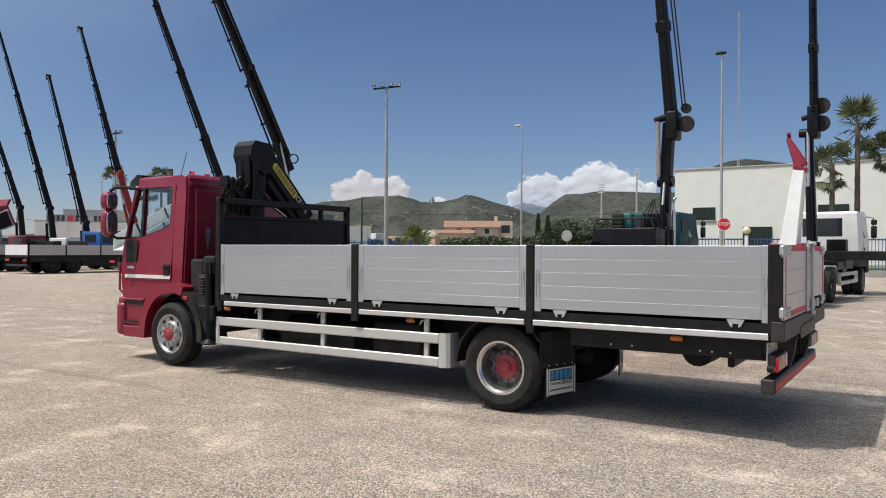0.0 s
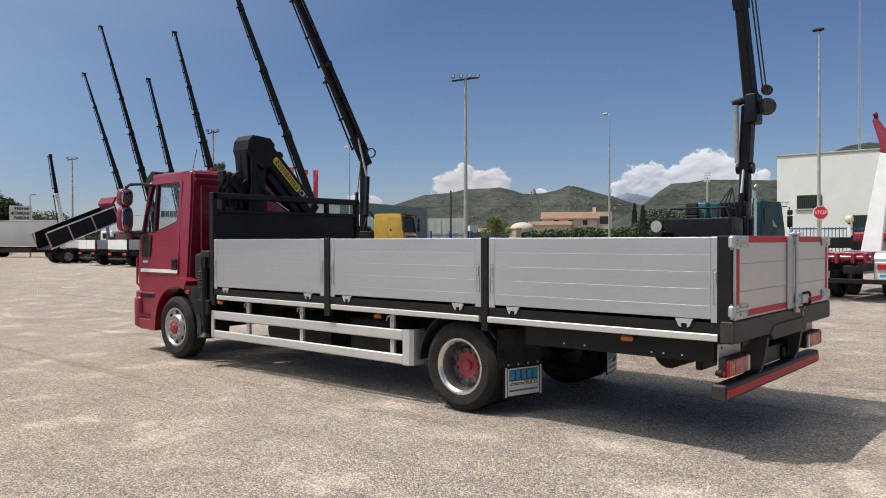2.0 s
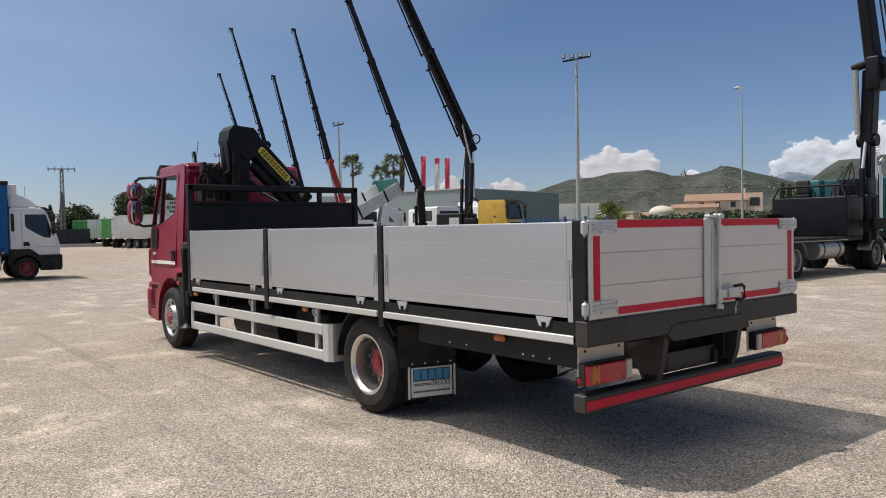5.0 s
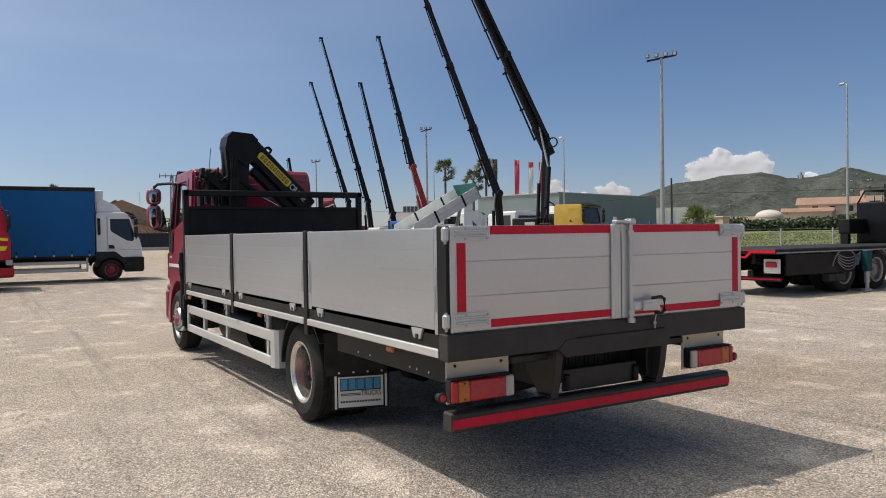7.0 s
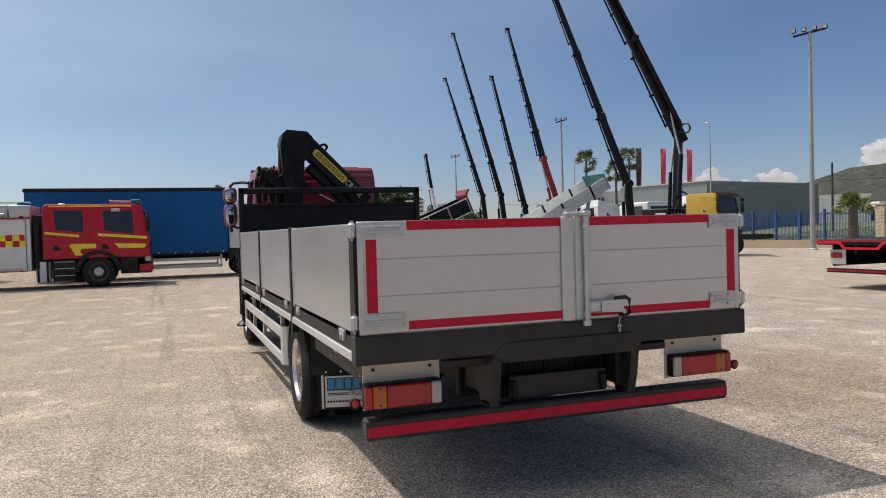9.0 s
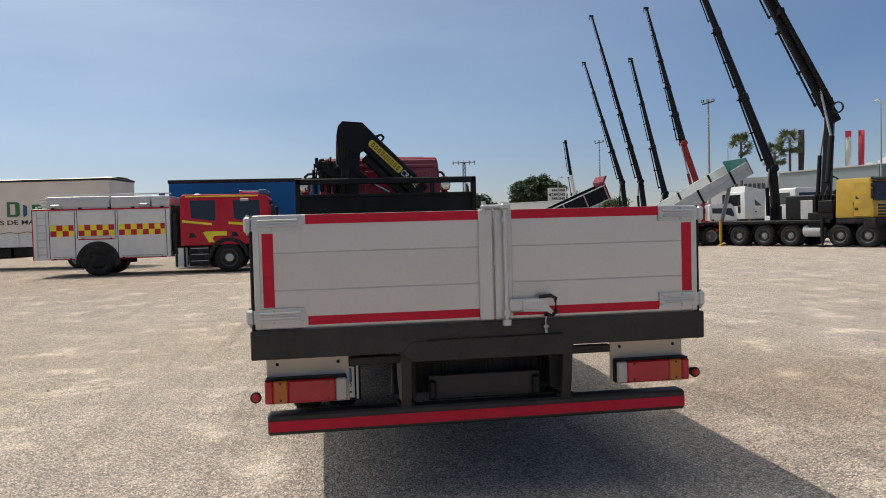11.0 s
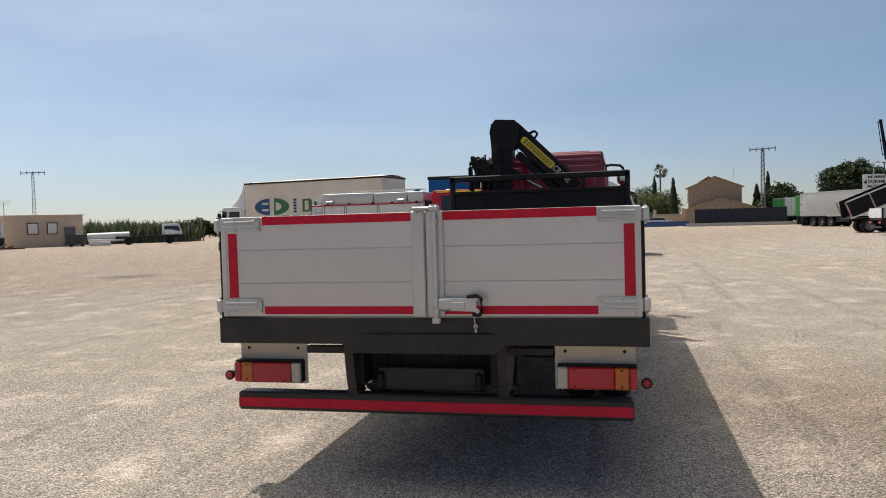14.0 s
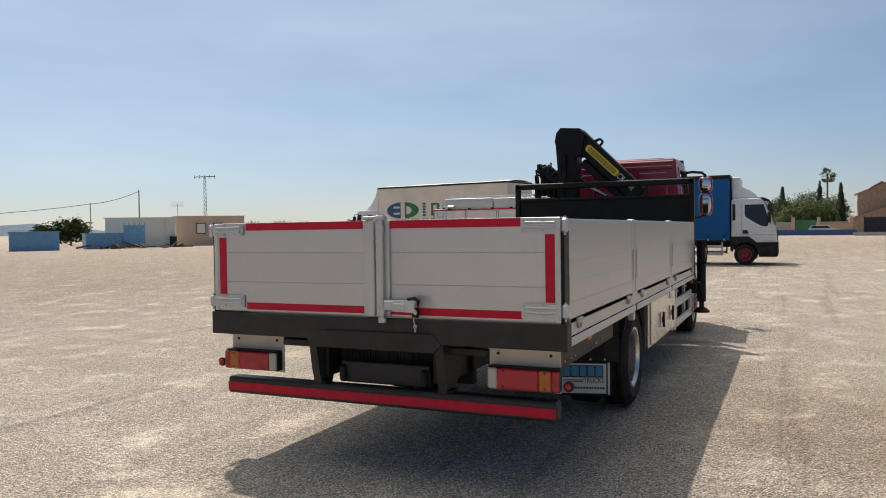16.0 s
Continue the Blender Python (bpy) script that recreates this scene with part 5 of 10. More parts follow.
    vs = [bm.verts.new(c) for c in ((a.x + 0.02, -h + 0.1, a.z), (a.x + 0.02, h - 0.1, a.z), (b.x + 0.02, h - 0.2, b.z), (b.x + 0.02, -h + 0.2, b.z))]
    bm.faces.new(vs)
    bmesh.ops.solidify(bm, geom=bm.faces[:], thickness=0.02)
    part("windscreen", bm, WINDOW, cab_)
    bm = bmesh.new()
    for k in range(4):
        z = z0 + 0.36 + 0.14 * k
        if z < waist - 0.15:
            box(bm, (x1, -h * 0.7, z), (x1 + 0.035, h * 0.7, z + 0.08), 0.01)
    part("grille", bm, BLACK_DULL, cab_)
    bm = bmesh.new()
    box(bm, (x1 - 0.45, -h, z0 - 0.22), (x1 + 0.10, h, z0 + 0.27), 0.06)
    box(bm, (x0 + 0.02, -h + 0.02, z0 + 0.02), (x1 - 0.3, h - 0.02, z0 + 0.30), 0.04)
    part("bumper", bm, bumper or BLACK_DULL, cab_)
    if visor:
        bm = bmesh.new()
        plate(bm, [(x1 - rake - 0.02, z1 + 0.04), (x1 - rake + 0.20, z1 - 0.06), (x1 - rake + 0.22, z1 - 0.12), (x1 - rake - 0.02, z1 - 0.08)], (), "y", -h + 0.15, h - 0.15)
        part("sun_visor", bm, BLACK_DULL, cab_)
    if roof_foil:
        bm = bmesh.new()
        vs = [[bm.verts.new((x, y * k, z)) for y in (-h + 0.12, -0.3, 0.3, h - 0.12)] for x, k, z in ((x1 - rake - 0.3, 0.85, z1 - 0.02), (x1 - rake - 0.5, 0.9, z1 + roof_foil * 0.35), (x0 + 0.4, 0.96, z1 + roof_foil * 0.85), (x0 + 0.12, 1.0, z1 + roof_foil), (x0 + 0.05, 1.0, z1 - 0.02))]
        for r, q in zip(vs, vs[1:]):
            for i in range(3):
                bm.faces.new((r[i], r[i + 1], q[i + 1], q[i]))
        for i in (0, 3):
            bm.faces.new([r[i] for r in vs][:: 1 if i else -1])
        bmesh.ops.recalc_face_normals(bm, faces=bm.faces[:])
        part("roof_deflector", bm, paint, cab_)
    return cab_


def frame_rails(th, x0, x1, z=0.8, mat_=None):
    for s in (-1, 1):
        quick("chassis_rail", mat_ or BLACK, th, ((x0, s * 0.42 - 0.05, z), (x1, s * 0.42 + 0.05, z + 0.24)), bev=0.006)


def axles(th, xs, r=0.5, w=0.3, half=1.2, dual_from=99, hub=None, disc=None):
    for x in xs:
        for s in (-1, 1):
            wheel(th, x, s * (half - w / 2), r, w, s, disc=disc or RIM, hub=hub or RIM, dual=x < dual_from, dish=0.09 if x < dual_from else 0.0)


def arches(th, xs, r, half=1.22):
    for x in xs:
        for s in (-1, 1):
            bm = bmesh.new()
            plate(bm, arc(x, r, r + 0.09, 170, 10, 14) + arc(x, r, r + 0.06, 10, 170, 14), (), "y", min(s * half, s * (half - 0.42)), max(s * half, s * (half - 0.42)))
            part("mudguard", bm, BLACK_DULL, th)


def tail_gear(th, x=0.0, z=0.75, half=1.15):
    for s in (-1, 1):
        lamp = quick("tail_lamp", LENS_RED, th, ((x - 0.06, min(s * (half - 0.42), s * half), z), (x, max(s * (half - 0.42), s * half), z + 0.13)))
        quick("amber_lens", LENS_AMBER, lamp, ((x - 0.066, min(s * (half - 0.1), s * half), z + 0.01), (x - 0.058, max(s * (half - 0.1), s * half), z + 0.12)))
    quick("underrun_bar", BLACK_DUSTY, th, ((x - 0.02, -1.15, z - 0.30), (x + 0.08, 1.15, z - 0.18)))


def boom(th, inv, pts, widths, paint, extras=True, paint_first=None):
    """A loader crane's boom of nested straight sections through world points; widths at each end."""
    P = [inv @ Vector(p) for p in pts]
    for i, (p, q) in enumerate(zip(P, P[1:])):
        w, w2 = widths[i], widths[i + 1]
        bm = bmesh.new()
        bar(bm, p, q, w * 0.8, w, w * 0.12, w2 * 0.8, w2)
        d = (q - p).normalized()
        c = q - d * min(0.35, (q - p).length * 0.1)
        bar(bm, c, q + d * 0.04, w2 * 0.95, w2 * 1.16, 0.01)
        sec = part("boom_section", bm, paint_first if (paint_first and i == 0) else paint, th)
        if extras:
            side = d.cross(Vector((0, 1, 0))).normalized() * (w * 0.95)
            bm = bmesh.new()
            cyl(bm, p.lerp(q, 0.12) + side, p.lerp(q, 0.97) + side * 0.75, w * 0.11, seg=8)
            for k in (0.14, 0.5, 0.95):
                bar(bm, p.lerp(q, k), p.lerp(q, k) + side * 1.1, w * 0.2, w * 0.2)
            part("ram", bm, paint, sec)


def sections(a, b, n, w0, w1):
    a, b = Vector(a), Vector(b)
    ks = [(i / n) ** 0.95 for i in range(n + 1)]
    return [tuple(a.lerp(b, k)) for k in ks], [w0 + (w1 - w0) * k for k in ks]


def crane_foot(th, inv, base, knee, paint, w=0.42, rod=True):
    """Turntable, column and lifting ram from the deck to the knee."""
    b, k = inv @ Vector(base), inv @ Vector(knee)
    bm = bmesh.new()
    cyl(bm, (b.x, b.y, 1.0), (b.x, b.y, b.z), w * 0.75, seg=18)
    box(bm, (b.x - 0.4, -1.2, 0.9), (b.x + 0.4, 1.2, 1.25), 0.02)
    bar(bm, b, k, w * 0.85, w, 0.04, w * 0.8, w * 0.95)
    cyl(bm, k - Vector((0, 0.3, 0)), k + Vector((0, 0.3, 0)), w * 0.5, seg=14)
    part("crane_column", bm, paint, th)
    if rod:
        bm = bmesh.new()
        o = Vector((-0.45, 0, 0))
        cyl(bm, b + o - Vector((0, 0, 0.5)), b.lerp(k, 0.5) + o * 0.9, 0.1, seg=12)
        part("ram_barrel", bm, paint, th)
        bm = bmesh.new()
        cyl(bm, b.lerp(k, 0.48) + o * 0.9, k + o * 0.4, 0.055, seg=12)
        part("ram_rod", bm, STEEL, th)


def dropside_body(th, L, z=1.1, h=0.62, board=None, rear=None, n=3):
    quick("deck", BLACK, th, ((0.02, -1.24, z - 0.14), (L, 1.24, z)), bev=0.01)
    for s in (-1, 1):
        for k in range(n):
            xa, xb = 0.1 + (L - 0.1) * k / n, 0.1 + (L - 0.1) * (k + 1) / n - 0.1
            y = s * 1.25
            sheet = quick("drop_side", board or ALU, th, ((xa, min(y, y - s * 0.03), z + 0.01), (xb, max(y, y - s * 0.03), z + h)), bev=0.008)
            bm = bmesh.new()
            for j in range(1, 4):
                box(bm, (xa + 0.03, min(y, y + s * 0.004), z + h * j / 4 - 0.004), (xb - 0.03, max(y, y + s * 0.004), z + h * j / 4 + 0.004))
            part("plank_joint", bm, STEEL, sheet)
            quick("stake_post", BLACK, th, ((xb, min(y, y - s * 0.06), z - 0.1), (xb + 0.1, max(y, y - s * 0.06), z + h + 0.02)), bev=0.008)
        quick("rear_post", BLACK, th, ((0.0, min(y, y - s * 0.06), z - 0.1), (0.1, max(y, y - s * 0.06), z + h + 0.02)), bev=0.008)
        quick("tailgate", rear or WHITE, th, ((-0.03, min(s * 0.01, s * 1.22), z + 0.01), (0.0, max(s * 0.01, s * 1.22), z + h)), bev=0.01)
    quick("headboard", BLACK_DULL, th, ((L, -1.24, z), (L + 0.06, 1.24, z + h + 0.3)))


def row_truck(name, label, m, L, cabp, tip, knee, base, wid=(0.42, 0.14), n=4, rear=None, foot=None, cab_h=2.9):
    th = thing(name, label, "truck", m, group="trucks parked in a row")
    inv = m.inverted()
    dropside_body(th, L, rear=rear)
    frame_rails(th, 0.3, L + 2.6)
    axles(th, (1.6, 2.9), 0.48, dual_from=99, disc=BLACK_DUSTY, hub=BLACK_DUSTY)
    axles(th, (L + 1.9,), 0.48, disc=DUSTY_DISC)
    for s in (-1, 1):
        # dark box that fills the space under the bed
        quick("dark_side_box", BLACK_DULL, th, ((3.45, min(s * 0.7, s * 1.2), 0.42), (max(3.9, L - 0.3), max(s * 0.7, s * 1.2), 0.95)), bev=0.03)
        quick("side_skirt", BLACK_DULL, th, ((0.15, s * 1.2 - 0.03, 0.72), (L, s * 1.2 + 0.03, 0.97)), bev=0.01)
    arches(th, (1.6, 2.9), 0.48)
    tail_gear(th)
    cab_over(th, L + 1.0, L + 3.0, 0.9, cab_h, cabp)
    crane_foot(th, inv, base, knee, foot or CRANE_BLACK, 0.4)
    pts, ws = sections(knee, tip, n, *wid)
    boom(th, inv, pts, ws, CRANE_BLACK)
    bm = bmesh.new()
    t = inv @ Vector(tip)
    box(bm, (t.x - 0.25, t.y - 0.06, t.z - 0.05), (t.x + 0.12, t.y + 0.06, t.z + 0.1), 0.02)
    tube(bm, [t + Vector((-0.22, 0, 0)), t + Vector((-0.24, 0, -0.25)), t + Vector((-0.18, 0, -0.32))], 0.03, 6)
    part("boom_head", bm, BLACK_DULL, th)
    return th


row_truck("dropside_crane_truck", "grey dropside truck with a tall dark crane boom", heading_y(-62.6, 29.0), 3.4, WHITE, (-64.6, 31.0, 15.9), (-62.6, 33.6, 4.8), (-62.7, 33.9, 2.3), (0.40, 0.12), rear=ALU, cab_h=2.4)
row_truck("dropside_crane_truck", "grey dropside truck with red rear doors and a tall dark boom", heading_y(-56.3, 28.4), 3.6, WHITE, (-58.6, 29.6, 18.5), (-57.6, 33.2, 4.6), (-57.4, 33.4, 2.2), (0.42, 0.12), 5, cab_h=2.3)
row_truck("dropside_crane_truck", "grey dropside truck with white tailgate and hooked dark boom", heading_y(-51.3, 25.0), 6.6, BLUE_CAB, (-54.1, 31.1, 14.0), (-52.6, 33.0, 3.4), (-52.4, 33.1, 2.2), (0.42, 0.15), 3, rear=WHITE, cab_h=2.75)
row_truck("dropside_crane_truck", "grey dropside truck with a red and black crane boom", heading_y(-46.0, 24.5), 7.0, WHITE, (-48.0, 29.75, 16.2), (-46.2, 31.4, 6.6), (-45.7, 32.6, 2.4), (0.42, 0.12), 5, foot=CRANE_RED, cab_h=2.35)

# red and black tipper with its body raised
m = heading_y(-58.6, 25.2)
th = thing("tipper_truck", "black and red tipper truck with raised body", "truck", m, group="trucks parked in a row")
frame_rails(th, 0.2, 8.0)
axles(th, (1.2, 2.6, 6.8), 0.5)
bm = bmesh.new()
A, B = Vector((-1.6, 0, 0.35)), Vector((5.2, 0, 3.15))
u = (B - A).normalized()
v = Vector((-u.z, 0, u.x))
O = lambda a, c: ((A + u * a + v * c).x, (A + u * a + v * c).z)
plate(bm, [O(1.7, 0), O(7.4, 0), O(7.4, 1.3), O(2.0, 1.3)], (), "y", -1.2, -1.15)
plate(bm, [O(1.7, 0), O(7.4, 0), O(7.4, 1.3), O(2.0, 1.3)], (), "y", 1.15, 1.2)
plate(bm, [O(1.7, 0), O(7.4, 0), O(7.4, 0.08), O(1.7, 0.08)], (), "y", -1.2, 1.2)
part("tipping_body", bm, BLACK, th)
bm = bmesh.new()
plate(bm, [O(7.35, 0), O(7.5, 0), O(7.5, 1.5), O(7.9, 1.9), O(7.75, 1.95), O(7.35, 1.6)], (), "y", -1.2, 1.2)
part("body_front", bm, MAROON, th)
for a, s in itertools.product((1.8, 3.5, 5.4, 7.3), (-1, 1)):
        bm = bmesh.new()
        plate(bm, [O(a - 0.05, 0), O(a + 0.05, 0), O(a + 0.05, 1.3), O(a - 0.05, 1.3)], (), "y", s * 1.2, s * 1.23)
        part("body_rib", bm, mat("pale_red_rib", (0.55, 0.32, 0.32), 0.5), th)
bm = bmesh.new()
for s in (-1, 1):
    plate(bm, [O(1.9, 1.22), O(7.4, 1.22), O(7.4, 1.32), O(1.9, 1.32)], (), "y", s * 1.2, s * 1.235)
    plate(bm, [O(1.7, 0.0), O(7.4, 0.0), O(7.4, 0.1), O(1.7, 0.1)], (), "y", s * 1.2, s * 1.235)
part("body_rim", bm, SIGN_WHITE, th)
bm = bmesh.new()
cyl(bm, (5.0, 0, 1.0), (4.6, 0, 3.9), 0.12)
part("tipping_ram", bm, STEEL, th)
cab_over(th, 6.0, 8.0, 0.9, 2.45, MAROON)

# far crane with a white lower boom
m = heading_y(-75.5, 31.8)
th = thing("crane_truck", "distant truck with white and dark telescopic crane", "truck", m, group="trucks parked in a row")
frame_rails(th, 0.2, 8.0)
axles(th, (1.2, 2.6, 6.8), 0.5)
cab_over(th, 6.2, 8.2, 0.9, 2.7, WHITE)
dropside_body(th, 5.0)
inv = m.inverted()
crane_foot(th, inv, (-74.3, 33.3, 1.8), (-74.2, 33.3, 2.6), WHITE, 0.5, False)
boom(th, inv, [(-74.2, 33.3, 2.4), (-74.5, 32.75, 6.2), (-74.75, 32.3, 9.9)], [0.42, 0.32, 0.22], CRANE_BLACK, True, WHITE)

# white tipper with a raised body and a teal gate
m = heading_y(-37.0, 25.45)
th = thing("tipper_truck", "white tipper truck with raised body and teal gate", "truck", m, group="trucks parked in a row")
frame_rails(th, 0.0, 9.0)
axles(th, (1.0, 2.3, 7.6), 0.5)
arches(th, (1.0, 2.3), 0.5)
tail_gear(th)
cab_over(th, 7.0, 9.0, 0.9, 2.9, WHITE)
A, B = Vector((0.2, 0, 1.4)), Vector((4.9, 0, 3.85))
u = (B - A).normalized()
v = Vector((-u.z, 0, u.x))
n = (B - A).length
for s in (-1, 1):
    bm = bmesh.new()
    plate(bm, [O(0, 0), O(n, 0), O(n, 0.75), O(0.4, 0.75)], (), "y", min(s * 1.22, s * 1.17), max(s * 1.22, s * 1.17))
    part("body_side", bm, mat("pale_body_paint", (0.60, 0.62, 0.60), 0.45, dirt=0.1), th)
    for a in (1.9, 4.0):
        bm = bmesh.new()
        plate(bm, [O(a, 0), O(a + 0.12, 0), O(a + 0.12, 0.77), O(a, 0.77)], (), "y", min(s * 1.22, s * 1.25), max(s * 1.22, s * 1.25))
        part("stake_post", bm, BLACK, th)
        bm = bmesh.new()
        plate(bm, [O(a, 0.06), O(a + 0.12, 0.06), O(a + 0.12, 0.75), O(a, 0.75)], (), "y", min(s * 1.17, s * 1.14), max(s * 1.17, s * 1.14))
        part("inner_post", bm, BLACK, th)
    bm = bmesh.new()
    plate(bm, [O(0.4, 0.37), O(n - 0.1, 0.37), O(n - 0.1, 0.39), O(0.4, 0.39)], (), "y", min(s * 1.22, s * 1.228), max(s * 1.22, s * 1.228))
    part("panel_joint", bm, STEEL, th)
bm = bmesh.new()
plate(bm, [O(0, 0), O(n, 0), O(n, 0.06), O(0, 0.06)], (), "y", -1.17, 1.17)
part("body_floor", bm, WHITE, th)
bm = bmesh.new()
plate(bm, [O(n - 0.06, 0), O(n, 0), O(n, 0.98), O(n - 0.06, 0.98)], (), "y", -1.22, 1.22)
part("body_front", bm, TEAL_LIGHT, th)
bm = bmesh.new()
cyl(bm, (3.6, 0, 1.0), (4.2, 0, 3.4), 0.11)
part("tipping_ram", bm, STEEL, th)

# yellow eight-wheeler with the big black crane, and the tall crane next to it
m = pose(-35.0, 28.5, 0, 0, 0, 26)
th = thing("heavy_crane_truck", "yellow heavy truck with a big black knuckle crane", "truck", m, group="trucks parked in a row")
inv = m.inverted()
frame_rails(th, 0.0, 10.0)
quick("deck", BLACK, th, ((0, -1.25, 1.12), (6.1, 1.25, 1.25)))
axles(th, (1.3, 2.7, 4.1), 0.52, 0.32, dual_from=99, hub=RIM, disc=DUSTY_DISC)
axles(th, (6.5, 7.75), 0.52, 0.32, hub=RIM, disc=DUSTY_DISC)
arches(th, (1.3, 2.7, 4.1), 0.52)
tail_gear(th)
cab_over(th, 6.35, 8.05, 1.05, 3.1, YELLOW, w=2.5, sleeper=0.7, visor=True, rake=0.16)
for s in (-1, 1):
    bm = bmesh.new()
    cyl(bm, (4.75, s * 0.95, 0.75), (5.6, s * 0.95, 0.75), 0.28, seg=20)
    part("fuel_tank", bm, GREY, th)
    valves = quick("valve_bank", BLACK, th, ((5.5, min(s * 0.55, s * 1.22), 1.6), (6.2, max(s * 0.55, s * 1.22), 2.15)), bev=0.04)
    for x in (5.56, 5.74, 5.92, 6.10):
        quick("control_lever", BLACK_DULL, valves, ((x - 0.02, s * 1.15 - 0.02, 2.13), (x + 0.02, s * 1.15 + 0.02, 2.42)), bev=0.008)
    bm = bmesh.new()
    tube(bm, [(5.6, s * 1.0, 2.15), (5.75, s * 0.8, 2.75), (5.6, s * 0.4, 3.2), (5.3, s * 0.2, 3.4)], 0.04, 8)
    part("hydraulic_hose", bm, BLACK_DULL, th)
bm = bmesh.new()
box(bm, (3.8, -1.1, 1.25), (5.35, 1.1, 2.45), 0.08)
box(bm, (5.0, -1.2, 1.25), (6.2, 1.2, 1.6), 0.03)
part("machinery_box", bm, BLACK, th)
quick("box_panel", GREY, th, ((4.6, -1.125, 1.3), (5.2, -1.10, 2.2)))
for x, s in ((0.3, -1), (0.3, 1), (5.75, -1), (5.75, 1)):
    bm = bmesh.new()
    cyl(bm, (x, s * 1.28, 0.25), (x, s * 1.28, 1.35), 0.08)
    lathe(bm, [(0, 0), (0.18, 0), (0.18, 0.04), (0.05, 0.08), (0.05, 0.25)], (x, s * 1.28, 0), "z", 14)
    part("outrigger_leg", bm, BLACK if x > 1 else YELLOW, th)
crane_foot(th, inv, (-30.0, 30.6, 2.3), (-30.8, 31.4, 6.4), CRANE_BLACK, 0.5)
pts, ws = sections((-30.8, 31.4, 6.4), (-32.4, 23.2, 22.6), 4, 0.48, 0.24)
boom(th, inv, pts, ws, CRANE_BLACK)
a0, a1 = Vector((-30.8, 31.4, 6.4)), Vector((-32.4, 23.2, 22.6))
u = (a1 - a0).normalized()
o = Vector((0.32, 0.08, 0.08))
for f0, f1, r in ((0.02, 0.30, 0.13), (0.30, 0.62, 0.07)):
    bm = bmesh.new()
    cyl(bm, inv @ (a0.lerp(a1, f0) + o), inv @ (a0.lerp(a1, f1) + o * 0.9), r, seg=10)
    part("extension_ram", bm, CRANE_BLACK, th)
for f in (0.03, 0.3, 0.62):
    bm = bmesh.new()
    bar(bm, inv @ a0.lerp(a1, f), inv @ (a0.lerp(a1, f) + o * 1.2), 0.3, 0.34, 0.02)
    part("ram_lug", bm, CRANE_BLACK, th)
bm = bmesh.new()
cyl(bm, inv @ Vector((-29.6, 30.4, 3.0)), inv @ Vector((-30.0, 30.9, 5.2)), 0.14, seg=12)
part("lift_ram", bm, CRANE_BLACK, th)
bm = bmesh.new()
cyl(bm, inv @ Vector((-30.0, 30.9, 5.1)), inv @ (a0.lerp(a1, 0.07) + o * 0.5), 0.06, seg=12)
part("lift_rod", bm, STEEL, th)
bm = bmesh.new()
bar(bm, inv @ (a0 - u * 0.5), inv @ (a0 + u * 1.3), 0.46, 0.54, 0.05)
part("knuckle_block", bm, CRANE_BLACK, th)
bm = bmesh.new()
k = inv @ Vector((-30.8, 31.4, 6.5))
lathe(bm, [(0.22, -0.04), (0.28, -0.04), (0.28, 0.04), (0.22, 0.04), (0.22, -0.04)], k + Vector((0.55, -0.3, 0.1)), "y", 16, False)
part("hose_reel", bm, BLACK_DULL, th)

m = heading_y(-36.0, 26.0, 0)
th = thing("crane_truck", "white truck carrying a tall slim dark crane", "truck", m, group="trucks parked in a row")
inv = m.inverted()
frame_rails(th, 0.0, 8.5)
axles(th, (1.3, 2.7, 7.0), 0.5)
cab_over(th, 6.2, 8.3, 1.0, 3.0, WHITE)
quick("deck", BLACK, th, ((0, -1.25, 1.1), (4.2, 1.25, 1.22)))
tail_gear(th)
crane_foot(th, inv, (-34.6, 30.9, 2.0), (-34.4, 30.6, 4.0), CRANE_BLACK, 0.4)
pts, ws = sections((-34.4, 30.6, 4.0), (-39.4, 26.0, 22.8), 5, 0.44, 0.16)
boom(th, inv, pts, ws, CRANE_BLACK)

# two tractor units parked behind the row
for x, y, p in ((-42.0, 37.5, WHITE), (-48.65, 33.2, WHITE)):
    m = heading_y(x, y, 4)
    th = thing("tractor_unit", "white tractor unit parked behind the row", "truck", m, group="tractor units")
    frame_rails(th, 0.0, 5.5)
    axles(th, (1.0, 4.8), 0.5)
    cab_over(th, 3.5, 5.7, 1.0, 3.3, p, sleeper=0.6, roof_foil=0.35)
    bm = bmesh.new()
    cyl(bm, (3.2, 0.9, 1.0), (3.2, 0.9, 3.1), 0.13, seg=12)
    box(bm, (3.0, 0.3, 1.0), (3.35, 0.8, 2.9), 0.05)
    part("exhaust_stack", bm, BLACK_DULL, th)

# teal eight-wheeler with a black flat deck and a crane behind the cab
m = heading_y(-9.88, 20.33)
th = thing("flat_deck_crane_truck", "black flat-deck truck with teal cab and black crane", "truck", m)
inv = m.inverted()
frame_rails(th, 0.3, 13.0)
deck = quick("deck", BLACK_DULL, th, ((0, -1.25, 1.02), (8.6, 1.25, 1.15)), bev=0.02)
bm = bmesh.new()
for s in (-1, 1):
    box(bm, (0.02, min(s * 1.255, s * 1.265), 1.04), (7.5, max(s * 1.255, s * 1.265), 1.07))
part("edge_strip", bm, STEEL, deck, kind="stuff")
bm = bmesh.new()
plate(bm, [(-1.25, 1.12), (1.25, 1.12), (1.25, 1.05), (0.6, 1.05), (0.45, 0.92), (-0.45, 0.92), (-0.6, 1.05), (-1.25, 1.05)], [[(-0.55, 1.10), (0.55, 1.10), (0.42, 0.97), (-0.42, 0.97)]], "x", -0.03, -0.01)
part("tape_frame", bm, TAPE_RED, deck)
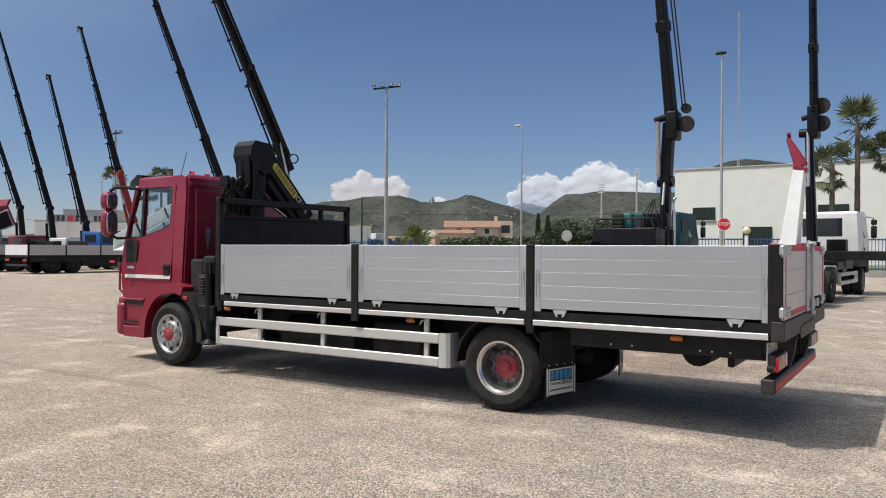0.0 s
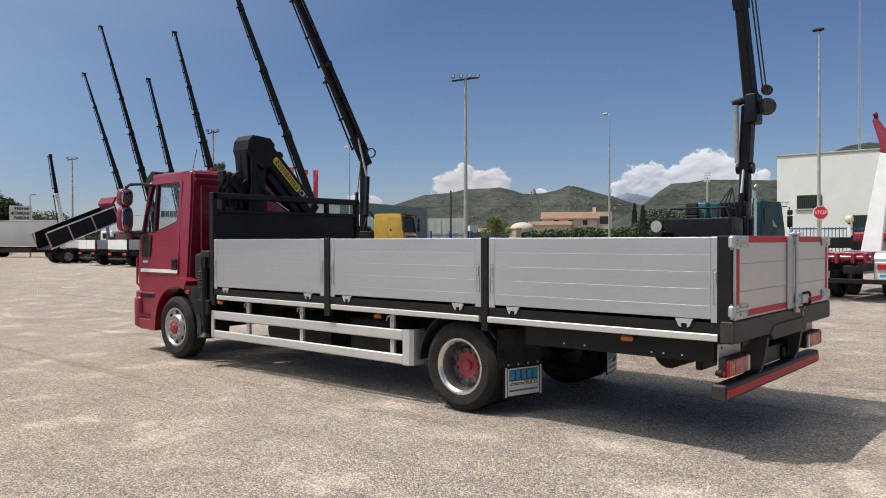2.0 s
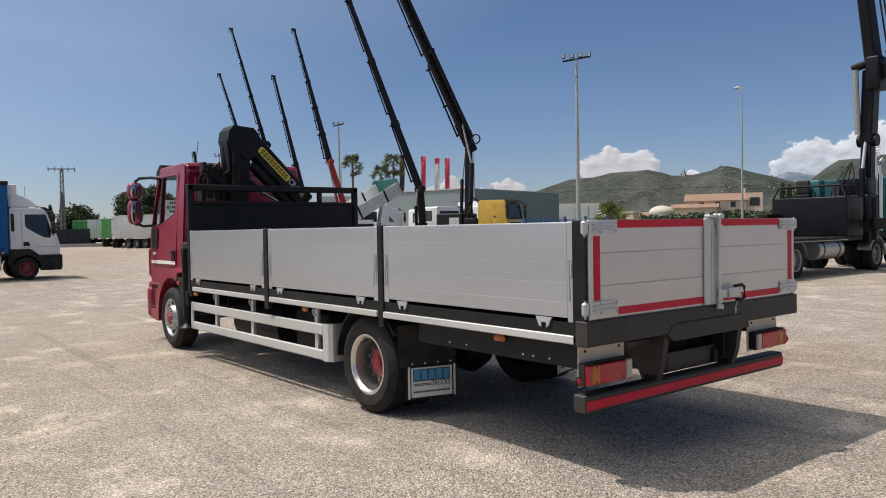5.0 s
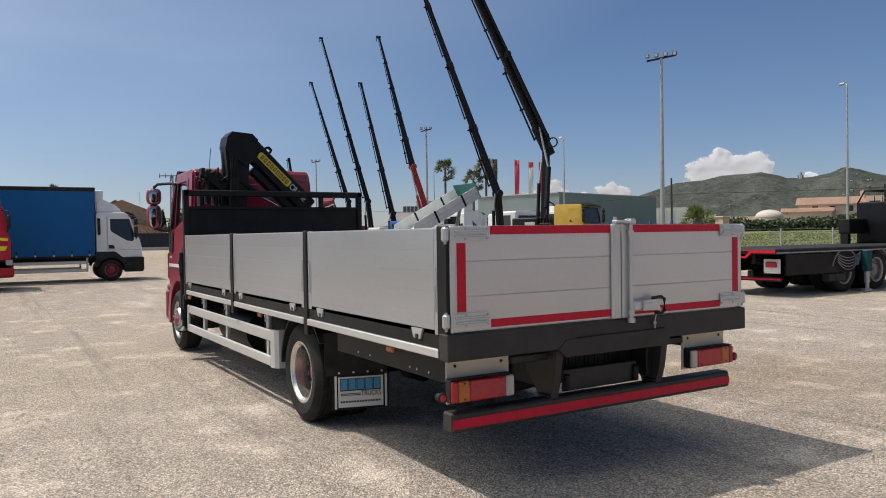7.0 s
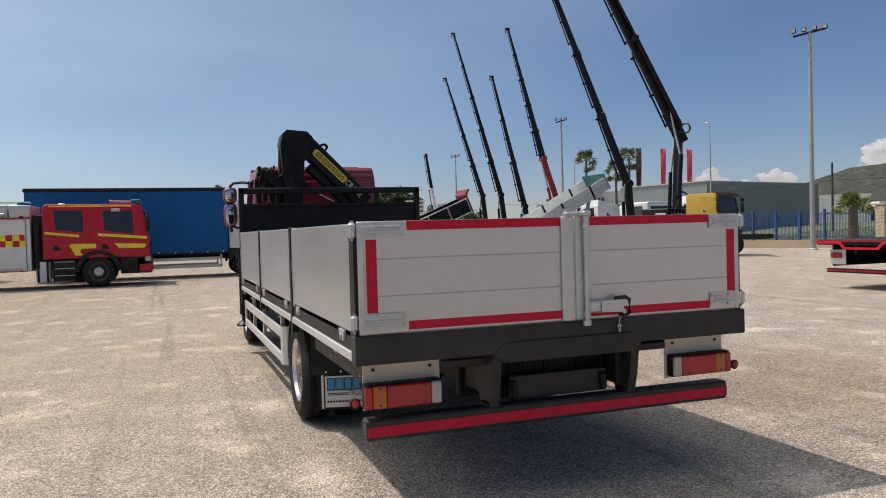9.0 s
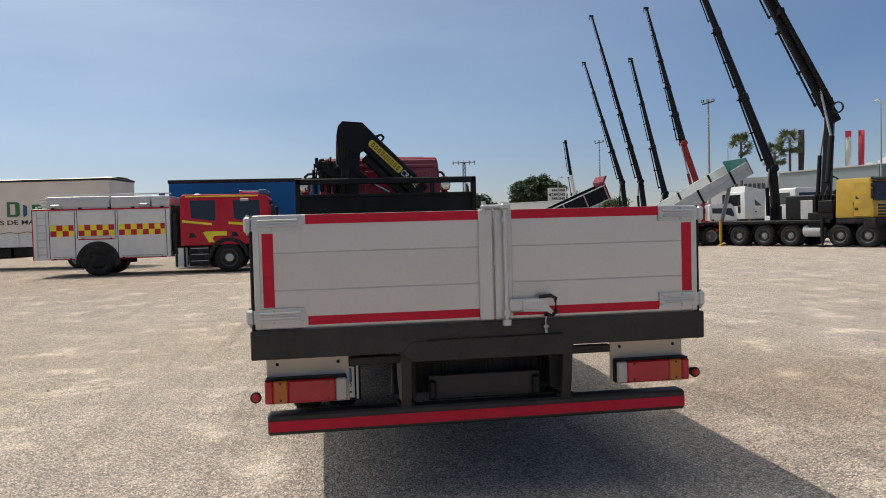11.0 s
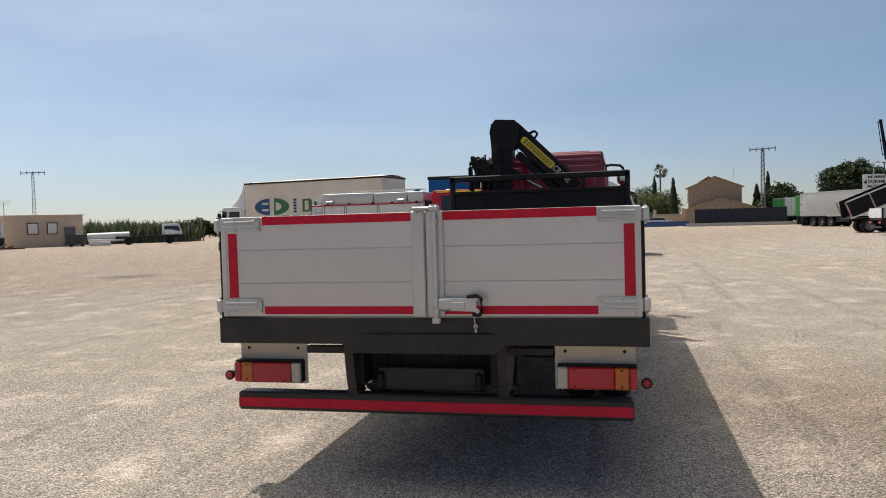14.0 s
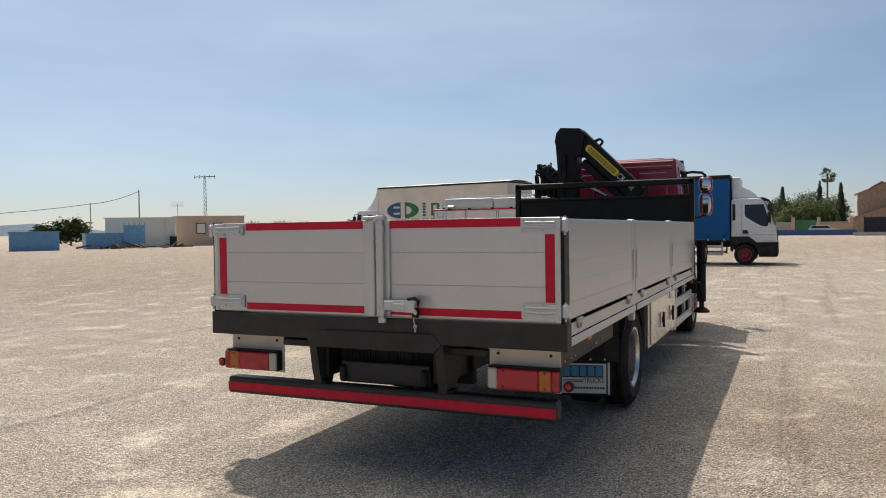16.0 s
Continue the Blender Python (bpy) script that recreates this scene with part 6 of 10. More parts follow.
for s in (-1, 1):
    plate_ = quick("lamp_plate", SIGN_WHITE, th, ((0.3, min(s * 0.7, s * 1.15), 0.55), (0.33, max(s * 0.7, s * 1.15), 0.90)))
    quick("tail_lamp", LENS_RED, plate_, ((0.24, min(s * 0.78, s * 1.08), 0.70), (0.3, max(s * 0.78, s * 1.08), 0.83)), bev=0.02)
quick("underrun_bar", BLACK, th, ((0.25, -1.2, 0.36), (0.35, 1.2, 0.46)))
for s in (-1, 1):
    quick("side_skirt", BLACK, th, ((0.45, s * 1.19 - 0.03, 0.50), (3.3, s * 1.19 + 0.03, 1.015)), bev=0.01)
    quick("skirt_box", BLACK_DUSTY, th, ((2.2, min(s * 1.0, s * 1.21), 0.28), (2.9, max(s * 1.0, s * 1.21), 0.49)), bev=0.02)
quick("red_strip", TAPE_RED, th, ((0.246, -1.2, 0.395), (0.25, 1.2, 0.435)), bev=0)
axles(th, (2.85, 4.3), 0.52, 0.3, dual_from=99, disc=RIM)
axles(th, (9.75, 12.4), 0.52, 0.3)
bm = bmesh.new()
cyl(bm, (11.05, -1.22, 0.72), (11.05, -0.85, 0.72), 0.26, seg=20)
part("air_tank", bm, ALU_CAST, th)
for s in (-1, 1):
    bm = bmesh.new()
    cyl(bm, (3.58, s * 1.36, 0.22), (3.58, s * 1.36, 0.6), 0.07)
    lathe(bm, [(0, 0), (0.16, 0), (0.16, 0.03), (0.05, 0.07), (0.05, 0.22)], (3.58, s * 1.36, 0), "z", 14)
    part("leg_foot", bm, STEEL, th)
    bm = bmesh.new()
    box(bm, (3.48, s * 1.36 - 0.09, 0.5), (3.68, s * 1.36 + 0.09, 1.05), 0.02)
    part("outrigger_leg", bm, TEAL, th)
    for x in (2.85, 4.3, 9.75):
        bm = bmesh.new()
        plate(bm, arc(x, 0.52, 0.59, 165, 15, 12) + arc(x, 0.52, 0.56, 15, 165, 12), (), "y", min(s * 1.24, s * 0.8), max(s * 1.24, s * 0.8))
        part("mudguard", bm, STEEL, th)
    bm = bmesh.new()
    for k in range(5):
        tube(bm, sag((2.4, s * 1.3, 0.98 - 0.05 * k), (3.4, s * 1.3, 1.0 - 0.04 * k), 0.12 + 0.03 * k, 6), 0.009, 6)
    part("hydraulic_hose", bm, STEEL, th)
bm = bmesh.new()
box(bm, (7.5, -1.22, 1.15), (8.7, 1.22, 2.42), 0.04)
mach = part("machinery_box", bm, CRANE_BLACK, th)
bm = bmesh.new()
for s in (-1, 1):
    tube(bm, [(7.52, s * 1.18, 2.4), (7.6, s * 1.0, 2.78), (8.6, s * 1.0, 2.78)], 0.03)
    for y in (0.2, 0.45, 0.7):
        tube(bm, [(7.6, s * y, 2.4), (7.6, s * y, 2.6)], 0.015, 5)
tube(bm, [(7.6, -1.0, 2.78), (7.6, 1.0, 2.78)], 0.035)
part("hand_rail", bm, BLACK, mach)
quick("rear_counter_beam", BLACK, th, ((6.6, 0.9, 1.45), (7.5, 1.25, 1.9)), ((6.6, 0.95, 1.15), (6.75, 1.2, 1.5)))
bm = bmesh.new()
for k in range(7):
    box(bm, (7.8, -1.235, 1.45 + 0.09 * k), (8.4, -1.22, 1.50 + 0.09 * k))
part("louvre", bm, BLACK_DULL, mach)
# added block in lighter teal, standing for the sunlit edge of the cab
quick("lit_cab_edge", TEAL_LIGHT, th, ((8.1, -0.1, 2.4), (8.5, 0.4, 3.0)), bev=0.05)
quick("operator_seat", BLACK_DULL, th, ((7.9, 0.15, 2.4), (8.3, 0.6, 2.55)), ((7.9, 0.15, 2.55), (8.02, 0.6, 3.0)), bev=0.05)
for s in (-1, 1):
    bm = bmesh.new()
    cyl(bm, (5.6, s * 0.98, 0.78), (7.2, s * 0.98, 0.78), 0.3, seg=22)
    tank = part("fuel_tank", bm, ALU_CAST, th)
    for x in (5.9, 6.9):
        bm = bmesh.new()
        cyl(bm, (x - 0.03, s * 0.98, 0.78), (x + 0.03, s * 0.98, 0.78), 0.31, seg=22)
        part("tank_strap", bm, BLACK, tank)
cab_over(th, 10.7, 13.5, 1.0, 3.15, TEAL, w=2.5, sleeper=1.05, rake=0.2)
for s in (-1, 1):
    quick("sleeper_window", CRANE_BLACK, th, ((11.0, min(s * 1.235, s * 1.20), 2.25), (11.6, max(s * 1.235, s * 1.20), 2.85)), bev=0.01)
quick("stowed_beam", BLACK, th, ((9.3, -4.6, 1.35), (9.6, 1.2, 1.72)), ((9.25, -4.75, 1.3), (9.65, -4.6, 1.78)))
bm = bmesh.new()
cyl(bm, (10.35, -1.05, 1.3), (10.35, -1.05, 3.2), 0.1, seg=16)
tube(bm, [(10.35, -1.05, 3.2), (10.35, -1.05, 3.5), (10.38, -1.07, 3.62), (10.45, -1.12, 3.7)], 0.06)
part("exhaust_pipe", bm, CHROME, th)
quick("crane_base", CRANE_BLACK, th, ((9.15, -1.2, 1.2), (9.85, 0.1, 2.5)), ((9.2, -1.15, 2.5), (9.8, -0.2, 3.05)), bev=0.05)
for k in range(4):
    bm = bmesh.new()
    tube(bm, [(9.1, -0.9 + 0.25 * k, 2.4), (9.0, -0.8 + 0.2 * k, 2.9), (9.2, -0.7 + 0.1 * k, 3.3), (9.3, -0.6, 3.6)], 0.025, 6)
    part("hydraulic_hose", bm, BLACK_DULL, th)
crane_foot(th, inv, (-8.9, 29.9, 2.4), (-8.95, 30.1, 4.3), CRANE_BLACK, 0.42)
bm = bmesh.new()
bar(bm, inv @ Vector((-8.95, 30.1, 4.2)), inv @ Vector((-8.8, 30.0, 6.6)), 0.40, 0.5, 0.04)
k = inv @ Vector((-8.65, 29.9, 6.5))
box(bm, (k.x - 0.3, k.y - 0.25, k.z - 0.6), (k.x + 0.45, k.y + 0.2, k.z + 0.5), 0.08)
cyl(bm, k + Vector((-0.3, 0.6, 0.15)), k + Vector((0.1, -0.2, 0.45)), 0.13, seg=12)
part("knuckle_arm", bm, CRANE_BLACK, th)
bm = bmesh.new()
for z, r in ((0.0, 1.0), (0.6, 0.6)):
    lathe(bm, [(0, -0.12), (0.30 * r, -0.12), (0.32 * r, 0), (0.30 * r, 0.12), (0, 0.12)], k + Vector((0.1, -0.5, z)), "x", 18)
part("winch_drum", bm, BLACK_DULL, th)
bm = bmesh.new()
cyl(bm, inv @ Vector((-9.15, 29.8, 4.5)), inv @ Vector((-9.1, 29.5, 6.6)), 0.09)
part("ram_rod", bm, STEEL, th)
pts, ws = sections((-8.7, 30.0, 6.6), (-9.15, 26.9, 20.5), 4, 0.50, 0.26)
boom(th, inv, pts, ws, CRANE_BLACK, False)
bm = bmesh.new()
for o in (0.0, 0.12):
    cyl(bm, inv @ Vector((-8.25 + o, 29.9, 7.0)), inv @ Vector((-8.9 + o, 27.0, 19.5)), 0.03, seg=6)
part("winch_rope", bm, BLACK_DULL, th)

# hook-lift truck with a white arm and a slim crane behind its white cab
m = heading_y(-4.10, 23.0, -4.0)
th = thing("hook_lift_truck", "white-cabbed hook-lift truck with red roller frame and black crane", "truck", m)
inv = m.inverted()
frame_rails(th, 0.2, 10.2)
axles(th, (2.15, 3.5), 0.5, dual_from=99, disc=DUSTY_DISC)
axles(th, (9.3,), 0.5)
for s in (-1, 1):
    bm = bmesh.new()
    plate(bm, arc(2.15, 0.5, 0.66, 175, 90, 8) + [(3.5, 1.16)] + arc(3.5, 0.5, 0.66, 90, 5, 8) + arc(3.5, 0.5, 0.62, 5, 90, 8) + [(2.15, 1.12)] + arc(2.15, 0.5, 0.62, 90, 175, 8), (), "y", min(s * 1.25, s * 0.72), max(s * 1.25, s * 0.72))
    part("chrome_wing", bm, ALU_CAST, th)
    bm = bmesh.new()
    plate(bm, [(0.56, 1.02), (0.57, 1.15), (0.65, 1.27), (0.8, 1.33), (1.5, 1.34), (1.5, 1.31), (0.82, 1.30), (0.68, 1.24), (0.61, 1.13), (0.60, 1.02)], (), "y", min(s * 1.28, s * 0.66), max(s * 1.28, s * 0.66))
    part("rear_wing", bm, ALU_CAST, th)
    back = quick("lamp_panel", ALU_CAST, th, ((0.55, min(s * 0.65, s * 1.25), 0.55), (0.6, max(s * 0.65, s * 1.25), 1.05)), bev=0.02)
    quick("tail_lamp", LENS_RED, back, ((0.50, min(s * 0.75, s * 1.2), 0.86), (0.55, max(s * 0.75, s * 1.2), 1.0)))
    quick("amber_lens", LENS_AMBER, back, ((0.49, min(s * 1.1, s * 1.19), 0.865), (0.5, max(s * 1.1, s * 1.19), 0.995)), bev=0)
    quick("number_bar", SIGN_WHITE, back, ((0.535, min(s * 0.75, s * 1.2), 0.6), (0.55, max(s * 0.75, s * 1.2), 0.75)))
    quick("print_bar", SIGN_BLUE, back, ((0.53, min(s * 0.8, s * 1.15), 0.66), (0.535, max(s * 0.8, s * 1.15), 0.73)), bev=0)
bm = bmesh.new()
cyl(bm, (0.5, -0.62, 1.15), (0.5, 0.62, 1.15), 0.075)
part("rear_roller", bm, RED, th)
for y in (-0.5, -0.2, 0.2, 0.5):
    quick("roller_block", RED, th, ((0.36, y - 0.05, 1.0), (0.8, y + 0.05, 1.28)), bev=0.02)
quick("roller_frame", RED, th, ((0.6, -0.5, 1.05), (6.6, 0.5, 1.3)), bev=0.03)
quick("hydraulic_block", BLACK, th, ((0.4, -0.35, 0.72), (0.7, 0.05, 0.95)), bev=0.03)
quick("side_beam", BLACK, th, ((4.3, -1.2, 1.0), (7.2, -0.6, 1.28)), ((4.3, 0.6, 1.0), (7.2, 1.2, 1.28)), bev=0.02)
quick("underrun_bar", BLACK, th, ((0.3, -1.2, 0.48), (0.4, 1.2, 0.6)))
bm = bmesh.new()
b0, b1 = inv @ Vector((-3.9, 26.0, 1.2)), inv @ Vector((-3.6, 26.3, 4.1))
bar(bm, b0, b1, 0.55, 0.62, 0.03, 0.34, 0.40)
arm_ = part("hook_arm", bm, WHITE, th)
quick("arm_pivot", RED, arm_, ((b0.x - 0.2, b0.y - 0.5, 1.6), (b0.x + 0.2, b0.y + 0.5, 1.85)), bev=0.05)
bm = bmesh.new()
b2 = inv @ Vector((-3.54, 26.3, 4.25))
b3 = inv @ Vector((-3.94, 26.3, 5.15))
bar(bm, b1, b2, 0.36, 0.42, 0.02, 0.34, 0.44)
bar(bm, b2, b3, 0.34, 0.40, 0.02, 0.12, 0.14)
tube(bm, [b3, b3 + Vector((-0.05, 0, 0.12)), b3 + Vector((0.1, 0, 0.18)), b3 + Vector((0.2, 0, 0.06))], 0.05)
part("hook", bm, RED, th)
cab_over(th, 8.3, 10.5, 1.0, 3.05, WHITE, sleeper=0.8, rake=0.2)
quick("cross_beam", BLACK, th, ((5.35, -3.6, 1.3), (5.65, 1.25, 1.6)))
quick("control_stand", BLACK, th, ((6.3, -1.1, 1.28), (6.8, -0.5, 2.0)), bev=0.03)
for s in (-1, 1):
    quick("side_guard", ALU_BAR, th, ((4.6, s * 1.18 - 0.05, 0.5), (8.0, s * 1.18 + 0.05, 0.62)), ((4.6, s * 1.18 - 0.05, 0.78), (8.0, s * 1.18 + 0.05, 0.9)), ((4.6, s * 1.18 - 0.05, 0.5), (4.7, s * 1.18 + 0.05, 0.9)), ((7.9, s * 1.18 - 0.05, 0.5), (8.0, s * 1.18 + 0.05, 0.9)))
crane_foot(th, inv, (-3.48, 28.5, 1.9), (-3.62, 28.5, 5.6), CRANE_BLACK, 0.30)
bm = bmesh.new()
k = inv @ Vector((-3.5, 28.5, 6.0))
box(bm, (k.x - 0.25, k.y - 0.2, k.z - 0.6), (k.x + 0.3, k.y + 0.15, k.z + 0.5), 0.06)
cyl(bm, k + Vector((0, 0.35, 0.1)), k + Vector((0, -0.1, 0.2)), 0.09, seg=12)
part("knuckle", bm, CRANE_BLACK, th)
for z in (-0.1, 0.5):
    bm = bmesh.new()
    lathe(bm, [(0, -0.08), (0.26, -0.08), (0.28, 0), (0.26, 0.08), (0, 0.08)], k + Vector((0.1, -0.24, z)), "x", 18)
    part("winch_drum", bm, BLACK_DULL, th)
pts, ws = sections((-3.46, 28.5, 6.0), (-3.6, 28.3, 15.5), 4, 0.32, 0.2)
boom(th, inv, pts, ws, CRANE_BLACK)

# blue curtain-sider with a white cab
m = heading_y(-30.95, 0.2)
th = thing("curtainsider_truck", "white-cabbed truck with a blue tarpaulin body", "truck", m)
bm = bmesh.new()
box(bm, (0.5, -1.27, 0.98), (7.92, 1.27, 3.5), 0.02)
bodyb = part("curtain_body", bm, BLUE_TARP, th)
bm = bmesh.new()
box(bm, (0.46, -1.285, 3.49), (7.96, 1.285, 3.64), 0.02)
box(bm, (0.46, -1.28, 0.92), (7.96, 1.28, 1.0), 0.01)
part("body_rail", bm, BLACK_DULL, bodyb)
for x, s in itertools.product(np.arange(0.9, 7.8, 0.62), (-1, 1)):
    buckle = quick("curtain_buckle", BLACK_DULL, bodyb, ((x - 0.022, min(s * 1.272, s * 1.29), 0.86), (x + 0.022, max(s * 1.272, s * 1.29), 1.20)), bev=0.005)
    quick("buckle_clip", STEEL, buckle, ((x - 0.03, min(s * 1.29, s * 1.30), 0.98), (x + 0.03, max(s * 1.29, s * 1.30), 1.06)), bev=0.004)
frame_rails(th, 0.4, 9.6, 0.7)
axles(th, (2.3,), 0.41, dual_from=99, hub=RED_HUB, disc=BLACK_DULL)
axles(th, (8.5,), 0.41, half=1.25, hub=RED_HUB, disc=RED_HUB)
for s in (-1, 1):
    bm = bmesh.new()
    for z in (0.38, 0.68):
        box(bm, (3.2, min(s * 1.2, s * 1.24), z), (7.65, max(s * 1.2, s * 1.24), z + 0.12), 0.01)
    for x in (3.2, 4.4, 7.6):
        box(bm, (x, min(s * 1.2, s * 1.24), 0.38), (x + 0.07, max(s * 1.2, s * 1.24), 0.92), 0.01)
    part("side_guard", bm, ALU_BAR, th)
# rounded forward-control cab, with a black skirt over the wheel
H = 1.2
bm = bmesh.new()
plate(bm, [(7.98, 1.10), (7.98, 2.60), (8.06, 2.68), (9.05, 2.68), (9.20, 2.56), (9.60, 1.56), (9.68, 1.22), (9.68, 0.88), (8.92, 0.88), (8.66, 1.10)], (), "y", -H, H)
for v in bm.verts:
    if v.co.z > 1.6:
        v.co.y *= 1 - 0.06 * (v.co.z - 1.6)
    if v.co.x > 9.1:
        v.co.y *= 1 - 0.10 * (v.co.x - 9.1)
bmesh.ops.bevel(bm, geom=[e for e in bm.edges if len(e.link_faces) == 2 and e.calc_face_angle() > 0.4], offset=0.06, segments=3, affect="EDGES", profile=0.6)
cab_ = part("cab", bm, WHITE, th)
bm = bmesh.new()
vs = [bm.verts.new(c) for c in ((9.635, -1.05, 1.58), (9.635, 1.05, 1.58), (9.255, 0.98, 2.50), (9.255, -0.98, 2.50))]
bm.faces.new(vs)
bmesh.ops.solidify(bm, geom=bm.faces[:], thickness=0.02)
part("windscreen", bm, WINDOW, cab_)
bm = bmesh.new()
plate(bm, [(8.98, 2.70), (9.20, 2.70), (9.40, 2.60), (9.50, 2.44), (9.44, 2.44), (9.34, 2.54), (9.16, 2.62), (8.98, 2.64)], (), "y", -1.02, 1.02)
part("sun_visor", bm, BLACK_DULL, cab_)
quick("grille", BLACK_DULL, cab_, ((9.67, -0.85, 0.95), (9.70, 0.85, 1.38)), bev=0.01)
PANE_LINE = [(8.49, 2.42), (8.49, 2.02), (8.53, 1.92), (8.86, 1.70), (9.10, 1.56), (9.30, 1.53), (9.36, 1.58), (9.36, 1.86), (9.20, 2.42)]
for s in (-1, 1):
    def on_side(bm):
        for v in bm.verts:
            if v.co.z > 1.6:
                v.co.y *= 1 - 0.06 * (v.co.z - 1.6)
            if v.co.x > 9.1:
                v.co.y *= 1 - 0.10 * (v.co.x - 9.1)
        return bm
    ya, yb = sorted((s * (H - 0.01), s * (H + 0.012)))
    bm = bmesh.new()
    plate(bm, [(8.40, 1.22), (9.50, 1.22), (9.52, 1.62), (9.24, 2.50), (8.40, 2.50)], (PANE_LINE,), "y", ya, yb)
    door_ = part("door", on_side(bm), WHITE, cab_)
    bm = bmesh.new()
    plate(bm, PANE_LINE, (), "y", ya, ya + 0.016)
    part("side_window", on_side(bm), WINDOW, door_)
    bm = bmesh.new()
    plate(bm, [(x + (0.02 if x < 9 else -0.0), z) for x, z in PANE_LINE], ([(x * 0.93 + 8.93 * 0.07, z * 0.93 + 1.97 * 0.07) for x, z in PANE_LINE],), "y", ya + 0.004, yb + 0.004)
    part("window_seal", on_side(bm), BLACK_DULL, door_)
    bm = bmesh.new()
    plate(bm, [(8.415, 1.25), (8.62, 1.25), (8.64, 1.30), (8.58, 1.40), (8.415, 1.40)], (), "y", ya, yb + 0.01)
    part("door_handle", on_side(bm), BLACK_DULL, door_)
    for p_, q_ in (((8.37, 1.22), (8.395, 2.5)), ((8.40, 1.19), (9.6, 1.215))):
        bm = bmesh.new()
        box(bm, (p_[0], ya, p_[1]), (q_[0], yb - 0.008, q_[1]))
        part("door_seam", on_side(bm), GREY, cab_)
    bm = bmesh.new()
    plate(bm, [(8.03, 1.82), (8.06, 1.79), (8.12, 1.79), (8.14, 1.84), (8.14, 2.42), (8.11, 2.45), (8.05, 2.45), (8.03, 2.42)], (), "y", ya, yb)
    part("side_vent", on_side(bm), BLACK_DULL, cab_)
    bm = bmesh.new()
    plate(bm, [(7.95, 0.55), (7.95, 1.14), (8.62, 1.14), (8.70, 1.10), (8.94, 0.90), (9.70, 0.90), (9.72, 0.84), (9.72, 0.42), (9.66, 0.32), (9.02, 0.32)] + arc(8.5, 0.40, 0.50, 0, 165, 12), (), "y", min(s * (H - 0.35), s * (H + 0.02)), max(s * (H - 0.35), s * (H + 0.02)))
    part("wheel_skirt", bm, BLACK_DULL, cab_)
    quick("headlamp", LENS_WHITE, cab_, ((9.66, min(s * 0.72, s * 1.12), 0.62), (9.735, max(s * 0.72, s * 1.12), 0.84)), bev=0.03)
    bm = bmesh.new()
    tube(bm, [(9.2, s * 1.1, 2.55), (9.42, s * 1.36, 2.5), (9.42, s * 1.38, 1.7), (9.45, s * 1.12, 1.62)], 0.02, 6)
    arm_ = part("mirror_arm", bm, BLACK_DULL, cab_)
    for za, zb in ((2.18, 2.44), (1.68, 2.12)):
        quick("mirror", BLACK_DULL, arm_, ((9.34, s * 1.38 - 0.11, za), (9.47, s * 1.38 + 0.11, zb)), bev=0.05)
quick("front_bumper", BLACK_DULL, cab_, ((9.5, -1.18, 0.32), (9.71, 1.18, 0.9)), bev=0.05)
# roof deflector with cheeks
bm = bmesh.new()
plate(bm, [(8.0, 2.66), (8.0, 3.02), (8.14, 3.22), (8.26, 3.20), (8.72, 2.98), (8.94, 2.78), (8.98, 2.66)], (), "y", -1.02, 1.02)
for v in bm.verts:
    v.co.y *= 1 - 0.18 * (v.co.z - 2.66) - 0.12 * max(0, v.co.x - 8.3)
bmesh.ops.bevel(bm, geom=[e for e in bm.edges if len(e.link_faces) == 2 and e.calc_face_angle() > 0.4], offset=0.05, segments=3, affect="EDGES")
part("roof_deflector", bm, WHITE, cab_)
bm = bmesh.new()
box(bm, (7.98, -0.9, 2.95), (8.3, 0.9, 3.55), 0.05)
part("fridge_unit", bm, WHITE, th)

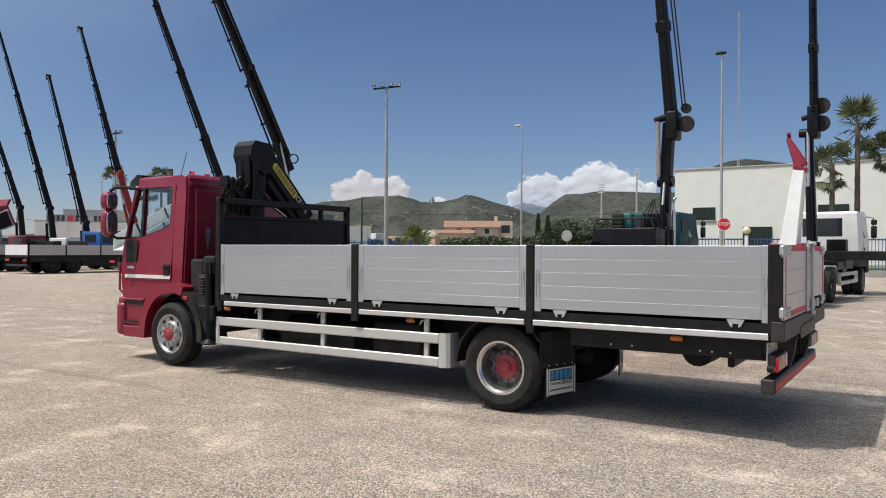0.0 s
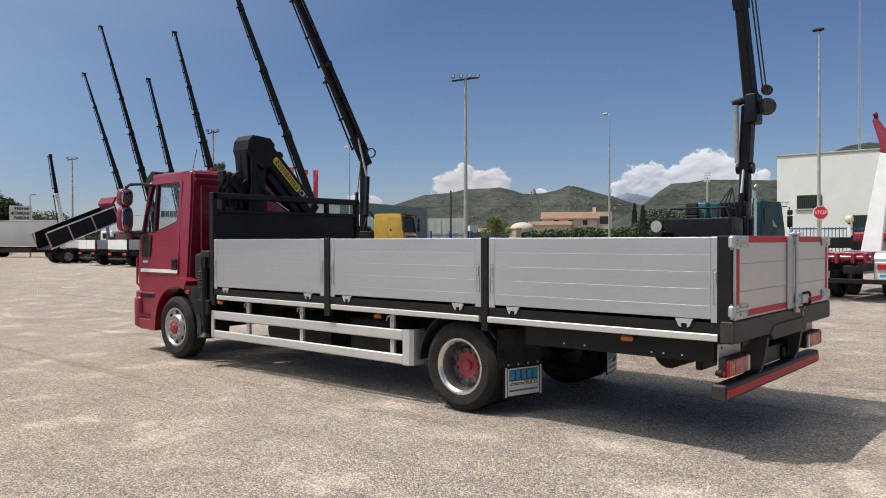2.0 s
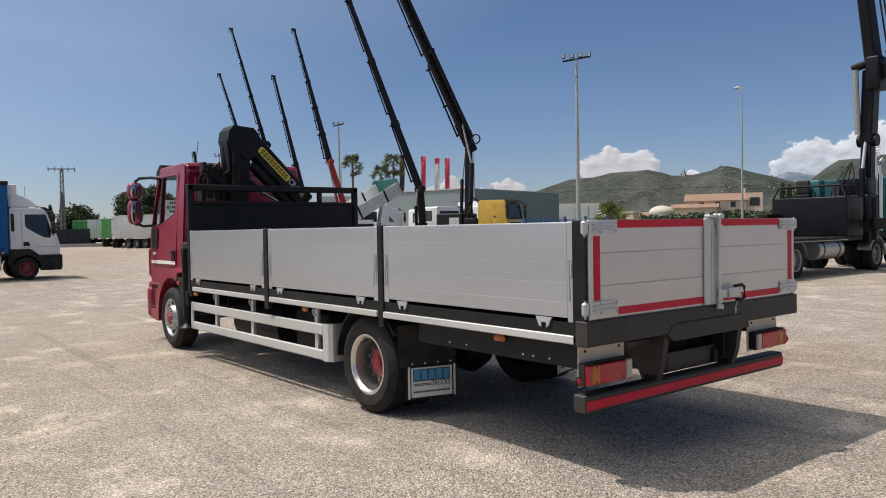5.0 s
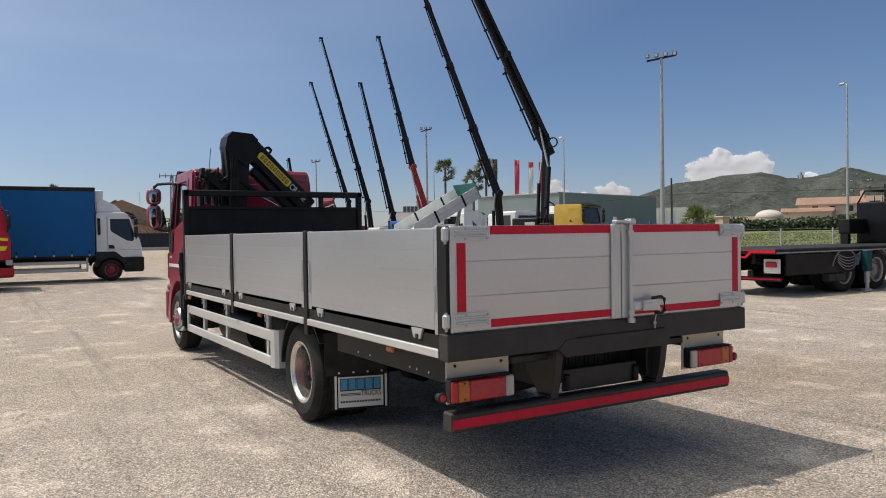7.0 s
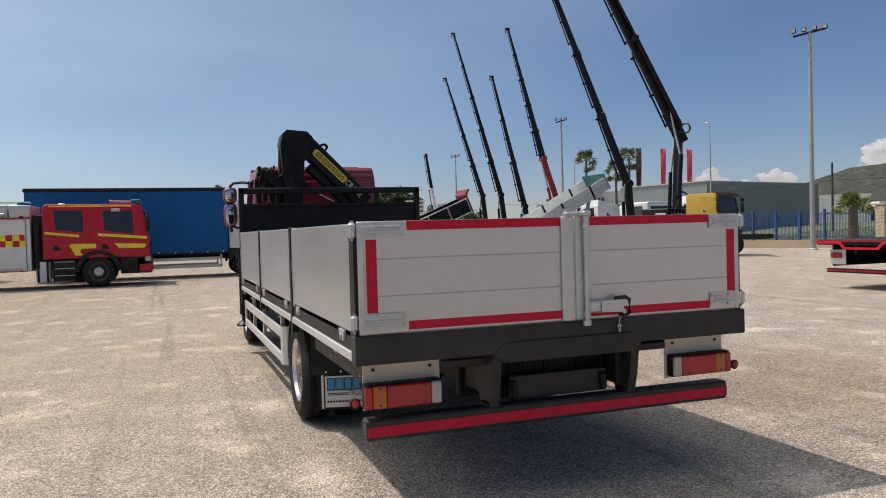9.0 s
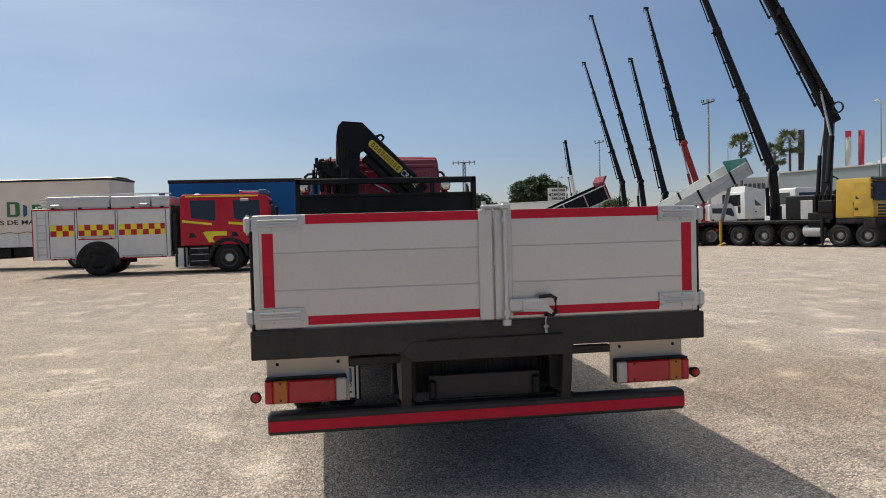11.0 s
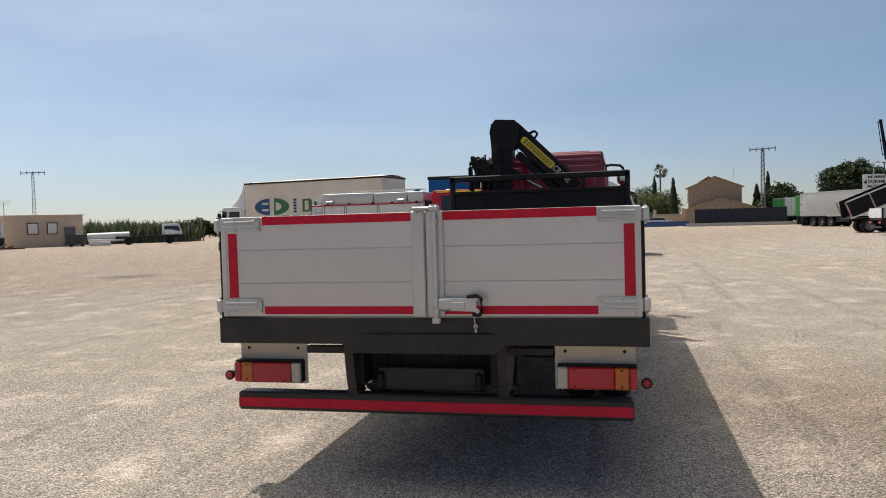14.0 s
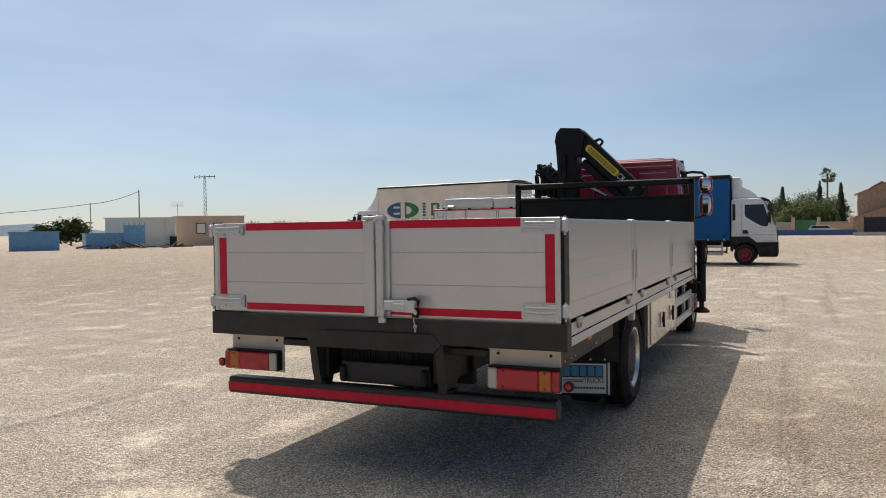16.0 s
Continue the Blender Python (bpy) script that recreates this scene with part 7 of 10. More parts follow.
# fire engine
m = heading_y(-26.95, -3.5)
th = thing("fire_engine", "red and white fire engine with chequered yellow band", "fire engine", m)
bm = bmesh.new()
box(bm, (0.28, -1.23, 0.62), (4.95, 1.23, 2.44), 0.03)
bodyf = part("locker_body", bm, WHITE, th)
for s in (-1, 1):
    for xa, xb, za in ((0.86, 1.68, 0.66), (1.80, 3.06, 1.36), (3.17, 4.80, 0.66)):
        quick("roller_shutter", SIGN_WHITE, bodyf, ((xa, min(s * 1.23, s * 1.245), za), (xb, max(s * 1.23, s * 1.245), 2.34)), bev=0.01)
        for xg in (xa - 0.03, xb + 0.012):
            quick("shutter_gap", BLACK_DULL, bodyf, ((xg, min(s * 1.23, s * 1.236), za), (xg + 0.018, max(s * 1.23, s * 1.236), 2.36)), bev=0)
        quick("red_sill", FIRE_RED, bodyf, ((xa, min(s * 1.23, s * 1.25), za - 0.05), (xb, max(s * 1.23, s * 1.25), za - 0.015)), bev=0)
        quick("shutter_handle", STEEL, bodyf, ((xa + 0.1, min(s * 1.245, s * 1.265), za + 0.04), (xb - 0.1, max(s * 1.245, s * 1.265), za + 0.07)), bev=0)
        for xl in (xa + 0.15, xb - 0.15):
            quick("shutter_catch", BLACK_DULL, bodyf, ((xl - 0.03, min(s * 1.23, s * 1.26), za - 0.03), (xl + 0.03, max(s * 1.23, s * 1.26), za + 0.01)), bev=0)
        n_ = math.ceil((xb - xa - 0.04) / 0.205)
        for k, j in itertools.product(range(n_), range(2)):
            x0 = xa + 0.02 + 0.205 * k
            quick("chequer", FIRE_RED if (k + j) % 2 == 0 else FIRE_YELLOW, bodyf, ((x0, min(s * 1.245, s * 1.249), 1.45 + 0.2 * j), (min(x0 + 0.205, xb - 0.02), max(s * 1.245, s * 1.249), 1.65 + 0.2 * j)), bev=0)
    quick("red_trim", FIRE_RED, bodyf, ((0.28, min(s * 1.23, s * 1.25), 2.37), (4.95, max(s * 1.23, s * 1.25), 2.43)), bev=0)
    for xl in (1.0, 1.9, 2.9, 3.7, 4.7):
        quick("roof_lamp", BLACK_DULL, bodyf, ((xl - 0.06, min(s * 1.22, s * 1.27), 2.40), (xl + 0.06, max(s * 1.22, s * 1.27), 2.47)), bev=0.01)
    quick("corner_post", FIRE_RED, bodyf, ((0.27, min(s * 1.22, s * 1.24), 0.62), (0.30, max(s * 1.22, s * 1.24), 2.4)), bev=0)
    bm = bmesh.new()
    for k in range(6):
        box(bm, (0.42, min(s * 1.232, s * 1.26), 0.8 + 0.26 * k), (0.74, max(s * 1.232, s * 1.26), 0.84 + 0.26 * k))
    for xl in (0.42, 0.72):
        box(bm, (xl, min(s * 1.232, s * 1.25), 0.70), (xl + 0.03, max(s * 1.232, s * 1.25), 2.3))
    part("ladder_step", bm, ALU_CAST, bodyf)
    bm = bmesh.new()
    plate(bm, arc(2.45, 0.5, 0.75, 190, -10, 20), (), "y", min(s * 1.22, s * 1.26), max(s * 1.22, s * 1.26))
    part("wheel_arch", bm, BLACK_DULL, bodyf)
bm = bmesh.new()
box(bm, (0.75, -1.16, 2.44), (2.88, 1.16, 2.86), 0.03)
part("roof_locker", bm, ALU_BAR, th)
for xa, xb in ((2.92, 4.28), (4.32, 4.95)):
    quick("roof_locker", ALU_BAR, th, ((xa, -1.16, 2.44), (xb, 1.16, 2.84)), bev=0.03)
for xa, z in ((0.45, 2.52), (0.45, 2.64), (0.5, 2.76)):
    bm = bmesh.new()
    tube(bm, [(xa, -1.05, z), (xa + 0.55, -1.1, z + 0.02), (xa + 0.6, -1.0, z + 0.05), (xa + 0.1, -0.9, z + 0.06)], 0.03, 6)
    part("hose_coupling", bm, STEEL, th)
for xa in (0.95, 3.95):
    bm = bmesh.new()
    cyl(bm, (xa, -1.24, 2.52), (xa + 0.25, -1.24, 2.52), 0.06, seg=10)
    box(bm, (xa - 0.05, -1.26, 2.44), (xa + 0.3, -1.18, 2.5), 0.01)
    part("work_lamp", bm, STEEL, th)
bm = bmesh.new()
for y in (-0.9, -0.5):
    tube(bm, [(0.8, y, 2.93), (4.9, y, 2.95)], 0.02, 6)
for x in np.arange(1.0, 4.9, 0.3):
    tube(bm, [(x, -0.9, 2.93), (x, -0.5, 2.93)], 0.012, 5)
part("roof_ladder", bm, ALU_CAST, th)
bm = bmesh.new()
cyl(bm, (5.12, -1.12, 0.7), (5.12, -1.12, 2.2), 0.09, seg=10)
cyl(bm, (5.12, 1.12, 0.7), (5.12, 1.12, 2.2), 0.09, seg=10)
box(bm, (4.98, -1.0, 0.7), (5.36, 1.0, 2.5), 0.02)
part("pump_housing", bm, BLACK_DULL, th)
frame_rails(th, 0.2, 8.5, 0.6)
axles(th, (2.45,), 0.52, half=1.3, dual_from=99, hub=BLACK, disc=BLACK_DULL)
axles(th, (7.0,), 0.52, half=1.24, disc=DUSTY_DISC, hub=ALU_CAST)
for s in (-1, 1):
    quick("headlamp_corner", LENS_WHITE, th, ((8.5, s * 1.1 - 0.13, 0.82), (8.7, s * 1.1 + 0.13, 1.0)), bev=0.03)
    quick("red_corner", FIRE_RED, th, ((8.3, s * 1.12 - 0.12, 0.45), (8.74, s * 1.12 + 0.12, 0.74)), bev=0.05)
    quick("lower_skirt", BLACK_DULL, th, ((7.7, s * 1.14 - 0.06, 0.42), (8.6, s * 1.14 + 0.06, 1.0)), bev=0.03)
# crew cab
def cab_side(bm, waist=1.75):
    for v in bm.verts:
        if v.co.z > waist:
            v.co.y *= 1 - 0.05 * (v.co.z - waist)
    return bm


bm = bmesh.new()
plate(bm, [(5.30, 0.99), (5.30, 2.72), (5.36, 2.82), (5.46, 2.86), (8.20, 2.84), (8.40, 2.78), (8.47, 2.66), (8.60, 1.80), (8.66, 1.66), (8.66, 0.99)], (), "y", -1.22, 1.22)
bmesh.ops.bevel(cab_side(bm), geom=[e for e in bm.edges if len(e.link_faces) == 2 and e.calc_face_angle() > 0.3], offset=0.05, segments=3, affect="EDGES", profile=0.6)
cabf = part("cab", bm, FIRE_RED, th)
bm = bmesh.new()
bm.faces.new([bm.verts.new(c) for c in ((8.61, -1.08, 1.84), (8.61, 1.08, 1.84), (8.49, 1.02, 2.62), (8.49, -1.02, 2.62))])
bmesh.ops.solidify(bm, geom=bm.faces[:], thickness=0.02)
part("windscreen", bm, WINDOW, cabf)
quick("grille", BLACK_DULL, cabf, ((8.65, -0.9, 1.05), (8.69, 0.9, 1.55)), bev=0.02)
quick("front_bumper", BLACK_DULL, cabf, ((8.2, -1.2, 0.42), (8.72, 1.2, 0.98)), bev=0.05)
for s in (-1, 1):
    ya, yb = sorted((s * 1.21, s * 1.232))
    for name_, line, door_line in (
            ("crew_door", [(5.66, 2.64), (5.70, 2.00), (6.50, 1.88), (6.56, 1.94), (6.56, 2.58), (6.52, 2.64)], [(5.56, 1.06), (6.62, 1.06), (6.66, 2.72), (5.56, 2.72)]),
            ("driver_door", [(7.18, 2.62), (7.22, 1.96), (7.28, 1.92), (8.10, 1.79), (8.17, 1.82), (8.13, 2.62)], [(7.06, 1.32), (7.60, 1.06), (8.30, 1.06), (8.30, 2.70), (7.06, 2.70)])):
        bm = bmesh.new()
        plate(bm, door_line, (line,), "y", ya, yb)
        door_ = part(name_, cab_side(bm), FIRE_RED, cabf)
        bm = bmesh.new()
        plate(bm, line, (), "y", ya, ya + 0.014)
        part("door_window", cab_side(bm), WINDOW, door_)
        xh = 5.60 if name_ == "crew_door" else 7.10
        bm = bmesh.new()
        plate(bm, [(xh, 1.28), (xh + 0.28, 1.29), (xh + 0.18, 1.45), (xh + 0.04, 1.47)], (), "y", ya, yb + 0.012)
        part("door_handle", cab_side(bm), BLACK_DULL, door_)
    for line in ([(5.38, 1.93), (6.42, 1.80), (6.42, 1.72), (5.38, 1.85)],
                 [(7.02, 1.84), (8.58, 1.70), (8.58, 1.61), (7.02, 1.75)],
                 [(5.50, 2.81), (8.10, 2.80), (8.10, 2.75), (5.50, 2.76)],
                 [(6.10, 1.46), (6.20, 1.50), (6.94, 1.49), (6.94, 1.33), (6.48, 1.33), (6.44, 1.22), (6.52, 1.10), (6.30, 1.10)],
                 [(7.52, 1.48), (8.56, 1.44), (8.50, 1.30), (7.68, 1.31)]):
        bm = bmesh.new()
        plate(bm, line, (), "y", min(yb if s > 0 else ya - 0.008, yb), max(ya, yb + 0.008 if s > 0 else ya))
        part("yellow_mark", cab_side(bm), FIRE_YELLOW, cabf)
    bm = bmesh.new()
    plate(bm, arc(7.0, 0.52, 0.74, 178, 2, 18) + arc(7.0, 0.52, 0.60, 2, 178, 18), (), "y", min(s * 0.85, s * 1.27), max(s * 0.85, s * 1.27))
    part("wheel_arch", bm, BLACK_DULL, cabf)
    quick("lower_step", BLACK_DULL, cabf, ((5.58, min(s * 0.8, s * 1.2), 0.25), (6.3, max(s * 0.8, s * 1.2), 0.98)), bev=0.03)
    for z in (0.42, 0.66, 0.88):
        quick("step_edge", STEEL, cabf, ((5.64, min(s * 1.2, s * 1.21), z), (6.26, max(s * 1.2, s * 1.21), z + 0.025)), bev=0)
    bm = bmesh.new()
    cyl(bm, (5.28, s * 0.95, 0.24), (5.28, s * 0.95, 0.92), 0.24, seg=20)
    tank_ = part("air_tank", bm, SIGN_WHITE, cabf)
    for x in (5.14, 5.42):
        quick("tank_band", BLACK, tank_, ((x - 0.03, s * 0.95 - 0.25, 0.22), (x + 0.03, s * 0.95 + 0.25, 0.94)), bev=0.02)
    bm = bmesh.new()
    tube(bm, [(8.35, s * 1.1, 2.6), (8.62, s * 1.32, 2.58), (8.62, s * 1.36, 2.0), (8.5, s * 1.15, 1.85)], 0.02, 6)
    arm_ = part("mirror_arm", bm, BLACK_DULL, cabf)
    quick("mirror", BLACK_DULL, arm_, ((8.55, s * 1.36 - 0.1, 1.98), (8.67, s * 1.36 + 0.1, 2.44)), bev=0.05)
    quick("work_lamp", GREY, cabf, ((7.45, min(s * 1.14, s * 1.24), 2.58), (7.75, max(s * 1.14, s * 1.24), 2.68)), bev=0.02)
bm = bmesh.new()
cyl(bm, (5.85, -0.6, 2.84), (5.85, -0.6, 2.91), 0.16, 0.08, 16)
part("roof_dome", bm, WHITE, cabf)
bm = bmesh.new()
for y in (-0.7, -0.5):
    tube(bm, [(7.45, y, 2.95), (8.0, y, 2.94), (8.1, y, 2.94)], 0.03, 8)
    cyl(bm, (7.38, y, 2.95), (7.5, y, 2.95), 0.07, 0.03, 10)
part("air_horn", bm, CHROME, cabf)
for y in (-0.85, 0.85):
    quick("blue_beacon", LOGO_NAVY, cabf, ((8.1, y - 0.25, 2.82), (8.42, y + 0.25, 3.0)), bev=0.05)
quick("blue_beacon", LOGO_NAVY, bodyf, ((4.55, -1.0, 2.84), (4.75, -0.8, 2.95)), bev=0.03)

# cream box truck with its round roof
m = pose(-33.65, -10.35, 0, 0, 0, -100) @ pose(-8.2, -1.3, 0)
th = thing("box_truck", "cream tarpaulin box truck with a blue and green mark", "truck", m)
bm = bmesh.new()
box(bm, (0, -1.27, 1.0), (8.2, 1.27, 3.96), 0.02)
bodye = part("tarpaulin_body", bm, CREAM, th)
quick("roof_edge", BLACK_DULL, bodye, ((-0.02, -1.3, 3.86), (8.22, 1.3, 3.94)), bev=0.005)
bm = bmesh.new()
vs = [[bm.verts.new((x, y, 3.94 + 0.10 * (1 - (y / 1.3) ** 2) + 0.05 * noise.noise((x * 1.1, y * 2, 4)))) for y in np.linspace(-1.3, 1.3, 7)] for x in np.linspace(-0.02, 8.22, 16)]
for a, b in zip(vs, vs[1:]):
    for i in range(6):
        bm.faces.new((a[i], a[i + 1], b[i + 1], b[i]))
part("roof_sheet", bm, CREAM, bodye)
for s in (-1, 1):
    for k in range(4):
        quick("drop_board", WHITE, bodye, ((0.1 + 2.02 * k, min(s * 1.27, s * 1.30), 1.0), (2.02 + 2.02 * k, max(s * 1.27, s * 1.30), 1.55)), bev=0.012)
    bm = bmesh.new()
    pts = [(0.15 + 0.4 * k, s * 1.292, 1.60 + 0.07 * (k % 2)) for k in range(21)]
    tube(bm, pts, 0.01, 5)
    part("lacing_rope", bm, BLACK_DULL, bodye)
    # oval mark in two colours, bars for the maker's words, and the trade line
    ya, yb = min(s * 1.272, s * 1.28), max(s * 1.272, s * 1.28)
    cx, cz, ra, rb = 6.50, 2.66, 1.02, 0.44
    rim = [(ra * math.sin(a), -rb * math.cos(a)) for a in np.linspace(0.08, math.pi - 0.08, 14)]
    bm = bmesh.new()
    slots = [[(cx + 0.20, cz + z), (cx + 0.62, cz + z), (cx + 0.62, cz + z + 0.11), (cx + 0.20, cz + z + 0.11)] for z in (-0.22, 0.11)]
    plate(bm, [(cx + 0.06 + u, cz + v) for u, v in rim], slots, "y", ya, yb)
    part("oval_mark", bm, LOGO_NAVY, bodye)
    bm = bmesh.new()
    inner = [(cx - 0.24 - 0.36 * math.sin(a), cz - 0.22 * math.cos(a)) for a in np.linspace(0.0, math.pi, 9)]
    plate(bm, [(cx - 0.06 - u, cz + v) for u, v in rim], [inner], "y", ya, yb)
    part("oval_mark", bm, LOGO_GREEN, bodye)
    for k in range(5):
        quick("name_bar", LOGO_NAVY, bodye, ((4.98, ya, 2.32 + 0.15 * k), (5.16, yb, 2.43 + 0.15 * k)), bev=0)
    for k, (a, b, z0, z1) in enumerate(((4.05, 4.62, 2.34, 3.0), (3.72, 3.90, 2.34, 2.86), (3.05, 3.50, 2.34, 2.86), (2.40, 2.86, 2.34, 3.0), (1.75, 2.2, 2.34, 2.86), (1.15, 1.55, 2.34, 2.86))):
        bm = bmesh.new()
        hole = [[(a + 0.20, z0 + 0.10), (b - 0.14, z0 + 0.10), (b - 0.14, z1 - 0.10), (a + 0.20, z1 - 0.10)]] if b - a > 0.4 else []
        plate(bm, [(a, z0 + 0.08), (a + 0.12, z0), (b, z0), (b, z1), (a + 0.12, z1), (a, z1 - 0.08)], hole, "y", ya, yb)
        part("name_bar", bm, LOGO_NAVY if k == 1 else LOGO_GREEN, bodye)
    lm = Matrix.Translation((4.4, s * 1.274, 2.08)) @ (pose(0, 0, 0, 90, 0, 180) if s > 0 else pose(0, 0, 0, 90, 0, 0))
    lettering("ALMACENES DE MATERIALES", 0.27, SIGN_BLACK, bodye, lm, width=5.4, bold=0.005)
frame_rails(th, 0.2, 10.2, 0.75)
axles(th, (1.6,), 0.48, dual_from=99, hub=BLACK)
axles(th, (7.75, 8.8), 0.48, hub=BLACK, disc=BLACK_DULL)
quick("tank", BLACK_DULL, th, ((4.6, -1.15, 0.5), (5.6, 1.15, 0.95)))
# dark blocks that fill the space under the body
for xa, xb in ((2.3, 4.5), (5.7, 7.1)):
    quick("dark_under_block", BLACK_DULL, th, ((xa, -1.1, 0.6), (xb, 1.1, 0.98)), bev=0.02)
# square forward-control cab
bm = bmesh.new()
plate(bm, [(8.32, 1.05), (8.32, 2.64), (8.40, 2.72), (9.66, 2.72), (9.78, 2.64), (9.98, 1.76), (10.05, 1.60), (10.06, 0.90), (9.50, 0.90), (9.36, 1.05)], (), "y", -1.2, 1.2)
bmesh.ops.bevel(bm, geom=[e for e in bm.edges if len(e.link_faces) == 2 and e.calc_face_angle() > 0.4], offset=0.05, segments=3, affect="EDGES", profile=0.6)
cabe = part("cab", bm, WHITE, th)
bm = bmesh.new()
bm.faces.new([bm.verts.new(c) for c in ((9.995, -1.08, 1.78), (9.995, 1.08, 1.78), (9.81, 1.06, 2.58), (9.81, -1.06, 2.58))])
bmesh.ops.solidify(bm, geom=bm.faces[:], thickness=0.02)
part("windscreen", bm, WINDOW, cabe)
quick("grille", BLACK_DULL, cabe, ((10.05, -0.9, 1.05), (10.09, 0.9, 1.5)), bev=0.02)
quick("front_bumper", BLACK_DULL, cabe, ((9.45, -1.2, 0.40), (10.14, 1.2, 0.90)), bev=0.05)
for s in (-1, 1):
    ya, yb = sorted((s * 1.19, s * 1.214))
    pane_ = [(8.62, 2.48), (8.62, 1.92), (8.66, 1.88), (9.30, 1.86), (9.36, 1.92), (9.30, 2.48)]
    bm = bmesh.new()
    plate(bm, [(8.50, 1.10), (9.50, 1.10), (9.52, 1.80), (9.44, 2.60), (8.50, 2.60)], (pane_,), "y", ya, yb)
    door_ = part("door", bm, WHITE, cabe)
    bm = bmesh.new()
    plate(bm, pane_, (), "y", ya + 0.004, ya + 0.014)
    part("side_window", bm, WINDOW, door_)
    bm = bmesh.new()
    plate(bm, [(9.46, 2.48), (9.54, 1.88), (9.86, 1.82), (9.72, 2.52)], (), "y", ya, yb)
    part("quarter_window", bm, WINDOW, cabe)
    quick("door_handle", BLACK_DULL, door_, ((8.56, ya, 1.42), (8.78, yb + 0.01, 1.48)), bev=0.005)
    for x in (8.475, 9.52):
        quick("door_seam", GREY, cabe, ((x, ya, 1.10), (x + 0.018, yb - 0.008, 2.6)), bev=0)
    bm = bmesh.new()
    plate(bm, arc(8.8, 0.48, 0.66, 178, 2, 14) + arc(8.8, 0.48, 0.54, 2, 178, 14), (), "y", min(s * 0.85, s * 1.23), max(s * 0.85, s * 1.23))
    part("wheel_arch", bm, BLACK_DULL, cabe)
    quick("headlamp", LENS_WHITE, cabe, ((10.03, min(s * 0.7, s * 1.1), 0.94), (10.10, max(s * 0.7, s * 1.1), 1.12)), bev=0.02)
    bm = bmesh.new()
    tube(bm, [(9.7, s * 1.15, 2.55), (9.86, s * 1.36, 2.5), (9.86, s * 1.38, 1.75), (9.86, s * 1.2, 1.68)], 0.02, 6)
    arm_ = part("mirror_arm", bm, BLACK_DULL, cabe)
    quick("mirror", BLACK_DULL, arm_, ((9.78, s * 1.38 - 0.1, 1.82), (9.90, s * 1.38 + 0.1, 2.40)), bev=0.04)
bm = bmesh.new()
vs = [[bm.verts.new((x, y * k, z)) for y in (-1.15, -0.4, 0.4, 1.15)] for x, k, z in ((9.75, 0.85, 2.58), (9.3, 0.9, 2.72), (8.8, 0.97, 3.05), (8.45, 1.02, 3.5), (8.3, 1.05, 3.86), (8.25, 1.05, 2.6))]
for r, q in zip(vs, vs[1:]):
    for i in range(3):
        bm.faces.new((r[i], r[i + 1], q[i + 1], q[i]))
for i in (0, 3):
    bm.faces.new([r[i] for r in vs])
bmesh.ops.recalc_face_normals(bm, faces=bm.faces[:])
part("roof_deflector", bm, WHITE, th)

# far semi-trailers
def trailer(m, L, paint, ends, label):
    th = thing("semi_trailer", label, "trailer", m, group="semi-trailers in the distance")
    quick("box_body", paint, th, ((0, -1.25, 1.15), (L, 1.25, 3.75)), bev=0.03)
    for s in (-1, 1):
        d = quick("rear_door", ends, th, ((-0.06, min(s * 0.02, s * 1.22), 1.2), (0, max(s * 0.02, s * 1.22), 3.7)))
        quick("lock_bar", STEEL, d, ((-0.1, s * 0.35 - 0.02, 1.15), (-0.06, s * 0.35 + 0.02, 3.72)), bev=0)
        for z in (1.6, 2.5, 3.4):
            quick("door_hinge", BLACK_DULL, d, ((-0.09, min(s * 1.05, s * 1.24), z), (-0.06, max(s * 1.05, s * 1.24), z + 0.06)), bev=0)
    quick("roof_edge", GREY, th, ((-0.04, -1.27, 3.7), (L, 1.27, 3.78)), bev=0.01)
    frame_rails(th, 0.2, L - 1, 0.85)
    axles(th, (1.2, 2.5, 3.8), 0.5, disc=DUSTY_DISC)
    for y in (-0.7, 0.7):
        quick("landing_leg", BLACK, th, ((L - 3, y - 0.1, 0.0), (L - 2.8, y + 0.1, 1.1)))
    # dark block between the axles and the legs
    quick("dark_under_block", BLACK_DULL, th, ((4.6, -1.2, 0.5), (9.0, 1.2, 0.95)))


trailer(pose(-90.0, 30.0, 0, 0, 0, 28), 13.4, TARP_GREY, WHITE, "long grey box trailer parked far off")
for hd, far, p, e, l in ((76.15, 125, GREEN_PANEL, GREEN_PANEL, "green box trailer with green rear doors"), (75.2, 119, GREEN_PANEL, WHITE, "green box trailer with white rear doors"), (74.25, 111, GREEN_PANEL, GREEN_PANEL, "green box trailer with green rear doors"), (73.5, 100, WHITE, WHITE, "white box trailer with white rear doors")):
    trailer(pose(1.7 - far * math.sin(radians(hd)), 2.3 + far * math.cos(radians(hd)), 0, 0, 0, hd + 88), 12.0, p, e, l)

# ---- distance ----
def toward(h, d, z=0.0):
    """The place d metres from the yard's corner under the heading h, degrees to the left of +y."""
    return Vector((-d * math.sin(radians(h)), d * math.cos(radians(h)), z))


def meadow_z(x, y):
    """The height of the meadow, which rises away from the fence."""
    d = -0.383 * (x + 46) + 0.924 * (y - 38.6)
    return 0.02 + 2.2 * min(1.0, max(0.0, d / 125))


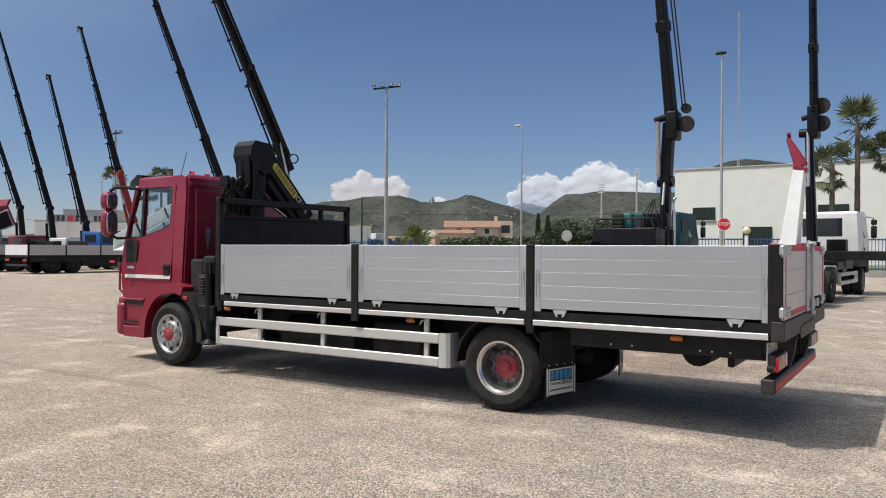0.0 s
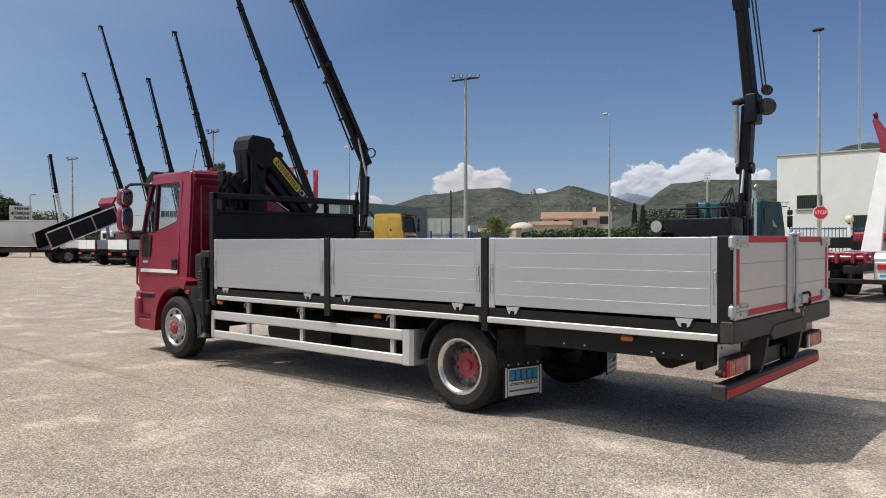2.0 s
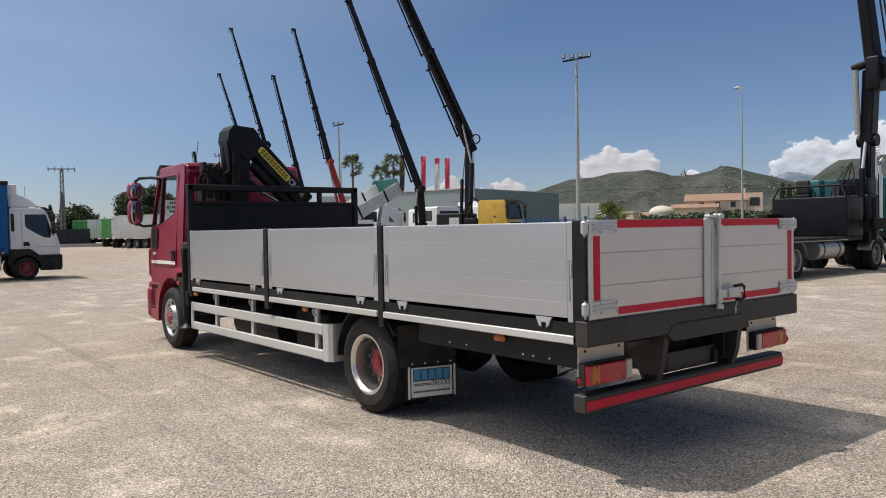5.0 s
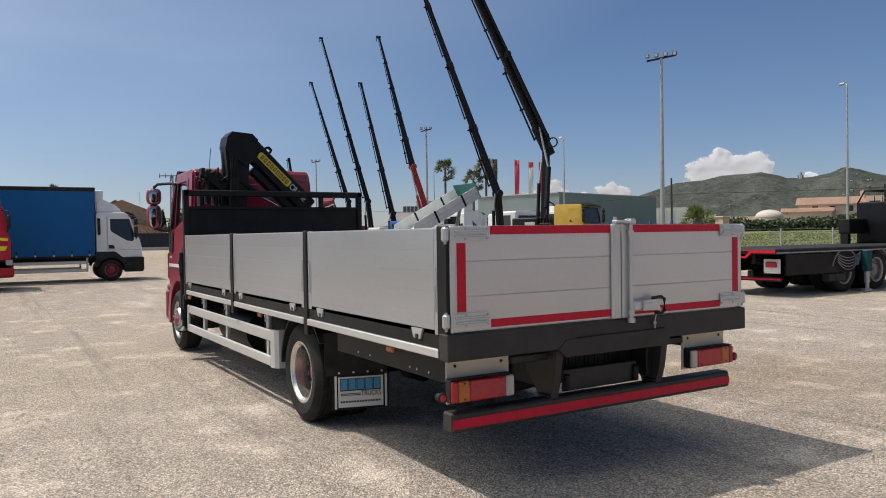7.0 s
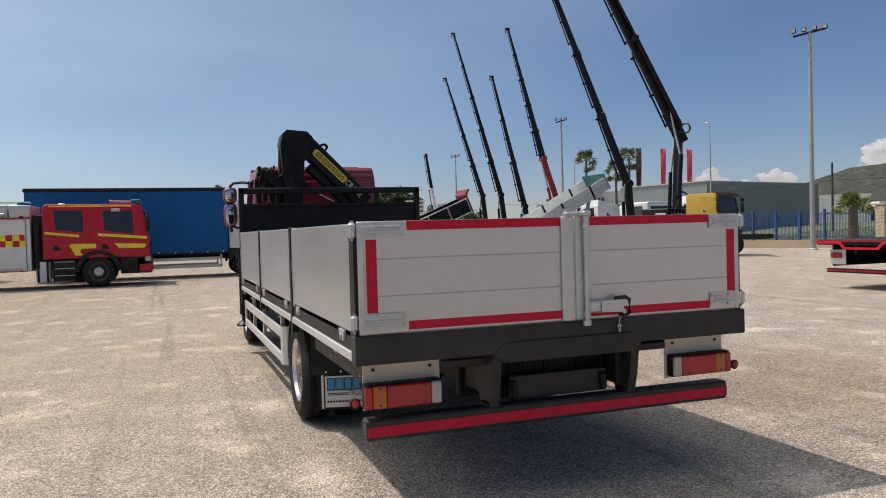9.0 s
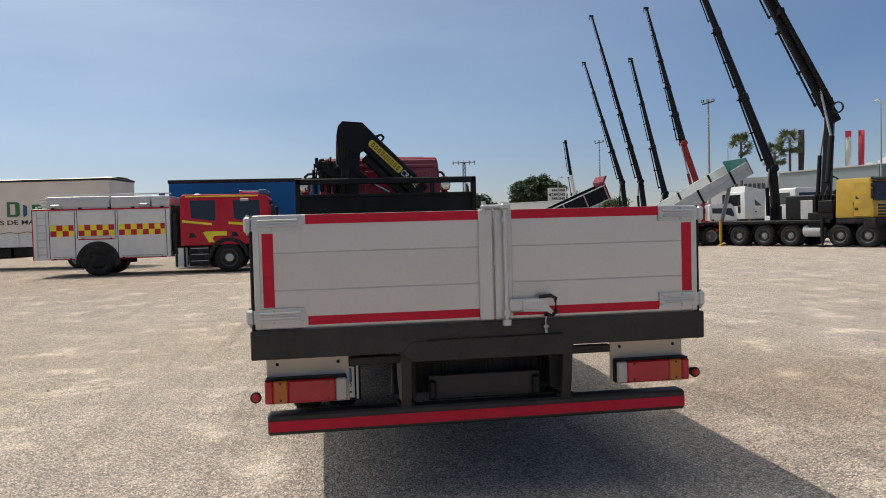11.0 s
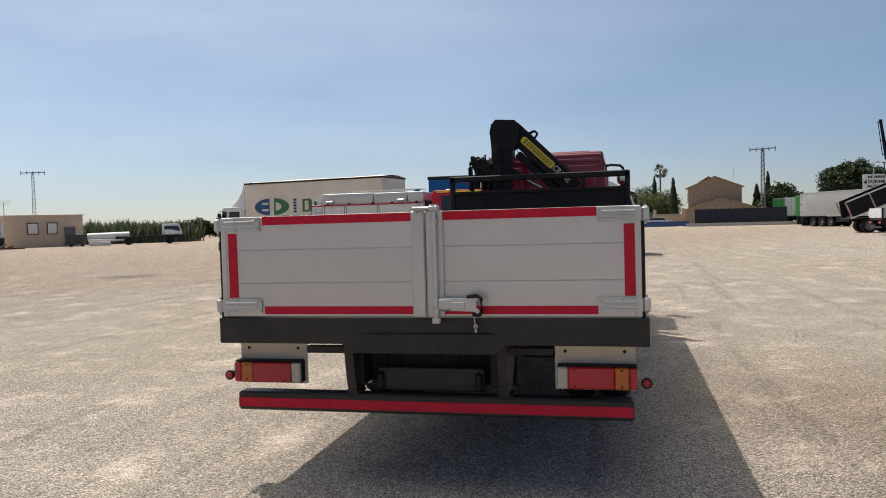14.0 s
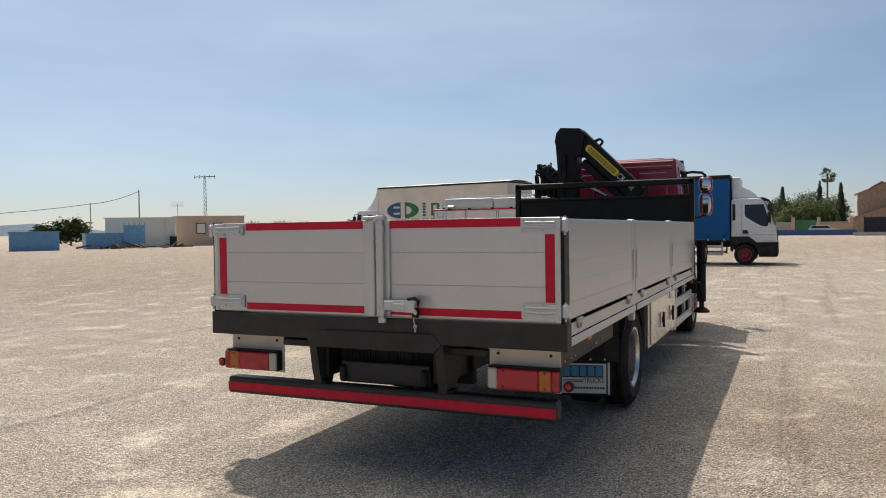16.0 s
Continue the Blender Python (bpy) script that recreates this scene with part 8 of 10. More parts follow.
def leafy(name, col, trans=0.25):
    """Foliage: a dull green, varied from clump to clump, that lets some light through."""
    m = bpy.data.materials.new(name)
    m.use_nodes = True
    n, l = m.node_tree.nodes, m.node_tree.links
    b = n["Principled BSDF"]
    ge, hs, mr = n.new("ShaderNodeNewGeometry"), n.new("ShaderNodeHueSaturation"), n.new("ShaderNodeMapRange")
    mr.inputs["To Min"].default_value, mr.inputs["To Max"].default_value = 0.55, 1.5
    l.new(ge.outputs["Random Per Island"], mr.inputs["Value"])
    l.new(mr.outputs[0], hs.inputs["Value"])
    hs.inputs["Color"].default_value = (*col, 1)
    l.new(hs.outputs[0], b.inputs["Base Color"])
    b.inputs["Roughness"].default_value = 0.65
    tr, mx = n.new("ShaderNodeBsdfTranslucent"), n.new("ShaderNodeMixShader")
    l.new(hs.outputs[0], tr.inputs["Color"])
    mx.inputs[0].default_value = trans
    l.new(b.outputs[0], mx.inputs[1])
    l.new(tr.outputs[0], mx.inputs[2])
    l.new(mx.outputs[0], n["Material Output"].inputs[0])
    return m


LEAF_DARK = leafy("dark_pine_foliage", (0.035, 0.055, 0.022))
LEAF_MID = leafy("olive_foliage", (0.060, 0.080, 0.034))
LEAF_LIGHT = leafy("spring_foliage", (0.105, 0.135, 0.048), 0.3)
PALM_LEAF = leafy("palm_frond", (0.085, 0.100, 0.045))
PALM_LIGHT = leafy("young_palm_frond", (0.13, 0.16, 0.045), 0.3)
GRASS = leafy("meadow_grass", (0.125, 0.148, 0.050), 0.25)
BARK = mat("bark", (0.13, 0.10, 0.075), 0.9, var=0.3, scale=10, fine=60, bump=0.4)
POLE = mat("weathered_galvanised_pole", (0.40, 0.40, 0.38), 0.5, 0.5, var=0.15, dirt=0.15)
CONCRETE = mat("grey_concrete", (0.38, 0.36, 0.33), 0.85, var=0.15, scale=2, dirt=0.2, bump=0.15)
RENDER_WHITE = mat("white_render", (0.70, 0.69, 0.66), 0.85, var=0.05, scale=0.6, dirt=0.08, bump=0.08)
OCHRE = mat("ochre_render", (0.50, 0.38, 0.26), 0.85, var=0.1, scale=0.8, dirt=0.2, bump=0.1)
PEACH = mat("peach_render", (0.74, 0.53, 0.40), 0.85, var=0.08, scale=0.6, dirt=0.1)
ROOF_TILE = mat("terracotta_roof", (0.50, 0.33, 0.245), 0.85, var=0.25, scale=4, fine=25, bump=0.5, stretch=(1, 6, 1))
STONE_WALL = mat("brown_stone_wall", (0.36, 0.265, 0.19), 0.9, var=0.35, scale=3, fine=14, bump=0.5)
HALL_GREY = mat("grey_green_cladding", (0.21, 0.245, 0.245), 0.5, 0.2, var=0.06, scale=0.5)
FENCE_BLUE = mat("blue_fence_paint", (0.02, 0.07, 0.22), 0.45, dirt=0.1)
NET_DARK = mat("dark_windbreak_net", (0.018, 0.022, 0.035), 0.8, var=0.25, scale=1)
BLUE_STEEL = mat("light_blue_steel", (0.13, 0.33, 0.52), 0.5, dirt=0.15)
FLAG_RED = mat("red_flag_cloth", (0.60, 0.05, 0.085), 0.7)
BANNER = mat("dark_banner_cloth", (0.055, 0.03, 0.03), 0.7, var=0.5, scale=2)
PYLON_STEEL = mat("weathered_pylon_steel", (0.17, 0.165, 0.16), 0.6, 0.3, var=0.2)
GATE_GREEN = mat("dull_green_sheet", (0.035, 0.15, 0.075), 0.5, dirt=0.15)
HUT = mat("pinkish_beige_render", (0.60, 0.47, 0.35), 0.85, var=0.08, scale=0.8, dirt=0.12, bump=0.1)
CONTAINER = mat("off_white_panel", (0.70, 0.67, 0.58), 0.5, var=0.03, dirt=0.05)
GRILLE_DARK = mat("dark_green_window", (0.018, 0.042, 0.031), 0.5)


def mesh_stuff(name, verts, faces, material, parent=None, label="", category="", kind="", smooth=False):
    me = bpy.data.meshes.new(name)
    me.from_pydata(verts, [], faces)
    me.materials.append(material)
    if smooth:
        me.shade_smooth()
    ob = new(name, me)
    ob.parent = parent
    return tagged(ob, label, category, "", kind)


def hill_material(name, col, col2):
    m = bpy.data.materials.new(name)
    m.use_nodes = True
    n, l = m.node_tree.nodes, m.node_tree.links
    b = n["Principled BSDF"]
    tc = n.new("ShaderNodeTexCoord")
    out = None
    for s, d, lo, hi, c in ((0.006, 8, 0.40, 0.62, col2), (0.05, 6, 0.48, 0.70, tuple(0.58 * q for q in col)), (0.02, 8, 0.58, 0.72, tuple(1.6 * q for q in col2))):
        q, r, x = n.new("ShaderNodeTexNoise"), n.new("ShaderNodeMapRange"), n.new("ShaderNodeMix")
        q.inputs["Scale"].default_value, q.inputs["Detail"].default_value, q.inputs["Roughness"].default_value = s, d, 0.65
        l.new(tc.outputs["Object"], q.inputs["Vector"])
        r.inputs["From Min"].default_value, r.inputs["From Max"].default_value = lo, hi
        l.new(q.outputs["Fac"], r.inputs["Value"])
        x.data_type = "RGBA"
        l.new(r.outputs[0], x.inputs[0])
        if out is None:
            x.inputs[6].default_value = (*col, 1)
        else:
            l.new(out, x.inputs[6])
        x.inputs[7].default_value = (*c, 1)
        out = x.outputs[2]
    # bushes and stony ground between them
    bush, grow, rr = n.new("ShaderNodeTexVoronoi"), n.new("ShaderNodeTexNoise"), n.new("ShaderNodeMath")
    bush.inputs["Scale"].default_value = 0.12
    grow.inputs["Scale"].default_value, grow.inputs["Detail"].default_value = 0.011, 6
    for q in (bush, grow):
        l.new(tc.outputs["Object"], q.inputs["Vector"])
    rr.operation = "MULTIPLY_ADD"
    l.new(grow.outputs["Fac"], rr.inputs[0])
    rr.inputs[1].default_value = -1.5
    l.new(bush.outputs["Distance"], rr.inputs[2])
    rm, x = n.new("ShaderNodeMapRange"), n.new("ShaderNodeMix")
    rm.inputs["From Min"].default_value, rm.inputs["From Max"].default_value = -0.45, -0.15
    rm.inputs["To Min"].default_value, rm.inputs["To Max"].default_value = 0.80, 1.16
    l.new(rr.outputs[0], rm.inputs["Value"])
    x.data_type, x.blend_type = "RGBA", "MULTIPLY"
    x.inputs[0].default_value = 1.0
    l.new(out, x.inputs[6])
    l.new(rm.outputs[0], x.inputs[7])
    l.new(x.outputs[2], b.inputs["Base Color"])
    b.inputs["Roughness"].default_value = 0.95
    b.inputs["Specular IOR Level"].default_value = 0.1
    return m


def ridge(name, R, depth, table, material, label, rough=1.0, seed=0):
    """A range of hills whose skyline follows heading and elevation, with spurs and gullies."""
    hs = [a for a, _ in table]
    es = [b for _, b in table]
    N = 420
    heads = np.linspace(hs[0], hs[-1], N)
    order = np.argsort(hs)
    elev = np.interp(heads, np.array(hs)[order], np.array(es)[order])
    rows = 40
    vs, fs = [], []
    for j in range(rows + 1):
        u = j / rows
        for i in range(N):
            r = R - depth + 1.6 * depth * u
            prof = 1 - abs((r - R) / depth) ** 1.25 if r < R else 1 - ((r - R) / (0.6 * depth)) ** 1.5
            top = 1.6 + R * math.tan(radians(elev[i]))
            p = toward(heads[i], r)
            k = noise.fractal((p.x / 210 + seed, p.y / 210, seed), 1.0, 2.0, 6) * 0.30 * rough
            ripple = noise.fractal((p.x / 40, p.y / 40, seed + 3), 1.0, 2.0, 4) * 0.018
            z = top * max(0, prof * (1 + k * (1 - prof ** 3)) + ripple * (0.3 + 0.7 * (1 - prof)))
            vs.append((p.x, p.y, z - 2))
    for j in range(rows):
        for i in range(N - 1):
            a = j * N + i
            fs.append((a, a + 1, a + N + 1, a + N))
    mesh_stuff(name, vs, fs, material, None, label, "hills", "structure", True)
    return np.array(vs)


HILL = hill_material("dry_green_hillside", (0.050, 0.055, 0.047), (0.070, 0.073, 0.062))
# the blue of the air before the far hills is mixed into their colour
HILL_FAR = hill_material("far_hazed_hillside", (0.12, 0.15, 0.20), (0.14, 0.165, 0.205))
slope = ridge("backdrop_hills", 2500, 520, ((66, 0.5), (60, 1.0), (55, 1.5), (50, 1.9), (46, 2.2), (44.5, 2.6), (41.7, 3.5), (40, 3.6), (38.7, 3.9), (37, 3.95), (36.1, 4.05), (35, 3.75), (34.5, 3.55), (33, 3.55), (31.8, 3.8), (31, 4.12), (30.2, 3.95), (29.2, 3.6), (27.7, 3.2), (25.5, 2.5), (23, 2.0), (15, 1.5), (0, 1.0)), HILL, "scrub-covered grey-green mountains under the sky")
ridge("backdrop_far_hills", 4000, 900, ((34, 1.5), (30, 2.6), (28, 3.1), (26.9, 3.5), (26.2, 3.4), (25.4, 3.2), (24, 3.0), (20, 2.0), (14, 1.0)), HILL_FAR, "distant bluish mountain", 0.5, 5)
ridge("backdrop_near_hill", 1500, 300, ((30, 0.6), (27.5, 1.6), (25.8, 2.6), (24.6, 3.6), (23.75, 4.15), (22.5, 4.2), (21.3, 4.36), (19, 4.3), (17.3, 4.2), (14, 4.2), (8, 4.5), (3, 5.0), (-6, 4), (-14, 2)), HILL, "scrub-covered stony hill", 0.8, 9)
ridge("backdrop_antenna_hill", 900, 240, ((18, 1.2), (15, 3.6), (13.4, 6.0), (12.3, 6.4), (11.2, 6.5), (9.6, 6.25), (8.3, 6.0), (6.8, 5.8), (5.5, 5.9), (4, 6.4), (2.7, 6.5), (0, 6.2), (-8, 5), (-20, 1)), HILL, "scrub hill behind the white building", 0.6, 13)
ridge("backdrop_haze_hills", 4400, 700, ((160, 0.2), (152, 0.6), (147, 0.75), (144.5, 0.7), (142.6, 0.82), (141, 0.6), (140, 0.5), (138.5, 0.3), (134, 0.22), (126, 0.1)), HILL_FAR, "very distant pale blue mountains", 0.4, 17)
# hamlet and scattered houses on the mountain side
rnd = random.Random(77)
bm = bmesh.new()
azim = np.degrees(np.arctan2(-slope[:, 0], slope[:, 1]))
high = np.degrees(np.arctan2(slope[:, 2] - 1.6, np.hypot(slope[:, 0], slope[:, 1])))
for want_a, want_e, spread, count in ((31.0, 3.95, 0.5, 9), (29.6, 3.2, 0.8, 7), (30.5, 2.4, 2.6, 5), (37.0, 1.6, 4.0, 4), (27.8, 2.6, 0.8, 8)):
    for k in range(count):
        a, e = want_a + rnd.gauss(0, spread * 0.5), want_e + rnd.gauss(0, 0.12 * (1 + spread))
        q = int(np.argmin((azim - a) ** 2 + (high - e) ** 2 + np.where(np.hypot(slope[:, 0], slope[:, 1]) > 2500, 9, 0)))
        c = Vector(slope[q])
        w, d, h = rnd.uniform(1.5, 3.2), rnd.uniform(2, 3), rnd.uniform(0.6, 1.8)
        box(bm, (c.x - w, c.y - d, c.z - 6), (c.x + w, c.y + d, c.z + h))
        plate(bm, [(c.y - d - 0.6, c.z + h), (c.y + d + 0.6, c.z + h), (c.y, c.z + h + 1.6)], (), "x", c.x - w - 0.5, c.x + w + 0.5)
solid("hillside_houses", bm, mat("pale_far_wall", (0.22, 0.21, 0.19), 0.9), "pale scattered houses on the mountain side", "houses", kind="stuff")
# tower on the ridge
bm = bmesh.new()
p = toward(33.65, 2480)
box(bm, (p.x - 3, p.y - 4, 120), (p.x + 3, p.y + 4, 168))
box(bm, (p.x + 5, p.y - 4, 120), (p.x + 7, p.y + 4, 161))
box(bm, (p.x - 9, p.y - 4, 120), (p.x - 6, p.y + 4, 160))
solid("hilltop_tower", bm, CONCRETE, "small stone tower on the ridge", "tower")

CLOUD = bpy.data.materials.new("cloud")
CLOUD.use_nodes = True
cn, cl = CLOUD.node_tree.nodes, CLOUD.node_tree.links
cb = cn["Principled BSDF"]
cb.inputs["Base Color"].default_value = (0.86, 0.87, 0.90, 1)
cb.inputs["Roughness"].default_value = 1.0
cb.inputs["Specular IOR Level"].default_value = 0.0
dens = cn.new("ShaderNodeAttribute")
dens.attribute_name = "thickness"
fray = cn.new("ShaderNodeTexNoise")
fray.inputs["Scale"].default_value, fray.inputs["Detail"].default_value = 0.035, 6
ctc = cn.new("ShaderNodeTexCoord")
cl.new(ctc.outputs["Object"], fray.inputs["Vector"])
fsum = cn.new("ShaderNodeMath")
fsum.operation = "MULTIPLY_ADD"
cl.new(fray.outputs["Fac"], fsum.inputs[0])
fsum.inputs[1].default_value = 0.5
cl.new(dens.outputs["Fac"], fsum.inputs[2])
edge = cn.new("ShaderNodeMapRange")
edge.interpolation_type = "SMOOTHSTEP"
edge.inputs["From Min"].default_value, edge.inputs["From Max"].default_value = 0.16, 0.46
cl.new(fsum.outputs[0], edge.inputs["Value"])
cl.new(edge.outputs[0], cb.inputs["Alpha"])


def cloud(puffs, seed, tail=3.2):
    """A cumulus: a billowing sheet far behind the hills, frayed where it is thin."""
    D = 4380
    h0, h1 = min(h - 1.6 * r for h, e, r in puffs), max(h + 1.6 * r for h, e, r in puffs)
    e0, e1 = min(e - 4.0 * r for h, e, r in puffs), max(e + 1.5 * r for h, e, r in puffs)
    nh, ne = max(24, int((h1 - h0) / 0.05)), max(20, int((e1 - e0) / 0.05))
    vs, ds = [], []
    for j in range(ne + 1):
        e = e0 + (e1 - e0) * j / ne
        for i in range(nh + 1):
            h = h0 + (h1 - h0) * i / nh
            q = 0.0
            for a, b, r in puffs:
                q += math.exp(-1.1 * (((h - a) / r) ** 2 + ((e - b) / ((0.85 if e > b else tail) * r)) ** 2))
            f = noise.fractal((h * 1.9, e * 2.3, seed), 1.1, 2.0, 5)
            w = noise.fractal((h * 1.3 + 9, e * 1.6, seed + 2), 1.0, 2.0, 2)
            g = q
            q = min(q, 1.3) - 0.36 + 0.30 * f
            ds.append(q)
            q = min(g, 1.3) - 0.36 + 0.12 * f
            vs.append(tuple(toward(h, D - 9 * math.sqrt(max(q + 0.3, 0)) - 1.6 * w, 1.6 + D * math.tan(radians(e)))))
    fs = []
    for j in range(ne):
        for i in range(nh):
            c = [j * (nh + 1) + i, j * (nh + 1) + i + 1, (j + 1) * (nh + 1) + i + 1, (j + 1) * (nh + 1) + i]
            if max(ds[k] for k in c) > -0.4:
                fs.append(c)
    me = bpy.data.meshes.new("cloud")
    me.from_pydata(vs, [], fs)
    at = me.attributes.new("thickness", "FLOAT", "POINT")
    at.data.foreach_set("value", ds)
    me.materials.append(CLOUD)
    me.shade_smooth()
    return tagged(new("backdrop_cloud", me), "white cumulus cloud above the mountains", "cloud", "", "structure")


cloud(((40.5, 4.3, 0.7), (39.3, 4.7, 0.8), (37.6, 4.7, 0.7), (36.4, 4.9, 0.7), (35.8, 4.4, 0.5), (38.4, 4.2, 0.6), (38.9, 5.55, 0.36), (38.45, 5.35, 0.30)), 1)
cloud(((27.6, 3.9, 0.5), (26.4, 4.6, 0.8), (25.2, 4.9, 0.9), (23.6, 4.6, 0.8), (22.4, 5.3, 0.9), (21.2, 5.6, 1.0), (19.8, 5.2, 0.8), (18.8, 4.7, 0.6), (17.6, 4.5, 0.5)), 3)
cloud(((33.2, 3.6, 0.35), (32.8, 3.5, 0.3), (34, 3.3, 0.3)), 4)
cloud(((47.0, 3.0, 0.5), (46.2, 3.4, 0.4), (45.4, 2.9, 0.5), (48.2, 2.7, 0.4)), 5)
cloud(((50.4, 3.6, 0.5), (51.0, 3.0, 0.6), (52.2, 2.8, 0.5), (49.6, 2.8, 0.5)), 6)


# ---- trees ----
def crown(name, parent, centre, radii, clumps, leaf, material, seed, per=30, hollow=0.45, spread=1.0):
    rnd = random.Random(seed)
    vs, fs = [], []
    c0 = Vector(centre)
    for k in range(clumps):
        d = Vector((rnd.gauss(0, 1), rnd.gauss(0, 1), rnd.gauss(0, 0.9))).normalized()
        q = rnd.uniform(hollow, 1.0) * (1 + 0.25 * noise.noise(d * 1.7 + Vector((seed, 0, 0))))
        c = c0 + Vector((d.x * radii[0], d.y * radii[1], d.z * radii[2])) * q
        s = min(radii) * rnd.uniform(0.14, 0.26) * spread
        for j in range(per):
            p = c + Vector((rnd.gauss(0, s), rnd.gauss(0, s), rnd.gauss(0, s * 0.7)))
            u = Vector((rnd.gauss(0, 1), rnd.gauss(0, 1), rnd.gauss(0, 0.6))).normalized()
            w = u.orthogonal().normalized() * leaf * rnd.uniform(0.25, 0.5)
            u = u * leaf * rnd.uniform(0.6, 1.2)
            n = len(vs)
            vs += [p - u, p + w, p + u, p - w]
            fs.append((n, n + 1, n + 2, n + 3))
    return mesh_stuff(name, vs, fs, material, parent, kind="stuff" if not parent else "")


def tree(x, y, h, r, material, label, seed, base=0.35, clumps=70, leaf=0.35, flat=1.0, name="tree", per=30, spread=1.0):
    th = thing(name, label, "tree", Matrix.Translation((x, y, 0)))
    rnd = random.Random(seed)
    bm = bmesh.new()
    cyl(bm, (0, 0, -0.05), (0.1, 0.05, h * 0.6), 0.035 * h, 0.015 * h, 10)
    for k in range(6):
        a = rnd.uniform(0, 6.28)
        z = h * rnd.uniform(base, base + 0.25)
        cyl(bm, (0.05, 0, z), (r * 0.65 * math.cos(a), r * 0.65 * math.sin(a), z + h * 0.22), 0.012 * h, 0.004 * h, 7)
    part("trunk", bm, BARK, th)
    zc = h * (1 + base) / 2
    crown("crown", th, (0, 0, zc), (r, r, (h - zc) * flat), clumps, leaf, material, seed, per, 0.45 if spread == 1.0 else 0.62, spread)
    return th


def cypress(x, y, h, r, seed, mt=None):
    th = thing("cypress_tree", "dark slim cypress tree", "tree", Matrix.Translation((x, y, 0)), group="cypress trees")
    bm = bmesh.new()
    cyl(bm, (0, 0, -0.05), (0, 0, h * 0.8), 0.14, 0.04, 8)
    part("trunk", bm, BARK, th)
    rnd = random.Random(seed)
    vs, fs = [], []
    for k in range(1500):
        t = rnd.random() ** 0.8
        rr = r * (1 - t) ** 0.6 * (0.25 + 0.75 * min(1, t * 6)) * (0.8 + 0.4 * noise.noise((seed, t * 9, 0)))
        a = rnd.uniform(0, 6.28)
        q = rr * rnd.uniform(0.5, 1.05)
        p = Vector((q * math.cos(a), q * math.sin(a), 0.3 + t * (h - 0.3)))
        u = Vector((rnd.gauss(0, 0.35), rnd.gauss(0, 0.35), 1)).normalized() * rnd.uniform(0.2, 0.42)
        w = u.orthogonal().normalized() * 0.11
        n = len(vs)
        vs += [p - u, p + w, p + u, p - w]
        fs.append((n, n + 1, n + 2, n + 3))
    mesh_stuff("crown", vs, fs, mt or LEAF_DARK, th)


def palm(x, y, h, r, seed, fronds=46, label="tall fan palm with a skirt of dead fronds", tr=0.22, low=-1.0, leaf=None):
    th = thing("palm_tree", label, "palm", Matrix.Translation((x, y, 0)), group="palm trees")
    rnd = random.Random(seed)
    bm = bmesh.new()
    prof = [(tr * 1.25, -0.05)] + [(tr * (1 - 0.25 * k / 24) * (1.0 if k % 2 else 0.9), h * k / 24) for k in range(1, 25)] + [(0.05, h + 0.3)]
    lathe(bm, prof, (0, 0, 0), "z", 12)
    part("trunk", bm, BARK, th)
    vs, fs = [], []
    for k in range(fronds):
        # a stalk that ends in a pleated fan; the old ones hang down
        a, up = rnd.uniform(0, 6.28), rnd.uniform(low, 1.35)
        d = Vector((math.cos(a) * math.cos(up), math.sin(a) * math.cos(up), math.sin(up)))
        flat = Vector((-math.sin(a), math.cos(a), 0))
        turn_ = rnd.uniform(-1.2, 1.2)
        side = flat * math.cos(turn_) + d.cross(flat) * math.sin(turn_)
        L = r * rnd.uniform(0.75, 1.05) * (0.8 if up < -0.6 else 1.0)
        root = Vector((0, 0, h - (0.25 * r if up < -0.3 else 0)))
        hub = root + d * (L * 0.52) - Vector((0, 0, 0.05 * L))
        n = len(vs)
        w = side * 0.025
        vs += [root - w, root + w, hub + w, hub - w]
        fs.append((n, n + 1, n + 2, n + 3))
        for q in range(13):
            e = radians(-78 + 13 * q + rnd.uniform(-4, 4))
            o = (d * math.cos(e) + side * math.sin(e) + Vector((0, 0, rnd.uniform(-0.30, -0.02)))).normalized() * (L * 0.5 * (0.75 + 0.25 * math.cos(e)))
            w = (side * math.cos(e) - d * math.sin(e)) * (L * 0.034)
            n = len(vs)
            vs += [hub - w * 0.2, hub + o * 0.55 - w, hub + o, hub + o * 0.55 + w]
            fs.append((n, n + 1, n + 2, n + 3))
    mesh_stuff("crown", vs, fs, leaf or PALM_LEAF, th)
    return th


palm(-95.4, 64.2, 11.4, 1.95, 1)
palm(-93.2, 70.1, 11.6, 2.1, 2)
palm(-93.8, 68.2, 9.9, 2.0, 3)
palm(-4.55, 59.8, 10.4, 2.3, 4)
palm(-5.95, 58.2, 7.4, 2.0, 5)
palm(-2.6, 61.0, 8.6, 1.9, 6)
palm(-166.6, 17.0, 11.4, 1.8, 7, 40, "tall palm rising over distant trees")
palm(-28.6, 41.1, 2.2, 1.2, 8, 40, "young spreading palm beside the gate pillar", 0.3, -0.1, PALM_LIGHT)
tree(-125.9, 43.9, 8.9, 4.7, LEAF_DARK, "broad dark umbrella pine behind trailers", 11, 0.30, 620, 0.26, 1.0, "pine_tree", 80, 0.55)
tree(-109.0, 50.5, 4.6, 3.0, LEAF_MID, "low olive-green tree beyond the trailers", 12, 0.2, 120, 0.2, per=50)
tree(-114.5, 48.5, 5.8, 3.4, LEAF_MID, "olive-green tree beyond the trailers", 13, 0.2, 120, 0.2, per=50)
